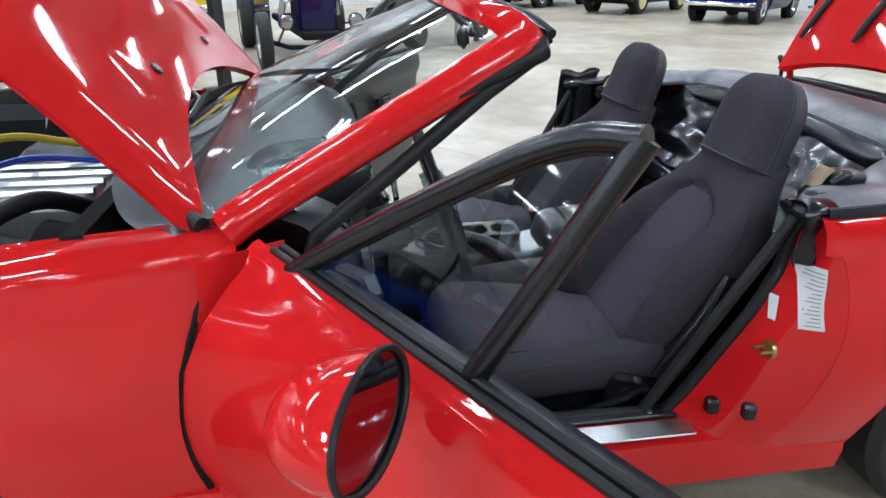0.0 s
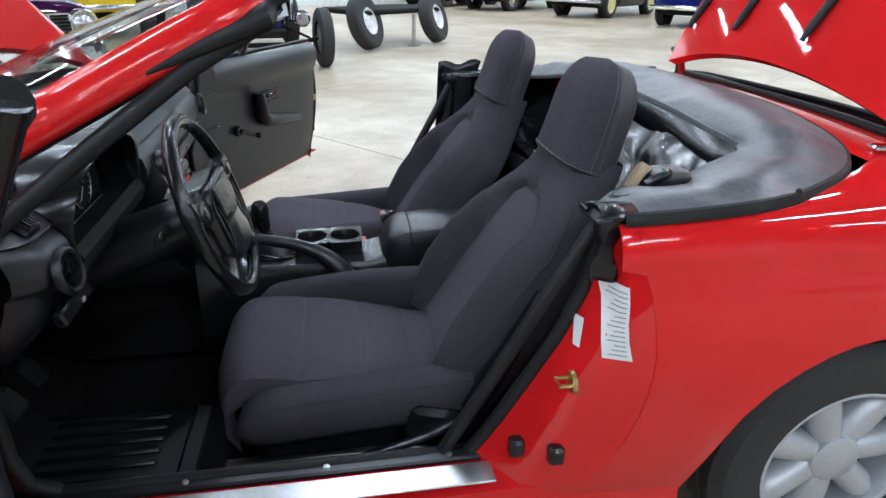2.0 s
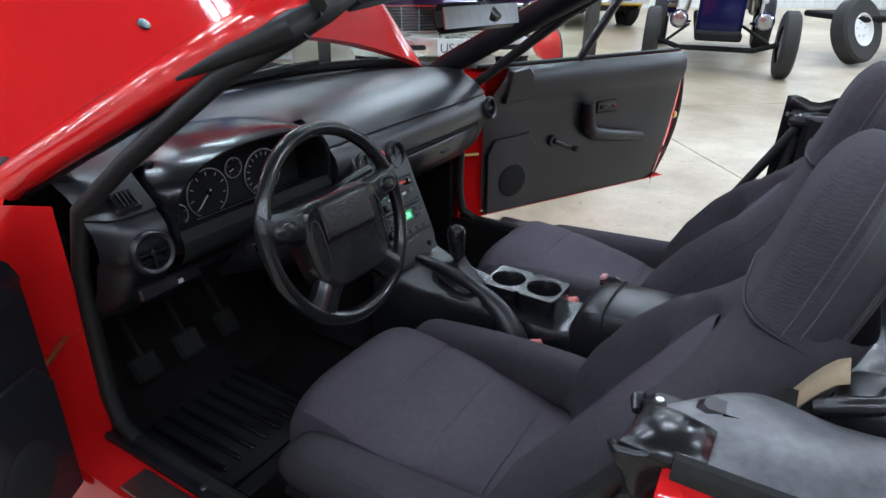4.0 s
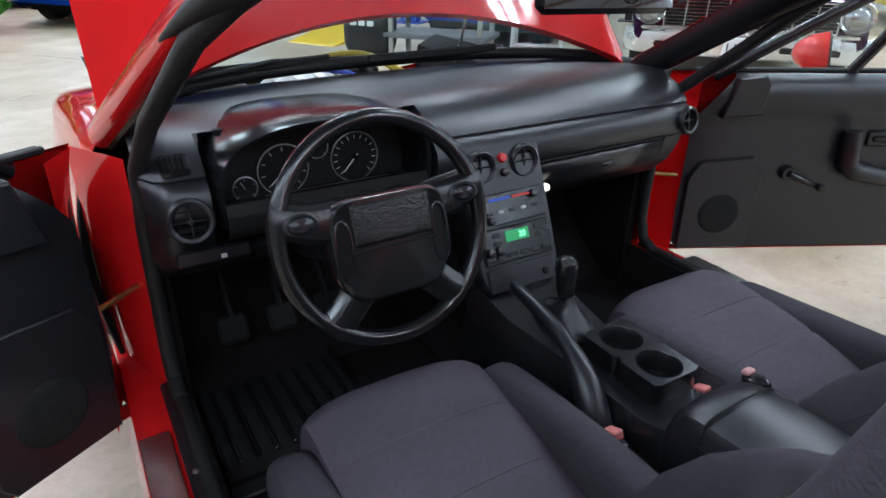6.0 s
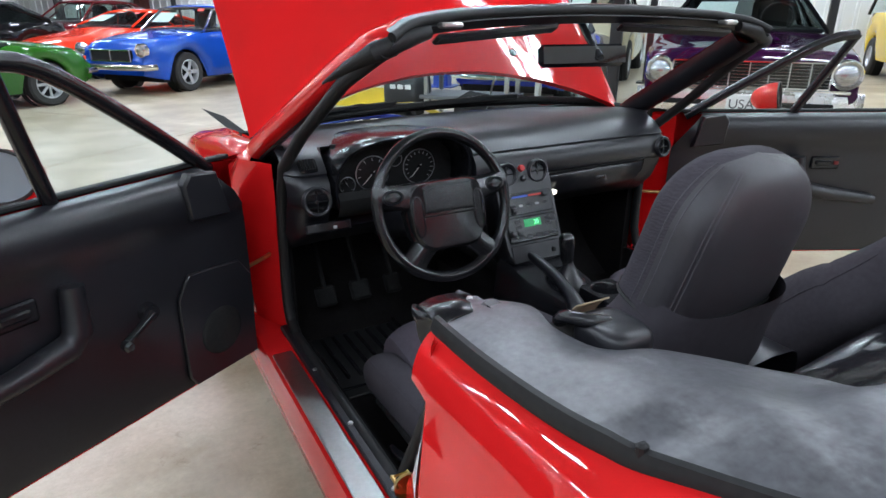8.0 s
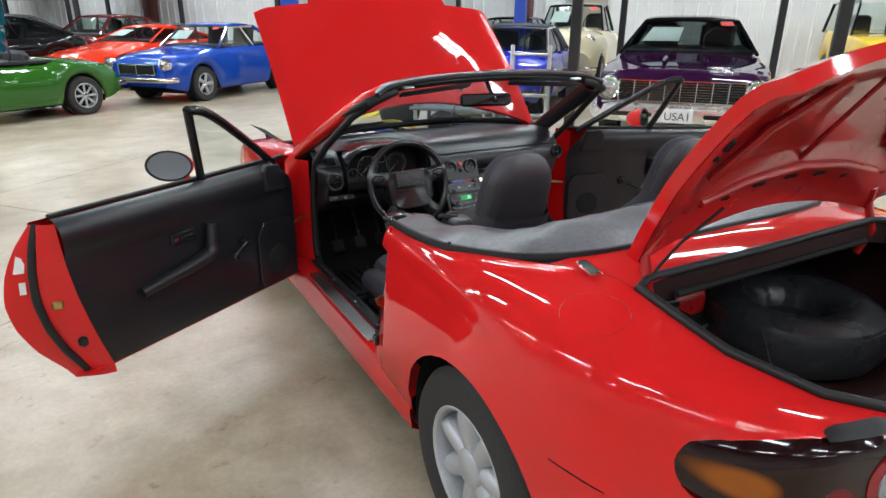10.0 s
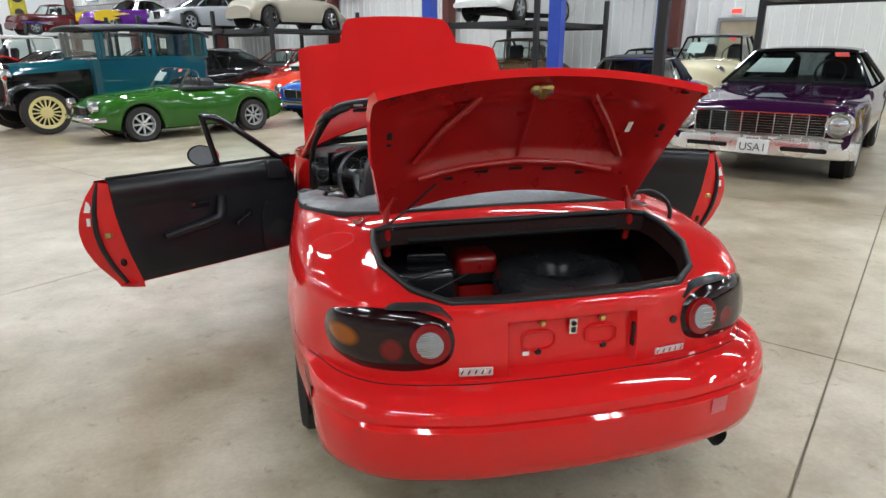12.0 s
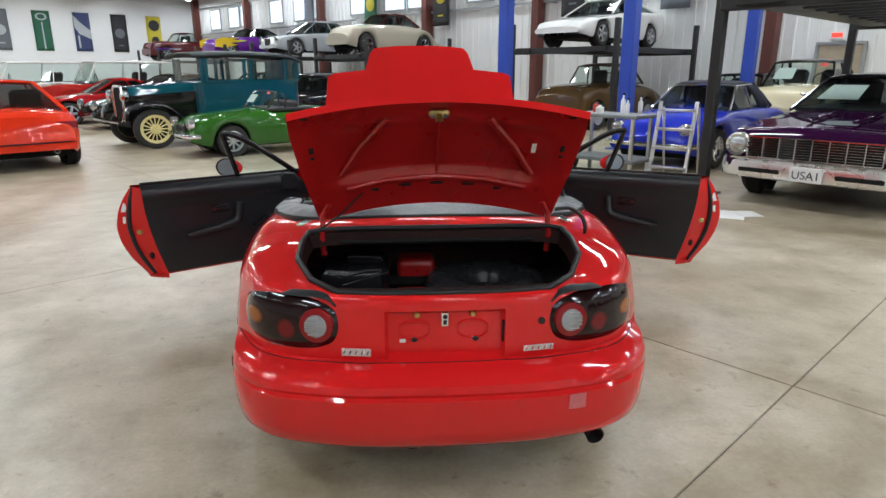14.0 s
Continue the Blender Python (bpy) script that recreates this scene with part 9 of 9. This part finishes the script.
for v0, cols in ((4.2, [B_RED, B_BLACK]), (6.3, [B_GREY]), (9.8, [B_BLACK, B_GREY]), (16.0, [B_BLACK, B_YEL]), (20.5, [B_GREEN, B_YEL]), (25.5, [B_GREY])):
    banner(HALL @ pose(U1 - 0.30, v0, 4.3, 0, 0, -90), cols, "banners on the siding", "tall printed cloth banner hanging on the siding")
dr = thing("door_1", hall(U1 - 0.05, 2.02, 0, 0), "tan steel exit door in the siding", "door", "", "structure")
Geo().box((0, 0, 1.05), (0.06, 0.95, 2.1), 0.01).make("leaf", dull("tan_door", (0.36, 0.30, 0.22)), dr)
for dy, dz, sy, sz in ((0, 2.14, 1.1, 0.08), (0.52, 1.05, 0.08, 2.1), (-0.52, 1.05, 0.08, 2.1)):
    Geo().box((-0.02, dy, dz), (0.09, sy, sz), 0.008).make("door_frame", win_frame, dr)
Geo().tube([(-0.05, 0.38, 1.0), (-0.1, 0.38, 1.0), (-0.1, 0.28, 1.0)], 0.012, 6).make("door_handle", STEEL, dr)
ex = thing("exit_sign", hall(U1 - 0.12, 2.12, 0, 2.33), "small lit red exit sign over the door", "sign")
Geo().box((0, 0, 0), (0.06, 0.34, 0.2), 0.01).make("sign_box", WHITE, ex)
Geo().box((-0.034, 0, 0), (0.006, 0.24, 0.10)).make("lit_face", glow("exit_red", (0.8, 0.05, 0.03), 1.2), ex)
# notices taped to the posts of the near lift
for v0 in (-2.35,):
    nt_ = thing("notice_sheet", hall(4.80, v0, 0, 1.75), "white printed notice taped to a lift post", "notice")
    Geo().box((0, 0, 0), (0.006, 0.22, 0.30)).make("sheet", WHITE_LABEL, nt_)
    for k in range(5):
        Geo().box((-0.0045, 0, 0.10 - 0.045 * k), (0.003, 0.15, 0.012)).make("print_bar", DIAL, nt_)

# ---- floor slabs between the joints ----
JOINTS_U = [U0, -10.4, -6.7, -3.0, 0.61, 4.05, 8.1, 11.8, U1]
JOINTS_V = [V0, -15.25, -10.9, -6.41, -2.06, 2.29, 4.7, 7.2, 11.5, 15.85, 20.2, 26.0, 33.0, V1]
for ua, ub in zip(JOINTS_U, JOINTS_U[1:]):
    for va, vb in zip(JOINTS_V, JOINTS_V[1:]):
        slab = Geo().box(((ua + ub) / 2, (va + vb) / 2, -0.03), (ub - ua - 0.008, vb - va - 0.008, 0.06), 0.003).make("slab", CONCRETE, floor, smooth=0)
